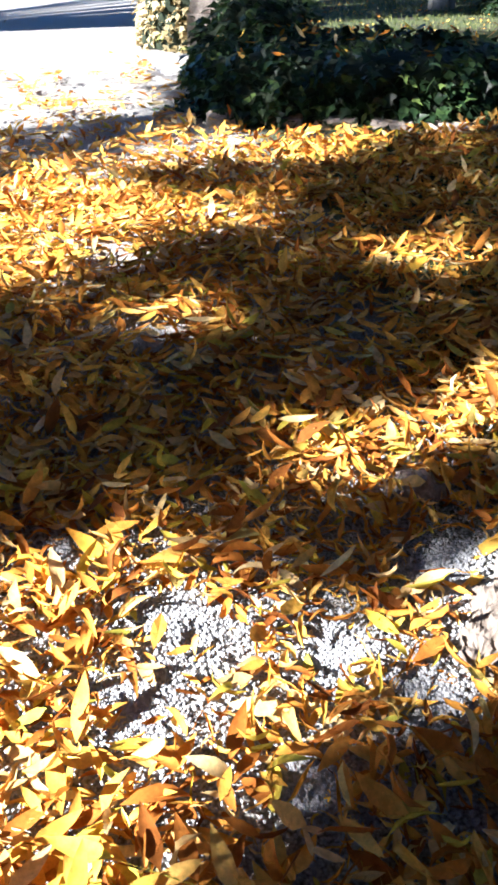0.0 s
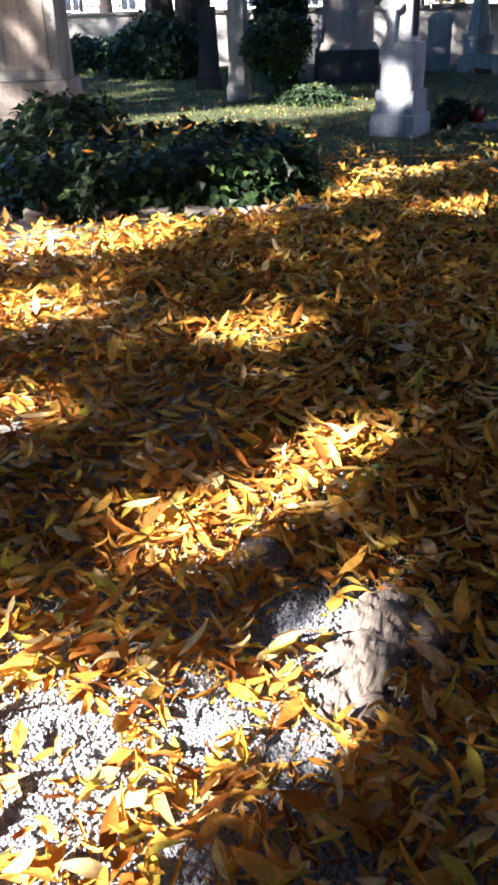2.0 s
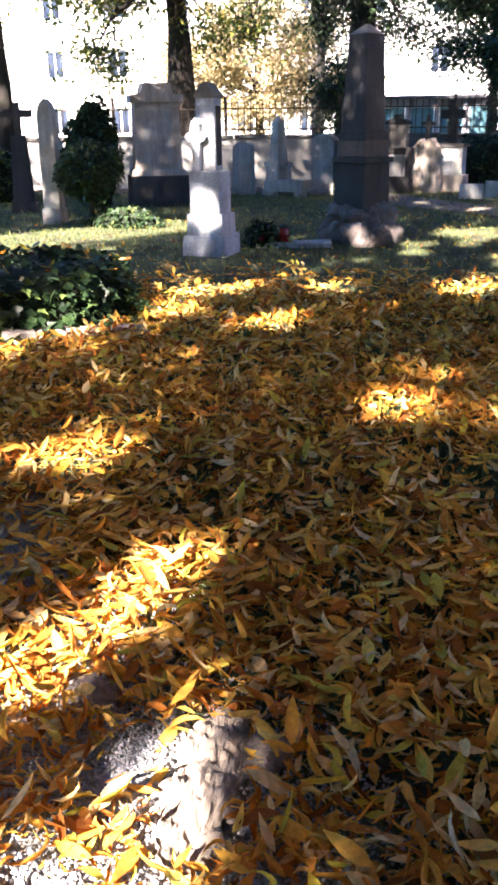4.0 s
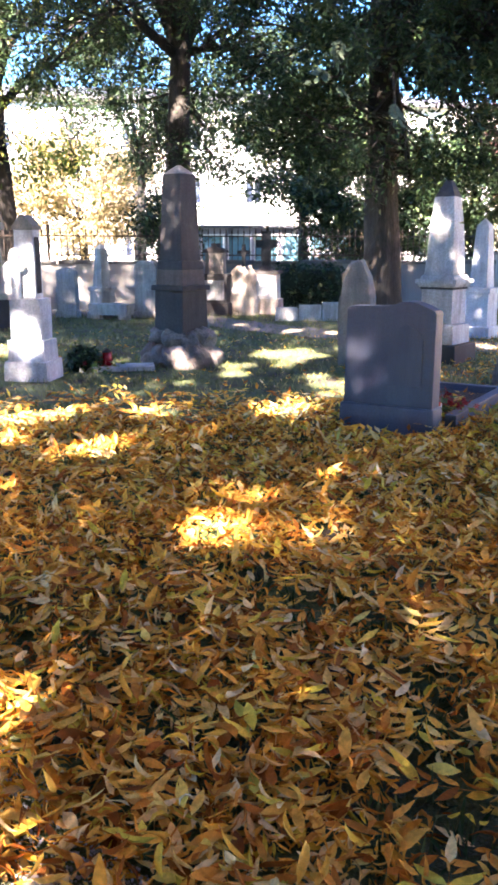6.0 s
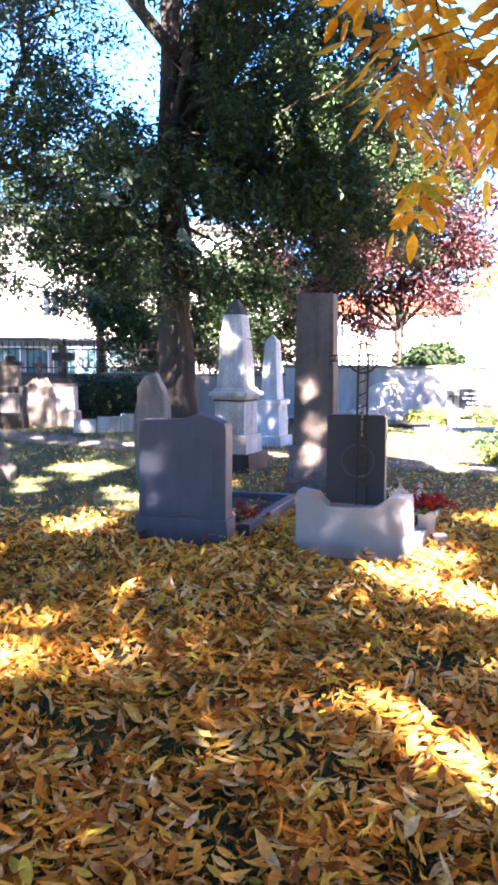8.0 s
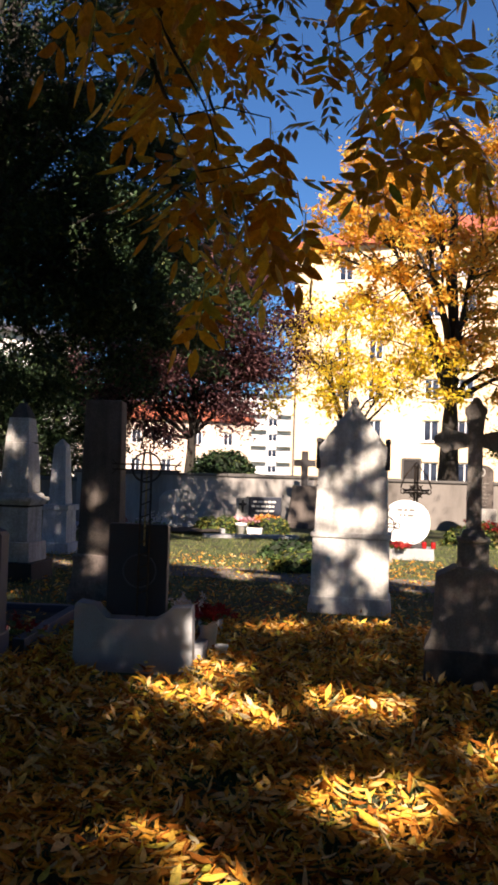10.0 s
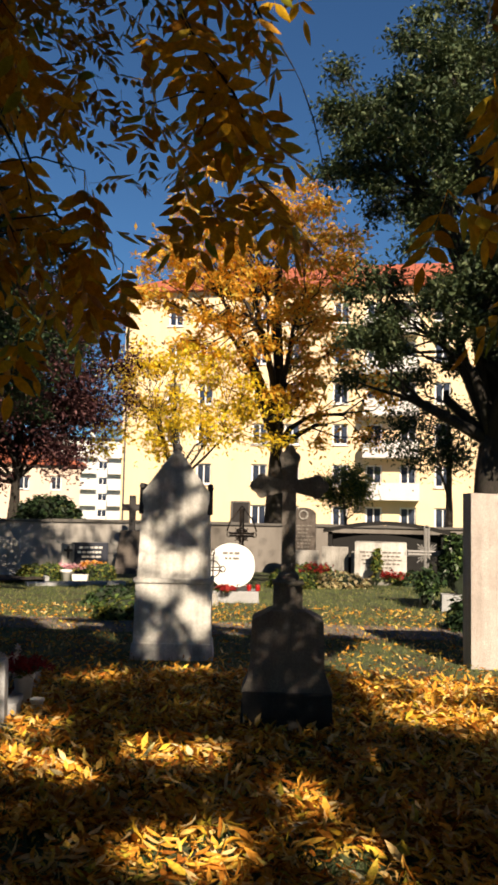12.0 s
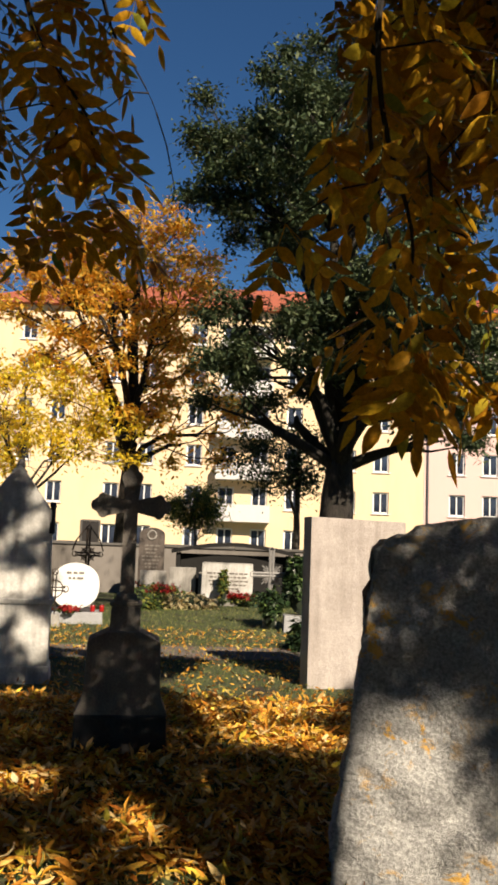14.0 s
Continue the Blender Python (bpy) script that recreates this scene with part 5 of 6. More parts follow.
tree("tree", 12.6, 24.8, "low tree with bright yellow leaves beyond the wall", 6.2, 0.14, [(12.2, 24.6, 5.4, 3.0, 2.2, 1.8), (14.6, 24.0, 4.4, 2.0, 1.5, 1.2), (10.8, 24.4, 4.0, 1.7, 1.2, 1.0)], 75, 8200, 0.19, YELLOW_LEAF, fork=0.4, seed=14, spread=0.30)
tree("tree", 17.9, 16.2, "great dark green tree with a forked black trunk", 15.0, 0.45, [(17.8, 15.6, 11.6, 3.9, 3.8, 5.0), (19.4, 14.0, 6.4, 3.4, 3.0, 2.4), (15.6, 17.4, 6.6, 2.3, 2.2, 2.2), (17.0, 13.4, 7.4, 3.2, 2.2, 2.0), (16.4, 16.8, 12.4, 1.7, 1.8, 3.4), (15.3, 18.4, 11.6, 1.4, 1.6, 4.4)], 275, 122000, 0.18, GREY_GREEN_LEAF, fork=0.24, seed=17, spread=0.29)
tree("tree", 21.15, 21.1, "slender young tree beyond the wall", 5.6, 0.16, [(20.6, 21.2, 4.4, 1.9, 1.5, 1.2)], 26, 5200, 0.18, GREEN_LEAF, PALE_BARK, seed=19)
tree("tree", 21.15, 26.7, "light green young tree before the yellow house", 3.4, 0.07, [(21.0, 26.7, 2.75, 1.2, 1.0, 0.9)], 34, 7000, 0.15, LIGHT_LEAF, PALE_BARK, seed=27, spread=0.3)
tree("tree", -10.8, 34.0, "pale yellow tree beyond the railing", 6.0, 0.2, [(-10.8, 34.0, 3.6, 4.0, 3.0, 2.6)], 80, 30000, 0.20, PALE_LEAF, seed=21)
tree("tree", -5.5, 23.4, "small dark evergreen beyond the railing", 3.0, 0.10, [(-5.2, 23.4, 1.9, 0.8, 0.7, 1.1)], 30, 7000, 0.13, GREEN_LEAF, seed=25, spread=0.3)
tree("tree", -24.0, 30.0, "leafy tree beyond the railing", 9.0, 0.25, [(-24.0, 30.0, 6.0, 4.6, 4.0, 3.4)], 50, 12000, 0.26, LIGHT_LEAF, seed=23)

tree("tree", -1.6, 27.5, "sparse light green tree beyond the railing", 8.5, 0.16, [(-1.6, 27.4, 6.2, 3.2, 2.4, 2.6), (0.4, 27.0, 4.6, 1.8, 1.5, 1.3)], 80, 32000, 0.14, GREEN_LEAF, seed=41, spread=0.5)
tree("tree", -7.2, 28.5, "sparse light green tree beyond the railing", 9.0, 0.18, [(-7.2, 28.4, 6.6, 3.4, 2.4, 2.6), (-5.2, 28.0, 4.8, 2.0, 1.5, 1.3)], 80, 32000, 0.14, GREEN_LEAF, seed=43, spread=0.5)
tree("tree", 0.4, 25.2, "dark low tree beyond the railing", 5.2, 0.14, [(0.4, 25.2, 3.0, 2.3, 1.6, 2.1), (-1.5, 24.6, 3.0, 1.4, 1.0, 1.1)], 75, 29000, 0.17, GREEN_LEAF, seed=45, spread=0.4)
tree("tree", 3.6, 26.4, "dark low tree beyond the railing", 5.6, 0.14, [(3.6, 26.4, 3.2, 2.2, 1.6, 2.3)], 60, 24000, 0.17, GREEN_LEAF, seed=46, spread=0.4)
# Unseen belt of trees behind the camera, added to block low sky light.
for k, a in enumerate(range(98, 278, 15)):
    r = 26 + 2 * math.sin(k * 2.1)
    bx, by = -math.sin(radians(a)) * r, math.cos(radians(a)) * r
    tree("tree", bx, by, "unseen dark tree added to block the low sky", 11.0, 0.3, [(bx, by, 8.2, 4.6, 4.6, 5.2), (bx + 1.5, by - 1.5, 2.8, 3.4, 3.4, 2.2)], 90, 12000, 0.45, GREEN_LEAF, seed=50 + k, spread=0.6)

# The ash over the camera: its crown shades the leaf-strewn ground but for the gaps below.
# Each gap: x, y, half length, half width, heading of its length in degrees.
GRAVEL_GAPS = [(-6.55, 5.04, 0.77, 2.24, 39), (-3.40, 2.25, 0.50, 0.80, 45), (-3.51, 3.83, 0.76, 0.36, 50), (-2.88, 2.70, 0.28, 0.17, 56), (-2.93, 1.73, 0.23, 0.27, 55), (-2.13, 1.92, 0.12, 0.08, 41), (-1.79, 2.93, 0.28, 0.09, 25), (-1.33, 0.62, 0.30, 0.24, 68), (-0.97, 0.46, 0.34, 0.30, 42), (-1.06, 0.85, 0.15, 0.14, 52), (-0.87, 0.99, 0.12, 0.09, 60), (-1.23, 1.54, 0.14, 0.11, 65), (-1.07, 1.83, 0.15, 0.11, 66), (-1.05, 2.14, 0.19, 0.12, 78), (-0.68, 1.31, 0.26, 0.08, 100), (-1.31, 0.93, 0.17, 0.075, 23)]
LAWN_GAPS = [(-2.65, 6.52, 0.40, 0.24, 37), (-2.55, 5.71, 0.25, 0.17, 22), (-1.74, 5.51, 0.25, 0.16, 40), (-0.62, 3.93, 0.22, 0.10, 62), (-2.97, 5.03, 0.32, 0.09, 71), (-5.76, 9.73, 1.50, 0.66, 60), (-1.64, 6.84, 0.16, 0.18, 30), (-0.58, 7.14, 0.30, 0.21, 50), (-0.22, 8.71, 0.23, 0.26, 44), (-0.88, 11.15, 0.46, 0.55, 28), (-0.46, 4.54, 0.09, 0.09, 37), (-5.09, 10.82, 0.52, 0.70, 24), (0.26, 7.28, 0.055, 0.09, 0), (1.50, 13.1, 0.08, 0.34, 8), (2.05, 10.30, 0.04, 0.15, -20), (1.84, 9.35, 0.05, 0.20, -10), (1.98, 9.78, 0.05, 0.12, 30)]
MONUMENT_GAPS = [(-3.26, 9.2, 0.14, 0.22, 0), (-2.98, 10.15, 0.09, 0.24, 0)]
EAST_GAPS = [(1.63, 5.1, 0.48, 0.15, -57), (1.96, 5.6, 0.22, 0.11, -71), (1.92, 4.49, 0.12, 0.12, 4), (2.58, 4.7, 0.36, 0.24, -42), (1.87, 3.28, 0.32, 0.16, -58), (1.0, 3.18, 0.12, 0.08, -50), (1.08, 2.85, 0.12, 0.07, -76), (1.13, 2.62, 0.14, 0.06, -78), (3.05, 7.13, 0.26, 0.14, 7)]
NORTHEAST_GAPS = [(3.86, 7.16, 0.34, 0.09, -73), (2.02, 5.76, 0.17, 0.15, -26), (2.83, 3.61, 0.23, 0.12, -68), (2.75, 2.68, 0.26, 0.14, -54), (5.34, 5.5, 0.62, 0.5, -41), (4.75, 4.6, 0.46, 0.3, -62), (6.2, 6.55, 0.95, 0.95, -60), (1.98, 6.15, 0.1, 0.14, 0), (2.84, 3.53, 0.2, 0.17, -30), (2.59, 2.86, 0.2, 0.16, -21), (1.94, 3.36, 0.28, 0.18, -27), (4.75, 4.7, 0.62, 0.14, -67)]
FAR_GAPS = [(5.3, 13.6, 2.4, 2.6, 0), (9.3, 11.0, 3.0, 4.0, 0), (6.5, 10.8, 1.1, 1.4, 0), (6.6, 18.0, 1.3, 1.2, 0), (7.2, 8.7, 0.95, 0.55, -32), (7.3, 7.1, 0.9, 1.2, 0), (3.30, 2.70, 0.17, 0.62, -14), (3.47, 2.00, 0.22, 0.24, -14)]
# spots on the upright face of the gabled tomb: along it, height, half lengths, heading
TOMB_SPOTS = [(0.05, 2.08, 0.11, 0.06, -40), (0.21, 1.85, 0.13, 0.08, -40), (-0.21, 1.76, 0.10, 0.06, 40), (0.21, 1.60, 0.11, 0.05, 35), (-0.02, 1.41, 0.34, 0.055, 24), (0.26, 1.35, 0.10, 0.06, 50), (-0.29, 1.22, 0.10, 0.12, 0), (0.0, 0.98, 0.34, 0.12, 0), (-0.16, 0.73, 0.26, 0.09, -15), (0.18, 0.50, 0.21, 0.15, 40), (0.34, 0.42, 0.08, 0.24, 0), (-0.22, 0.21, 0.11, 0.05, 30), (-0.18, 0.03, 0.09, 0.03, 0)]
GAPS = GRAVEL_GAPS + LAWN_GAPS + MONUMENT_GAPS + EAST_GAPS + NORTHEAST_GAPS + FAR_GAPS
# and where it stays whole, so that these lie in shade: x, y, half widths
SHADE = [(3.88, 5.75, 0.42, 1.0), (3.95, 4.15, 0.80, 0.85), (0.9, 17.5, 1.6, 4.5), (0.45, 7.15, 0.45, 0.5), (1.75, 6.7, 0.4, 0.5), (0.9, 24.0, 3.2, 5.0), (2.1, 10.9, 0.3, 0.7), (0.6, 2.0, 0.9, 0.7), (-4.6, 12.6, 1.6, 1.6), (-3.9, 7.9, 1.0, 0.7), (-7.6, 13.2, 1.6, 1.8), (-5.8, 11.8, 0.9, 0.8), (-10.0, 15.2, 1.6, 1.2), (-4.3, 5.7, 0.7, 0.5), (-5.0, 6.7, 0.5, 0.7), (-1.5, 7.7, 1.1, 0.6), (-0.35, 1.0, 0.45, 0.6)]


def on_tomb(gx, gy, rag, grow=-0.008):
    """Whether rays that meet the ground at gx, gy fall on a bright spot of the tomb's face."""
    along = gx - 0.259 * (gy - 7.75) - 4.09
    up = (gy - 7.77 + 0.5 * along) / (SUN_DY * REACH)
    hit = np.zeros(len(gx), bool)
    for a, z, ra, rb, heading in TOMB_SPOTS:
        c, d = math.cos(radians(heading)), math.sin(radians(heading))
        u, v = (along - a) * c + (up - z) * d, (up - z) * c - (along - a) * d
        hit |= (u / (ra + grow)) ** 2 + (v / (rb + grow)) ** 2 < 1 + 0.5 * rag
    return hit


def lit(p, loose=True):
    """Whether the sun ray through p falls on one of the bright spots, or on the loose dapples between them."""
    gx = p[:, 0] + SUN_DX * REACH * p[:, 2]
    gy = p[:, 1] + SUN_DY * REACH * p[:, 2]
    hit, spots = np.zeros(len(p), bool), np.zeros(len(p), bool)
    rag = np.array([noise.noise(Vector((x * 3.1, y * 3.1, 0.7))) for x, y in zip(gx, gy)])
    for x, y, ra, rb, heading in GAPS:
        c, d = math.cos(radians(heading)), math.sin(radians(heading))
        along, across = (gx - x) * c + (gy - y) * d, (gy - y) * c - (gx - x) * d
        spots |= (along / (ra + 0.02)) ** 2 + (across / (rb + 0.02)) ** 2 < 1 + 0.7 * rag
    spots |= on_tomb(gx, gy, rag)
    if loose:
        speck = np.array([noise.fractal(Vector((x * 2.3, y * 1.25, 3.3)), 0.9, 2.0, 2) for x, y in zip(gx, gy)])
        edge = np.where(gy > 8, 0.36, 3.0)
        edge = np.where((gy > 7) & (gy < 12) & (gx < -3), 0.5, edge)
        edge = np.where((gy > 13) & (gx > -9) & (gx < 3.5), 0.52, edge)
        edge = np.where((gx > 1.0) & (gx < 3.75) & (gy < 11.9), 3.0, edge)
        tomb = gx - 0.259 * (gy - 7.75)
        edge = np.where((tomb > 3.88) & (tomb < 4.75) & (gy > 7.6) & (gy < 11.3), 3.0, edge)
        edge = np.where((gx > -2.6) & (gx < -0.9) & (gy > 10.2) & (gy < 13.4), 3.0, edge)
        hit |= speck > edge
    for x, y, rx, ry in SHADE:
        hit &= ((gx - x) / rx) ** 2 + ((gy - y) / ry) ** 2 > 1 + 0.5 * rag
    return hit | spots


def leaves_between(spots, turn):
    """Leaves that keep clear of the camera's view and of the sun gaps, over their whole length."""
    ok = ~in_camera_view(spots)
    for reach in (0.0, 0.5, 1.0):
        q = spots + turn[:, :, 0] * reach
        ok &= ~in_camera_view(q) & ~lit(q)
    return ok


def clear_way(pts):
    q = np.array([a.lerp(b, k / 24) for a, b in zip(pts, pts[1:]) for k in range(25)])
    return not lit(q, False).any()


def in_camera_view(p):
    """The space the camera looks through, kept free of crown: up to a floor high to the north, lower to the east."""
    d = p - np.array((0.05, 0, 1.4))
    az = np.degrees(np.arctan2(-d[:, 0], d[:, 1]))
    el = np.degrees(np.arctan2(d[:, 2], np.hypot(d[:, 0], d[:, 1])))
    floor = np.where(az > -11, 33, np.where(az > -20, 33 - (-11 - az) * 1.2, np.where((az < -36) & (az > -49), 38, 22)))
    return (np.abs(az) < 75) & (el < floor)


def ash():
    rng = np.random.default_rng(29)
    t = thing("ash_tree", 0.6, -5.6, 0, "spreading ash tree with golden yellow leaves", "tree")
    bm = bmesh.new()
    tube(bm, [(0, 0, -0.1), (0.05, 0, 0.5), (0.1, 0.1, 1.6), (0.0, 0.2, 3.0), (0.1, 0.3, 5.0), (0.2, 0.2, 8.0)], [0.5, 0.40, 0.34, 0.31, 0.24, 0.08], 14)
    roughen(bm, 0.03, 4.0, 1)
    part("trunk", bm, PALE_BARK, t, smooth=True)
    n = 560
    d = rng.normal(size=(n, 3))
    d /= np.linalg.norm(d, axis=1)[:, None]
    p = d * (rng.uniform(0.15, 1, n) ** 0.45)[:, None] * (9.0, 8.2, 3.6) + (0.6, -4.8, 6.9)
    az = np.radians(np.concatenate([rng.uniform(-19, -11, 20), rng.uniform(-68, -52, 54), rng.uniform(-21, -13, 8)]))
    el, far = np.radians(rng.uniform(24, 42, 82)), rng.uniform(4.8, 7.5, 82)
    front = np.stack([-np.sin(az) * far, np.cos(az) * far, 1.4 + far * np.tan(el)], 1)
    # over and side: unseen clumps added to block sky light from above and east.
    az, el, far = np.radians(rng.uniform(-75, 20, 90)), np.radians(rng.uniform(40, 66, 90)), rng.uniform(3.2, 7.0, 90)
    over = np.stack([-np.sin(az) * far, np.cos(az) * far, np.minimum(1.4 + far * np.tan(el), 9.5)], 1)
    side = np.stack([rng.uniform(5.0, 11.5, 130), rng.uniform(-7.0, 2.0, 130), rng.uniform(2.9, 7.5, 130)], 1)
    p = np.concatenate([p, front, over, side])
    p = p[~in_camera_view(p) & (p[:, 2] > 2.8)]
    bm = bmesh.new()
    root = Vector((0.6, -5.6, 0))
    for q in p[::2]:
        a = Vector((0.1, 0.25, min(6.5, max(2.6, q[2] * 0.55))))
        b = Vector(q) - root
        m = a.lerp(b, 0.5) + Vector((0, 0, 0.5))
        if not clear_way([a + root, a.lerp(m, 0.5) + Vector((0, 0, 0.15)) + root, m + root, b + root]):
            continue
        tube(bm, [a, a.lerp(m, 0.5) + Vector((0, 0, 0.15)), m, b], [0.08, 0.06, 0.035, 0.01], 5)
    tagged(part("branchwork", bm, PALE_BARK, t), kind="stuff")
    per = 112
    spots = np.repeat(p, per, axis=0) + rng.normal(size=(len(p) * per, 3)) * (0.62, 0.62, 0.45)
    m = len(spots)
    turn = turns(rng.uniform(0, 6.28, m), rng.normal(0.35, 0.4, m), rng.normal(0, 0.5, m), rng.uniform(0.22, 0.34, m))
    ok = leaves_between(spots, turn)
    mass("crown", *compound(7, 1.0), turn[ok], spots[ok] - np.array(root), DIM_ASH_CROWN, t)
    return t


ASH = ash()


def shade_tree():
    """An unseen tall tree behind the gravel, added so that its high crown shades and dapples the graves to the north.
    """
    rng = np.random.default_rng(37)
    root = np.array((-13.5, -5.5, 0))
    t = thing("tree", -13.5, -5.5, 0, "unseen tall green tree added to shade the graves", "tree")
    part("trunk", roughen(tube(bmesh.new(), [(0, 0, -0.1), (0.05, 0, 1.0), (0.0, 0.1, 4.5), (0.6, 0.8, 9.0)], [0.48, 0.38, 0.32, 0.12], 12), 0.03, 4.0, 1), BARK, t, smooth=True)
    d = rng.normal(size=(720, 3))
    d /= np.linalg.norm(d, axis=1)[:, None]
    p = d * (rng.uniform(0.1, 1, 720) ** 0.45)[:, None] * (13.6, 8.6, 2.0) + (-4.4, 3.2, 10.0)
    p = p[~in_camera_view(p)]
    bm = bmesh.new()
    for q in p[::4]:
        b = Vector(q - root)
        a = Vector((0.3, 0.4, 4.0 + 0.3 * b.z))
        if not clear_way([a + Vector(root), a.lerp(b, 0.5) + Vector((0, 0, 0.4)) + Vector(root), b + Vector(root)]):
            continue
        tube(bm, [a, a.lerp(b, 0.5) + Vector((0, 0, 0.4)), b], [0.08, 0.05, 0.01], 5)
    tagged(part("branchwork", bm, BARK, t), kind="stuff")
    spots = np.repeat(p, 270, axis=0) + rng.normal(size=(len(p) * 270, 3)) * (0.60, 0.60, 0.35)
    m = len(spots)
    turn = turns(rng.uniform(0, 6.28, m), rng.normal(0.3, 0.4, m), rng.normal(0, 0.5, m), rng.uniform(0.13, 0.23, m))
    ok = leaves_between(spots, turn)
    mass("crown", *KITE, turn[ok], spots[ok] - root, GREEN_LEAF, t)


shade_tree()


def hanging_boughs():
    """Low boughs of the ash that hang over the graves, with whole pinnate leaves."""
    rng = np.random.default_rng(31)
    root = np.array((0.6, -5.6, 0))
    near = compound(7, 1.0, leaflet(1.0, 0.38, 4, 0.5, 0.25), 0.40)
    places, yaws = [], []
    # each bough: azimuth, distance, height of its start, azimuth and height of its tip
    boughs = [(-14, 4.9, 4.45, -22.5, 2.75), (-13, 4.3, 4.05, -19.0, 3.05), (-12, 4.3, 4.05, -18.5, 2.75), (-28, 4.5, 4.25, -35.5, 3.25), (-30, 5.2, 4.65, -30.5, 3.35), (-31, 4.8, 4.75, -36.5, 4.0), (-56, 4.9, 4.45, -59.5, 2.45), (-58, 4.6, 4.35, -64.0, 2.7)]
    boughs += [(-53, 4.2, 4.2, -55.0, 2.40), (-55, 3.8, 3.9, -57.0, 2.30)]
    for k, (az0, dist, z0, az1, z1) in enumerate(boughs):
        a, b = radians(az0), radians(az1)
        s = Vector((-math.sin(a) * dist * 0.85, math.cos(a) * dist * 0.85, z0))
        e = Vector((-math.sin(b) * dist, math.cos(b) * dist, z1))
        m = s.lerp(e, 0.45) + Vector((rng.normal() * 0.15, rng.normal() * 0.15, -0.32 + 0.2 * rng.normal()))
        def at(u, s=s, m=m, e=e, k=k):
            wob = Vector((0.04 * math.sin(9 * u + k), 0.04 * math.cos(7 * u + 2 * k), 0.05 * math.sin(8 * u + 3 * k)))
            return (1 - u) ** 2 * s + 2 * u * (1 - u) * m + u * u * e + wob
        base = Vector(root)
        bm = tube(bmesh.new(), [at(i / 14) - base for i in range(15)], [0.016 - 0.00095 * i for i in range(15)], 6)
        for u in np.linspace(0.08, 1.0, 9):
            p = at(u)
            if rng.uniform() < 0.38:
                side = rng.uniform(0, 6.28)
                w = p + Vector((math.cos(side) * 0.45, math.sin(side) * 0.45, rng.uniform(-0.35, 0.1)))
                tube(bm, [p - base, (p + w) / 2 + Vector((0, 0, 0.05)) - base, w - base], [0.006, 0.005, 0.003], 5)
                for _ in range(3):
                    places.append(tuple(w - base))
                    yaws.append(rng.uniform(0, 6.28))
            for j in range(rng.integers(1, 3) if u < 0.97 else 4):
                places.append(tuple(p - base))
                yaws.append(rng.uniform(0, 6.28))
        part("bough", bm, BARK, ASH)
    # none hangs in the beams that light the gabled tomb
    spots = np.array(places) + root
    bx, by = spots[:, 0] + SUN_DX * REACH * spots[:, 2], spots[:, 1] + SUN_DY * REACH * spots[:, 2]
    free = ~on_tomb(bx, by, np.zeros(len(bx)), 0.05)
    places, yaws = np.array(places)[free], np.array(yaws)[free]
    n = len(places)
    mass("bough_leaves", *near, turns(yaws, rng.normal(0.95, 0.3, n), rng.normal(0, 0.4, n), rng.uniform(0.30, 0.46, n)), places, ASH_LEAF, ASH, "golden pinnate leaves on low boughs")


hanging_boughs()


# ---- shrubs, ivy, flowers ----
IVY_TEMPLATE = ([(0, 0, 0), (0.30, -0.42, 0.03), (0.55, -0.18, 0.05), (1.0, 0, -0.05), (0.55, 0.18, 0.05), (0.30, 0.42, 0.03)], [(0, 1, 2), (0, 2, 3), (0, 3, 4), (0, 4, 5)])


def shrub(name, x, y, rz, radii, z, leaves, size, mat, label, category="shrub", template=IVY_TEMPLATE, boxy=2.0, seed=1, stem=0.0):
    """Leaves over an uneven mound or ball; a near-black core paints the shade inside."""
    rng = np.random.default_rng(seed)
    g = thing(name, x, y, rz, label, category)
    rx, ry, rzz = radii
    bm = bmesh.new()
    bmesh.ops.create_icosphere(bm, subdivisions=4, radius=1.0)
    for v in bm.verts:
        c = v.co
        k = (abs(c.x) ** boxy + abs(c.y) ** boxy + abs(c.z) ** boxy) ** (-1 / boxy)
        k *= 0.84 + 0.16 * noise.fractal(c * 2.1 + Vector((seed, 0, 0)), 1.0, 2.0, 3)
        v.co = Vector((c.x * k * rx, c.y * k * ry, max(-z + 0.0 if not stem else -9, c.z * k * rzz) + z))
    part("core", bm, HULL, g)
    if stem:
        part("stem", tube(bmesh.new(), [(0, 0, -0.05), (0.02, 0, z * 0.5), (0, 0, z)], [stem, stem * 0.8, stem * 0.7], 8), BARK, g)
    d = rng.normal(size=(leaves, 3))
    if not stem:
        d[:, 2] = np.abs(d[:, 2]) - 0.25
    d /= np.linalg.norm(d, axis=1)[:, None]
    k = (np.abs(d) ** boxy).sum(1) ** (-1 / boxy)
    lump = np.array([noise.fractal(Vector(q) * 2.1 + Vector((seed, 0, 0)), 1.0, 2.0, 3) for q in d])
    r = k * (0.90 + 0.18 * lump) * rng.uniform(0.88, 1.10, leaves)
    p = d * r[:, None] * (rx, ry, rzz) + (0, 0, z)
    p[:, 2] = np.maximum(p[:, 2], 0.01)
    yaw = np.arctan2(d[:, 1], d[:, 0]) + rng.normal(0, 0.9, leaves)
    mass("leaves", template[0], template[1], turns(yaw, rng.normal(0.5, 0.45, leaves), rng.normal(0, 0.5, leaves), size * rng.uniform(0.6, 1.35, leaves)), p, mat, g)
    return g


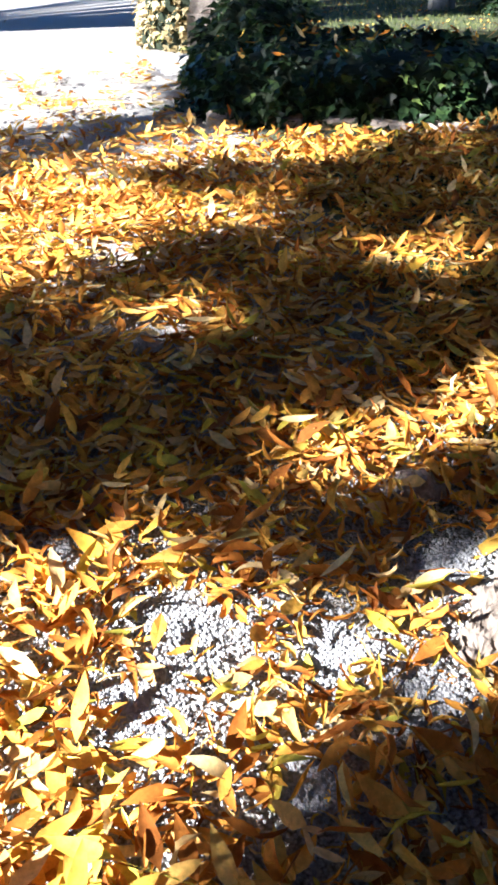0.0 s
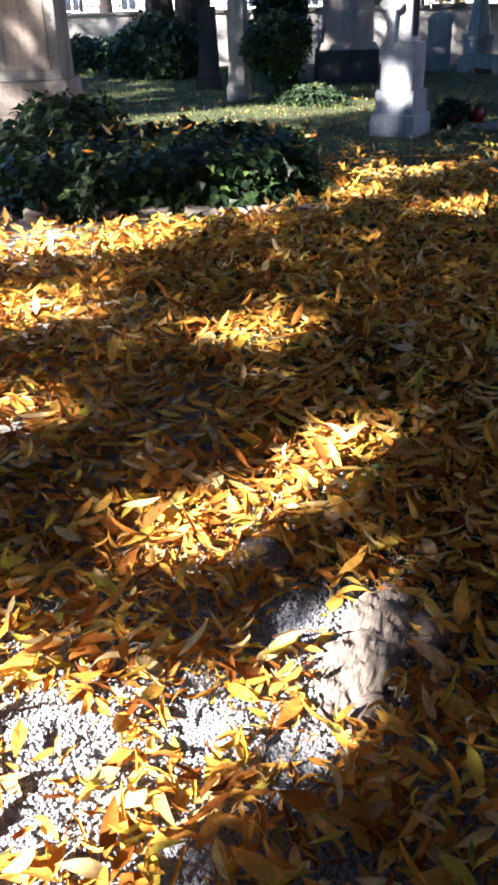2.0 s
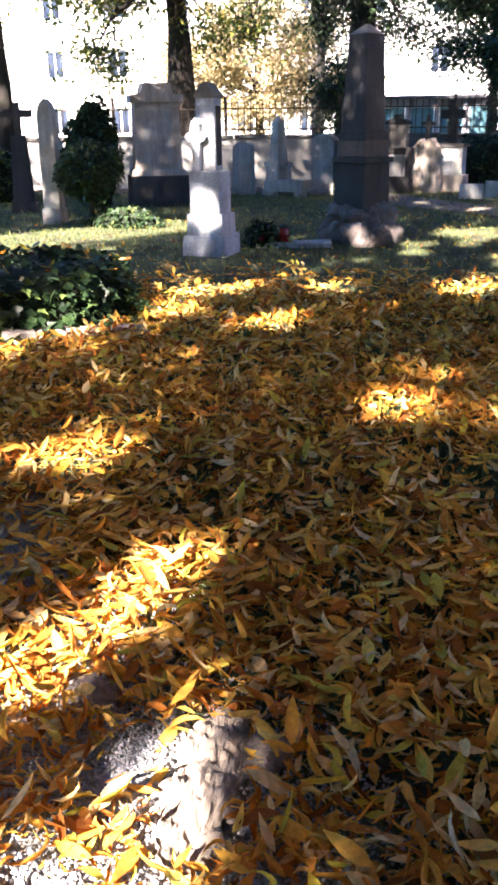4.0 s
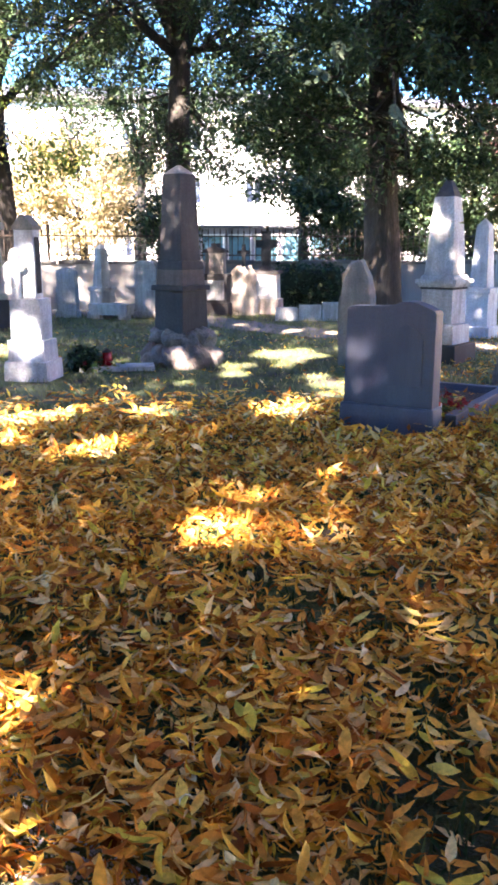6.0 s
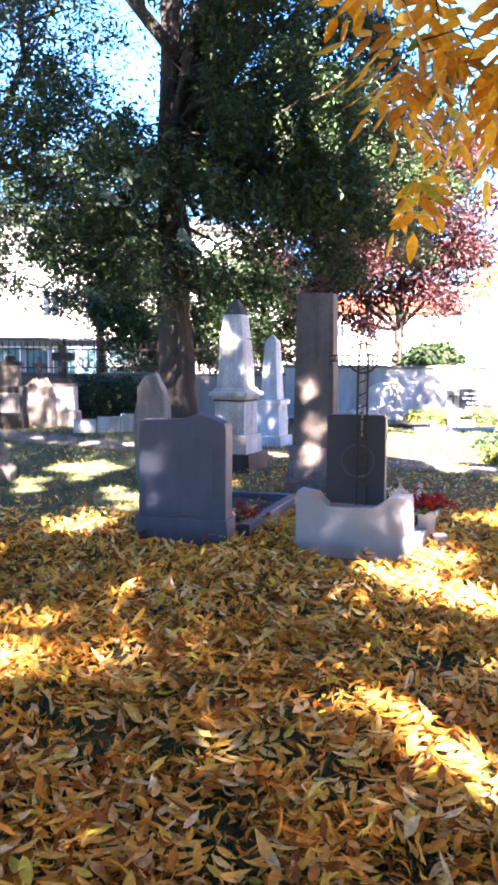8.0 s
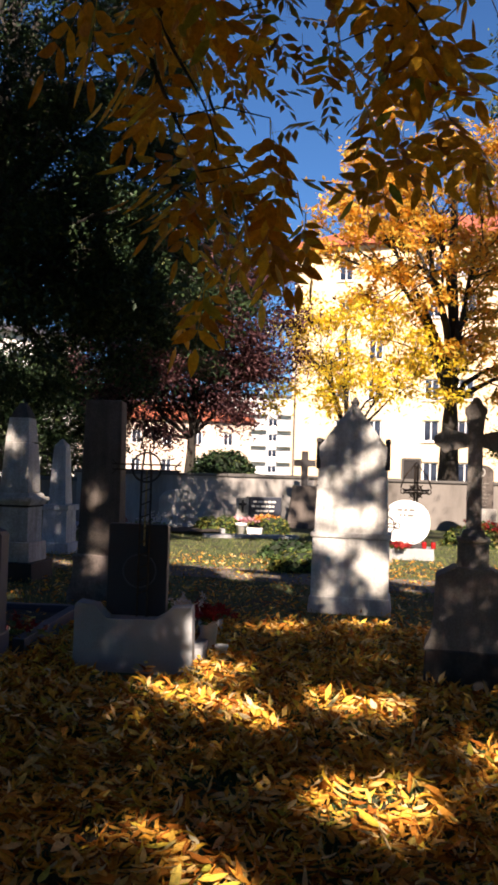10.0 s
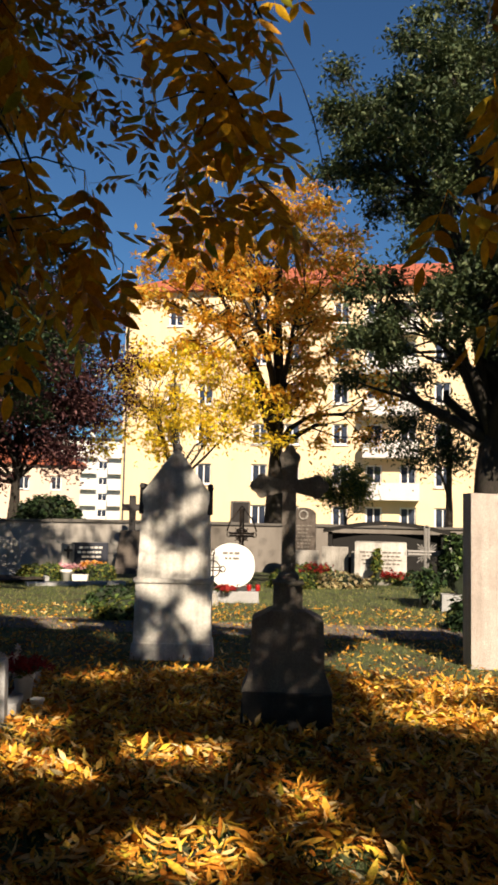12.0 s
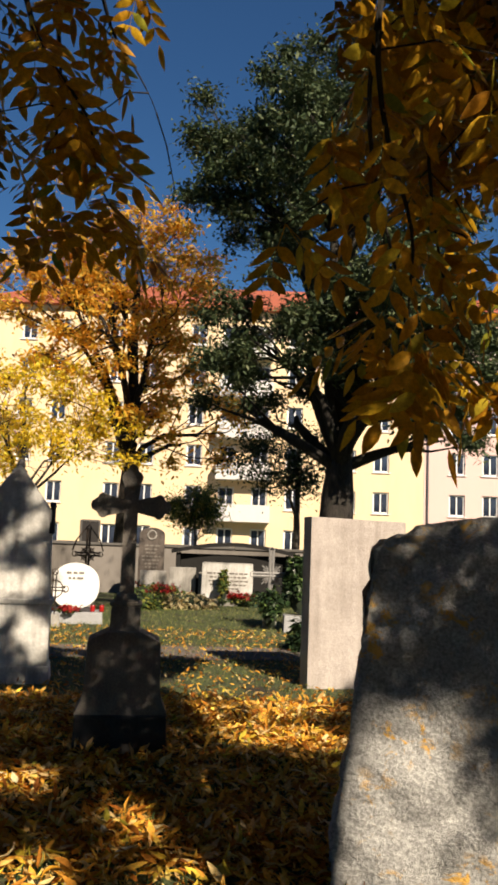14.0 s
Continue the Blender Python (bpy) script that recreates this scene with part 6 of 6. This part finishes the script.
shrub("ivy_mound", -3.92, 5.15, 30, (1.22, 0.80, 0.41), 0.05, 5200, 0.085, IVY_LEAF, "grave mound overgrown with dark ivy", "ivy", boxy=3.0, seed=2)
shrub("ivy_mound", -4.85, 5.25, 30, (0.55, 0.45, 0.62), 0.05, 1300, 0.085, IVY_LEAF, "ivy climbing the plinth of the stele", "ivy", boxy=2.4, seed=6)
shrub("shrub", -6.85, 6.6, 0, (0.62, 0.6, 0.95), 0.2, 1900, 0.085, STRAW_LEAF, "pale straggly shrub beside the gravel", seed=4)
shrub("topiary", -6.0, 10.8, 0, (0.42, 0.42, 0.42), 0.74, 2200, 0.07, IVY_LEAF, "clipped ball-shaped dark shrub on a stem", "topiary", seed=7, stem=0.04)
shrub("shrub", -7.35, 13.5, 0, (0.45, 0.45, 1.05), 0.7, 2600, 0.10, GREEN_LEAF, "tall dark evergreen bush between the gravestones", seed=71)
shrub("shrub", -5.55, 10.9, 0, (0.55, 0.35, 0.22), 0.05, 900, 0.08, GREEN_LEAF, "low dark shrub on the lawn", seed=8)
shrub("shrub", -10.3, 14.2, 0, (1.1, 0.8, 0.9), 0.2, 2400, 0.12, IVY_LEAF, "ivy and saplings round the old tree", seed=10)
shrub("shrub", -12.6, 15.0, 0, (1.1, 0.8, 0.6), 0.1, 1500, 0.12, GREEN_LEAF, "dark shrubs before the wall", seed=12)
shrub("shrub", -3.08, 9.35, 0, (0.20, 0.18, 0.24), 0.08, 420, 0.06, IVY_LEAF, "dark planted bowl beside the grave lantern", seed=27)
shrub("hedge", -1.0, 19.4, 5, (0.85, 0.35, 0.95), 0.1, 2200, 0.10, GREEN_LEAF, "dark clipped hedge by the wall", "hedge", boxy=5.0, seed=13)
shrub("shrub", 7.6, 22.4, 0, (0.95, 0.7, 0.85), 1.15, 1800, 0.14, GREEN_LEAF, "round green shrub above the wall", seed=14)
part("plinth", roughen(box(bmesh.new(), 0, 0, -0.02, 0.60, 0.46, 0.28, 0.97), 0.006, 6, 1), BASE_STONE, thing("grave_plinth", 10.42, 10.02, -40, "pale green-grey stone plinth under ivy", "plinth"))
shrub("ivy_mound", 10.55, 10.02, -40, (0.36, 0.26, 0.52), 0.74, 1700, 0.10, IVY_LEAF, "headstone wrapped in dark ivy", "ivy", boxy=3.5, seed=15)
shrub("shrub", 8.9, 8.0, 0, (0.55, 0.5, 0.42), 0.1, 1100, 0.11, GREEN_LEAF, "dark leafy plant at the granite slab", seed=16)
shrub("shrub", 11.4, 15.6, 0, (0.9, 0.4, 0.40), 0.05, 900, 0.12, LIGHT_LEAF, "rose bushes on a grave", seed=18)
shrub("shrub", 13.4, 14.1, -40, (0.9, 0.3, 0.30), 0.05, 800, 0.12, GREEN_LEAF, "low green plants on a grave", seed=20)
shrub("shrub", 4.95, 11.0, 0, (0.45, 0.3, 0.28), 0.05, 500, 0.10, LIGHT_LEAF, "low leafy plant beside the path", seed=22)
for hx, hy, hw in ((6.10, 17.55, 0.20), (7.08, 17.25, 0.30)):
    shrub("hedge", hx, hy, -30, (hw, 0.22, 0.34), 0.05, 900, 0.06, LIGHT_LEAF, "small clipped box hedge on a grave", "hedge", boxy=5.0, seed=24)
shrub("shrub", 12.38, 14.42, 0, (0.08, 0.08, 0.45), 0.40, 260, 0.10, LIGHT_LEAF, "tall green shoot before the wide white stone", seed=73)
shrub("ivy_mound", 10.10, 10.42, 0, (0.15, 0.15, 0.36), 0.34, 520, 0.08, IVY_LEAF, "ivy round the foot of the iron cross", "ivy", seed=74)
shrub("shrub", 5.6, 12.9, 0, (0.5, 0.35, 0.24), 0.05, 600, 0.09, IVY_LEAF, "low dark plants at the edge of the path", seed=75)


def flowers(x, y, z, spread, count, size, mat, label, seed, leaves=60):
    rng = np.random.default_rng(seed)
    g = thing("flowers", x, y, 0, label, "flowers", z=z)
    p = rng.normal(size=(leaves, 3)) * (spread, spread, spread * 0.35)
    p[:, 2] = np.abs(p[:, 2])
    mass("foliage", *IVY_TEMPLATE, turns(rng.uniform(0, 6.28, leaves), rng.normal(0.1, 0.5, leaves), rng.normal(0, 0.4, leaves), rng.uniform(0.05, 0.09, leaves)), p, LIGHT_LEAF, g)
    petal = ([], [])
    for k in range(6):
        a = k * math.pi / 3
        b = len(petal[0])
        petal[0].extend([(0, 0, 0), (0.5 * math.cos(a - 0.4), 0.5 * math.sin(a - 0.4), 0.2), (math.cos(a), math.sin(a), 0.15), (0.5 * math.cos(a + 0.4), 0.5 * math.sin(a + 0.4), 0.2)])
        petal[1].extend([(b, b + 1, b + 2), (b, b + 2, b + 3)])
    q = rng.normal(size=(count, 3)) * (spread * 0.8, spread * 0.8, spread * 0.3)
    q[:, 2] = np.abs(q[:, 2]) + spread * 0.35
    mass("blossoms", petal[0], petal[1], turns(rng.uniform(0, 6.28, count), rng.normal(0, 0.7, count), rng.normal(0.4, 0.6, count), size * rng.uniform(0.6, 1.2, count)), q, mat, g)
    return g


flowers(2.12, 6.24, 0.26, 0.10, 110, 0.045, RED_FLOWER, "bunch of red flowers on the pale grave", 1)
flowers(1.99, 6.44, 0.28, 0.11, 90, 0.035, PALE_FLOWER, "white and pink flowers on the pale grave", 2)
flowers(0.75, 6.85, 0.10, 0.12, 40, 0.035, RED_FLOWER, "dark red flowers on the grave bed", 3)
flowers(-2.95, 9.45, 0.02, 0.14, 35, 0.035, RED_FLOWER, "dark planted bowl with red flowers on the lawn", 4, 140)
flowers(7.46, 12.52, 0.18, 0.10, 90, 0.055, RED_FLOWER, "red flowers before the white oval stone", 5)
flowers(12.75, 14.35, 0.10, 0.22, 90, 0.07, RED_FLOWER, "red flowers before the wide white stone", 6, 160)
flowers(11.2, 15.2, 0.10, 0.35, 40, 0.06, RED_FLOWER, "pinkish red flowers on a grave", 7, 160)
shrub("shrub", 10.3, 14.6, -35, (0.55, 0.4, 0.42), 0.05, 700, 0.10, LIGHT_LEAF, "bushy green plants on a grave", seed=61)
shrub("shrub", 11.2, 14.3, -35, (0.7, 0.35, 0.30), 0.05, 700, 0.10, STRAW_LEAF, "dry yellowed plants on a grave", seed=62)
shrub("shrub", 5.9, 18.2, -12, (0.35, 0.3, 0.30), 0.05, 500, 0.10, LIGHT_LEAF, "low green plant on a grave by the wall", seed=63)
flowers(10.6, 14.2, 0.25, 0.28, 50, 0.06, RED_FLOWER, "pinkish red flowers among grave plants", 64, 80)
flowers(4.6, 18.3, 0.10, 0.25, 60, 0.06, PALE_FLOWER, "pale flowers on a grave by the wall", 8, 120)
flowers(6.55, 17.6, 0.20, 0.18, 80, 0.06, PINK_FLOWER, "pink and white flowers on a grave by the wall", 9, 100)
flowers(6.92, 17.5, 0.24, 0.16, 90, 0.06, ORANGE_FLOWER, "orange flowers on a grave by the wall", 12, 100)
flowers(3.9, 19.3, 0.0, 0.22, 40, 0.06, RED_FLOWER, "red flowers beside the wall", 10)


def pot(x, y, z, r, h, label):
    g = thing("flower_pot", x, y, 0, label, "flower pot", z=z)
    part("pot", lathe([(r * 0.72, 0), (r * 0.95, h * 0.8), (r * 1.08, h * 0.82), (r * 1.08, h), (r * 0.9, h), (r * 0.85, h * 0.85)], 18), CERAMIC, g, smooth=True)
    return g


pot(0.62, 6.72, 0.06, 0.06, 0.11, "white flower pot on the dark grave bed")
pot(2.12, 6.24, 0.06, 0.075, 0.20, "pale pot of red flowers on the grave")
pot(1.99, 6.44, 0.06, 0.075, 0.20, "pale pot of white flowers on the grave")
pot(2.18, 6.10, 0.0, 0.05, 0.10, "white flower pot at the grave kerb")
g = thing("planter", 6.55, 17.08, -30, "white trough planter on a grave by the wall", "planter")
part("trough", box(bmesh.new(), 0, 0, 0.0, 0.30, 0.15, 0.17, 1.12, 0.012), CERAMIC, g)
part("soil", box(bmesh.new(), 0, 0, 0.165, 0.28, 0.13, 0.012, 1, 0), SOIL, g)
pot(6.27, 17.18, 0.0, 0.12, 0.26, "rounded flower pot beside the white planter")
g = thing("grave_kerb", 6.25, 16.5, -8, "long pale kerb slab before the box hedges", "grave kerb")
for k in range(2):
    part("slab", roughen(box(bmesh.new(), (k - 0.5) * 1.0, 0, -0.02, 0.99, 0.30, 0.09), 0.004, 6, 1, k), BASE_STONE, g)


def lantern(x, y, z, h, label):
    g = thing("grave_lantern", x, y, 0, label, "grave lantern", z=z)
    r = h * 0.28
    part("body", lathe([(r * 0.8, 0), (r, h * 0.06), (r, h * 0.70), (r * 0.75, h * 0.78)], 14), RED_GLASS, g, "red lantern glass", True)
    part("lid", lathe([(r * 1.02, h * 0.77), (r * 0.9, h * 0.86), (r * 0.3, h * 0.95), (0.004, h)], 14), IRON, g, smooth=True)


lantern(-2.82, 9.40, 0.05, 0.20, "red grave lantern on a pale slab")
lantern(0.62, 6.60, 0.09, 0.16, "red grave lantern on the dark bed")
lantern(7.86, 12.42, 0.18, 0.15, "red grave lantern by the oval stone")
lantern(8.00, 12.36, 0.18, 0.15, "red grave lantern by the oval stone")
part("plate", roughen(box(bmesh.new(), 0, 0, -0.02, 0.85, 0.32, 0.07), 0.004, 6, 1), WHITE_STONE, thing("grave_slab", -2.72, 9.45, 15, "pale flat stone slab lying on the lawn", "grave slab"))

# kerb stones along the ivy grave
for i in range(7):
    bm = roughen(box(bmesh.new(), 0, 0, -0.04, 0.28, 0.12, 0.09, 0.9), 0.03, 7, 1, i * 2.0)
    ob = part("kerb_stone", bm, PINK_STONE, None, "rough pinkish kerb stone at the ivy grave")
    u = -1.05 + i * 0.35
    ob.matrix_basis = pose(-3.92 + u * math.cos(radians(30)) + 0.74 * math.sin(radians(30)), 5.15 + u * math.sin(radians(30)) - 0.74 * math.cos(radians(30)), 0, 0, 0, 30 + 6 * math.sin(i))
    tagged(ob, category="kerb stone", group="kerb stones of the ivy grave")

# ---- grass, gravel and fallen leaves ----
def side_of_way(x, y):
    """Metres from the edge of the gravel, positive on the turf."""
    return x * 0.65 + y * 0.76 - 0.55


BEDS = [(-3.92, 5.15, 1.1), (-3.4, 8.7, 0.3), (-2.08, 10.05, 0.4), (0.3, 6.5, 0.36), (1.47, 5.9, 0.40), (4.2, 7.95, 0.42), (3.64, 5.02, 0.34), (7.08, 5.92, 0.45), (3.42, 2.13, 0.42), (-0.69, 1.41, 0.10), (-0.67, 1.30, 0.115), (-0.65, 1.18, 0.105), (-1.02, 1.50, 0.06)]


def clear_of_graves(x, y):
    ok = np.ones(len(x), bool)
    for bx, by, r in BEDS:
        ok &= (x - bx) ** 2 + (y - by) ** 2 > r * r
    return ok


def scatter(count, r0, r1, lo=-72, hi=84):
    """Even random places in the fan before the camera."""
    r = np.sqrt(RNG.uniform(r0 * r0, r1 * r1, count))
    a = np.radians(RNG.uniform(lo, hi, count))
    return -np.sin(a) * r, np.cos(a) * r


def patchy(x, y, scale, seed):
    return np.array([noise.fractal(Vector((a * scale + seed, b * scale, seed)), 1.0, 2.0, 3) for a, b in zip(x, y)])


def grass():
    x, y = scatter(110000, 1.6, 19)
    r = np.hypot(x, y)
    bx, by = scatter(30000, 1.0, 12, 84, 288)
    x, y = np.concatenate([x, bx]), np.concatenate([y, by])
    r = np.hypot(x, y)
    keep = ((side_of_way(x, y) > 0.3) | (side_of_way(x, y) < -4.6)) & clear_of_graves(x, y) & (RNG.uniform(0, 1, len(x)) < np.clip(r / 7, 0.25, 1))
    x, y, r = x[keep], y[keep], r[keep]
    n = len(x)
    blade = ([(0, -0.06, 0), (0, 0.06, 0), (0.12, 0, 0.6), (0.38, 0, 1.0)], [(0, 1, 2), (2, 1, 3)])
    size = RNG.uniform(0.035, 0.075, n) * np.clip(0.7 + r / 40, 0.7, 1.0)
    ob = mass("lawn_grass", *blade, turns(RNG.uniform(0, 6.28, n), RNG.normal(0, 0.35, n), RNG.normal(0, 0.3, n), size), np.stack([x, y, np.full(n, -0.004)], 1), GRASS, None, "short green grass between the graves")
    tagged(ob, category="grass")
    # longer tufts that stand up between the fallen leaves
    tx, ty = scatter(2600, 1.3, 6.5)
    keep = (side_of_way(tx, ty) > 0.5) & clear_of_graves(tx, ty) & (patchy(tx, ty, 2.6, 6.0) > 0.02)
    tx, ty = np.repeat(tx[keep], 14), np.repeat(ty[keep], 14)
    n = len(tx)
    tx, ty = tx + RNG.normal(0, 0.035, n), ty + RNG.normal(0, 0.035, n)
    ob = mass("grass_tufts", *blade, turns(RNG.uniform(0, 6.28, n), RNG.normal(0.1, 0.5, n), RNG.normal(0, 0.4, n), RNG.uniform(0.05, 0.10, n)), np.stack([tx, ty, np.full(n, -0.004)], 1), TUFT, None, "dark green grass tufts between fallen leaves")
    tagged(ob, category="grass")


grass()


# spots where the gravel lies bare: x, y, half widths
BARE = [(-1.12, 0.82, 0.148, 0.131), (-0.87, 0.96, 0.107, 0.09), (-1.06, 0.62, 0.107, 0.082), (-0.84, 1.28, 0.066, 0.123), (-2.1, 1.62, 0.139, 0.074), (-0.68, 0.98, 0.057, 0.066), (-1.45, 0.8, 0.082, 0.041), (-0.74, 0.7, 0.066, 0.057)]


def gravel():
    x, y = scatter(34000, 0.35, 2.5, 5, 95)
    keep = side_of_way(x, y) < 0.35
    x, y = x[keep], y[keep]
    ax, ay, k = RNG.normal(0, 0.55, 12000), RNG.normal(0, 0.55, 12000), RNG.integers(0, len(BARE), 12000)
    spots = np.array(BARE)[k]
    x, y = np.concatenate([x, spots[:, 0] + ax * spots[:, 2]]), np.concatenate([y, spots[:, 1] + ay * spots[:, 3]])
    n = len(x)
    bm = bmesh.new()
    bmesh.ops.create_icosphere(bm, subdivisions=1, radius=1.0)
    v = np.array([q.co[:] for q in bm.verts]) * (1, 0.8, 0.65) * (0.85 + 0.3 * np.random.default_rng(3).random((len(bm.verts), 1)))
    f = [[q.index for q in face.verts] for face in bm.faces]
    bm.free()
    ob = mass("gravel", v, f, turns(RNG.uniform(0, 6.28, n), RNG.uniform(0, 6.28, n), RNG.uniform(0, 6.28, n), RNG.uniform(0.003, 0.0066, n)), np.stack([x, y, RNG.uniform(0.0, 0.008, n)], 1), PEBBLE, None, "loose pale grey gravel stones")
    tagged(ob, category="gravel")


gravel()

SHAPES = [leaflet(1.0, b, 4, c, f, w) for b, c, f, w in ((0.31, 0.8, 0.35, 0.5), (0.25, -1.5, 0.6, 1.2), (0.28, 1.9, 0.8, -1.4), (0.33, 0.6, 0.3, 1.2), (0.22, 2.8, 0.7, 1.1), (0.27, -1.8, 1.0, -1.0), (0.22, 1.4, 1.2, 1.3), (0.34, -0.8, 0.3, -0.8), (0.17, 2.3, 1.15, -1.9), (0.29, -2.4, 0.7, 0.7), (0.33, 0.5, 0.45, 0.5), (0.18, -1.0, 1.3, 2.2))]
FAR_SHAPES = [([(0, 0, 0.0), (0.5, -0.17, 0.06), (1, 0, 0.12), (0.5, 0.17, 0.10)], [(0, 1, 2), (0, 2, 3)]), ([(0, 0, 0.1), (0.45, -0.15, 0.0), (1, 0, 0.05), (0.55, 0.17, -0.03)], [(0, 1, 2), (0, 2, 3)]), ([(0, 0, 0.0), (0.5, -0.12, 0.14), (1, 0.05, -0.04), (0.5, 0.14, 0.12)], [(0, 1, 2), (0, 2, 3)])]


def litter():
    g = thing("leaf_litter", 0, 0, 0, "thick carpet of fallen golden ash leaves", "fallen leaves")
    # whole pinnate leaves and single leaflets near by
    def lay(count, r0, r1, shapes, density, name, lift, small=1.0, fan=(-72, 84), mat=LITTER):
        x, y = scatter(count, r0, r1, *fan)
        r = np.hypot(x, y)
        s = side_of_way(x, y)
        want = density(x, y, r, s)
        keep = (RNG.uniform(0, 1, count) < want) & clear_of_graves(x, y)
        x, y = x[keep], y[keep]
        n = len(x)
        z = RNG.uniform(0.0, 1.0, n) ** 1.6 * lift + 0.004
        yaw, pitch, roll = RNG.uniform(0, 6.28, n), RNG.normal(-0.10, 0.36, n), RNG.normal(0, 0.55, n)
        size = RNG.uniform(0.045, 0.118, n) * small
        z += np.abs(np.sin(pitch)) * size * 0.35
        pick = RNG.integers(0, len(shapes), n)
        for k, (v, f) in enumerate(shapes):
            m = pick == k
            mass(name, v, f, turns(yaw[m], pitch[m], roll[m], size[m]), np.stack([x[m], y[m], z[m]], 1), mat, g)

    def near_density(x, y, r, s):
        bare = np.clip((patchy(x, y, 2.2, 4.0) - 0.30) * 5, 0, 0.8)
        rag = patchy(x, y, 6.0, 2.0)
        for bx, by, rx, ry in BARE:
            bare = np.where(((x - bx) / rx) ** 2 + ((y - by) / ry) ** 2 < 1 + rag * 1.5, 0.95, bare)
        turf = np.clip((patchy(x, y, 2.6, 6.0) - 0.12) * 6, 0, 0.82) * np.clip((x + 0.9) * 1.5, 0.25, 1)
        return np.where(s < 0.25, 1 - bare, 1 - turf)

    def far_density(x, y, r, s):
        base = np.where(x < 0.0, np.clip((7.9 - r) / 2.2, 0.10, 1.0), np.clip((11.5 - r) / 5.0, 0.55, 1.0))
        base = np.where((x < -3.5) & (s < 0.2), base * np.clip((6.0 - r) / 2.0, 0.05, 0.8), base)
        return base * np.clip(0.8 + patchy(x, y, 0.9, 9.0) * 0.9, np.clip(1.3 - r / 9, 0.25, 0.75), 1)

    lay(33000, 0.40, 4.3, SHAPES, near_density, "leaf_layer", 0.065)
    lay(12000, 0.40, 2.6, SHAPES, near_density, "leaf_layer", 0.03, 0.6)
    lay(62000, 0.30, 7.5, FAR_SHAPES, lambda x, y, r, s: np.clip(1.25 - r / 7, 0, 1) * np.clip(0.85 + patchy(x, y, 0.8, 5.0), 0.2, 1), "leaf_layer", 0.03, 1.0, (84, 288))
    lay(5200, 1.1, 6.5, SHAPES, lambda x, y, r, s: np.where((s > 0.1) & (x > -1.2), 0.9 * np.clip(0.75 + patchy(x, y, 1.1, 3.0), 0.2, 1), 0.12), "fresh_leaf_layer", 0.07, 1.12, mat=FRESH_LITTER)
    lay(2500, 0.0, 0.45, SHAPES, near_density, "leaf_layer", 0.03)
    lay(88000, 4.1, 8.0, FAR_SHAPES, far_density, "leaf_layer", 0.045)
    lay(44000, 8.0, 14.0, FAR_SHAPES, far_density, "leaf_layer", 0.03, 0.72)
    # pinnate leaves lying whole
    for shape, count, r0, r1 in ((compound(7, 1.0, leaflet(1.0, 0.30, 4, 0.9, 0.4), 0.42), 620, 0.6, 3.6), (compound(7, 1.0, FAR_SHAPES[0], 0.42), 700, 3.5, 8.0)):
        x, y = scatter(count, r0, r1)
        keep = clear_of_graves(x, y) & ((x + 0.67) ** 2 + (y - 1.30) ** 2 > 0.45 ** 2) & ((x + 1.05) ** 2 + (y - 0.85) ** 2 > 0.4 ** 2)
        x, y = x[keep], y[keep]
        n = len(x)
        mass("pinnate_leaves", *shape, turns(RNG.uniform(0, 6.28, n), RNG.normal(-0.05, 0.1, n), RNG.normal(0, 0.15, n), RNG.uniform(0.18, 0.28, n)), np.stack([x, y, RNG.uniform(0.04, 0.07, n)], 1), LITTER, g)
    # leaves caught on the ivy
    n = 90
    x, y = RNG.uniform(-1.1, 1.1, n), RNG.uniform(-0.65, 0.65, n)
    z = 0.40 * np.sqrt(np.clip(1 - (np.abs(x) / 1.3) ** 3 - (np.abs(y) / 0.85) ** 3, 0.1, 1)) + 0.09
    c, d = math.cos(radians(30)), math.sin(radians(30))
    mass("leaves_on_ivy", *SHAPES[0], turns(RNG.uniform(0, 6.28, n), RNG.normal(0.2, 0.5, n), RNG.normal(0, 0.5, n), RNG.uniform(0.07, 0.11, n)), np.stack([-3.92 + x * c - y * d, 5.15 + x * d + y * c, z], 1), LITTER, g)
    # the uppermost leaves before the walk, one by one
    meshes = []
    for k, (v, f) in enumerate(SHAPES):
        me = bpy.data.meshes.new("leaf")
        me.from_pydata(v, [], f)
        me.materials.append(LITTER)
        meshes.append(me)
    x, y = scatter(420, 0.7, 2.6)
    keep = clear_of_graves(x, y) & (RNG.uniform(0, 1, 420) < near_density(x, y, x, side_of_way(x, y)))
    x, y = x[keep][:300], y[keep][:300]
    for k in range(len(x)):
        ob = new("leaf", meshes[k % len(meshes)])
        ob.parent = g
        s = RNG.uniform(0.05, 0.105)
        ob.matrix_basis = Matrix.Translation((x[k], y[k], RNG.uniform(0.035, 0.055))) @ Euler((RNG.normal(0, 0.4), RNG.normal(-0.1, 0.3), RNG.uniform(0, 6.28))).to_matrix().to_4x4() @ Matrix.Scale(s, 4)


litter()
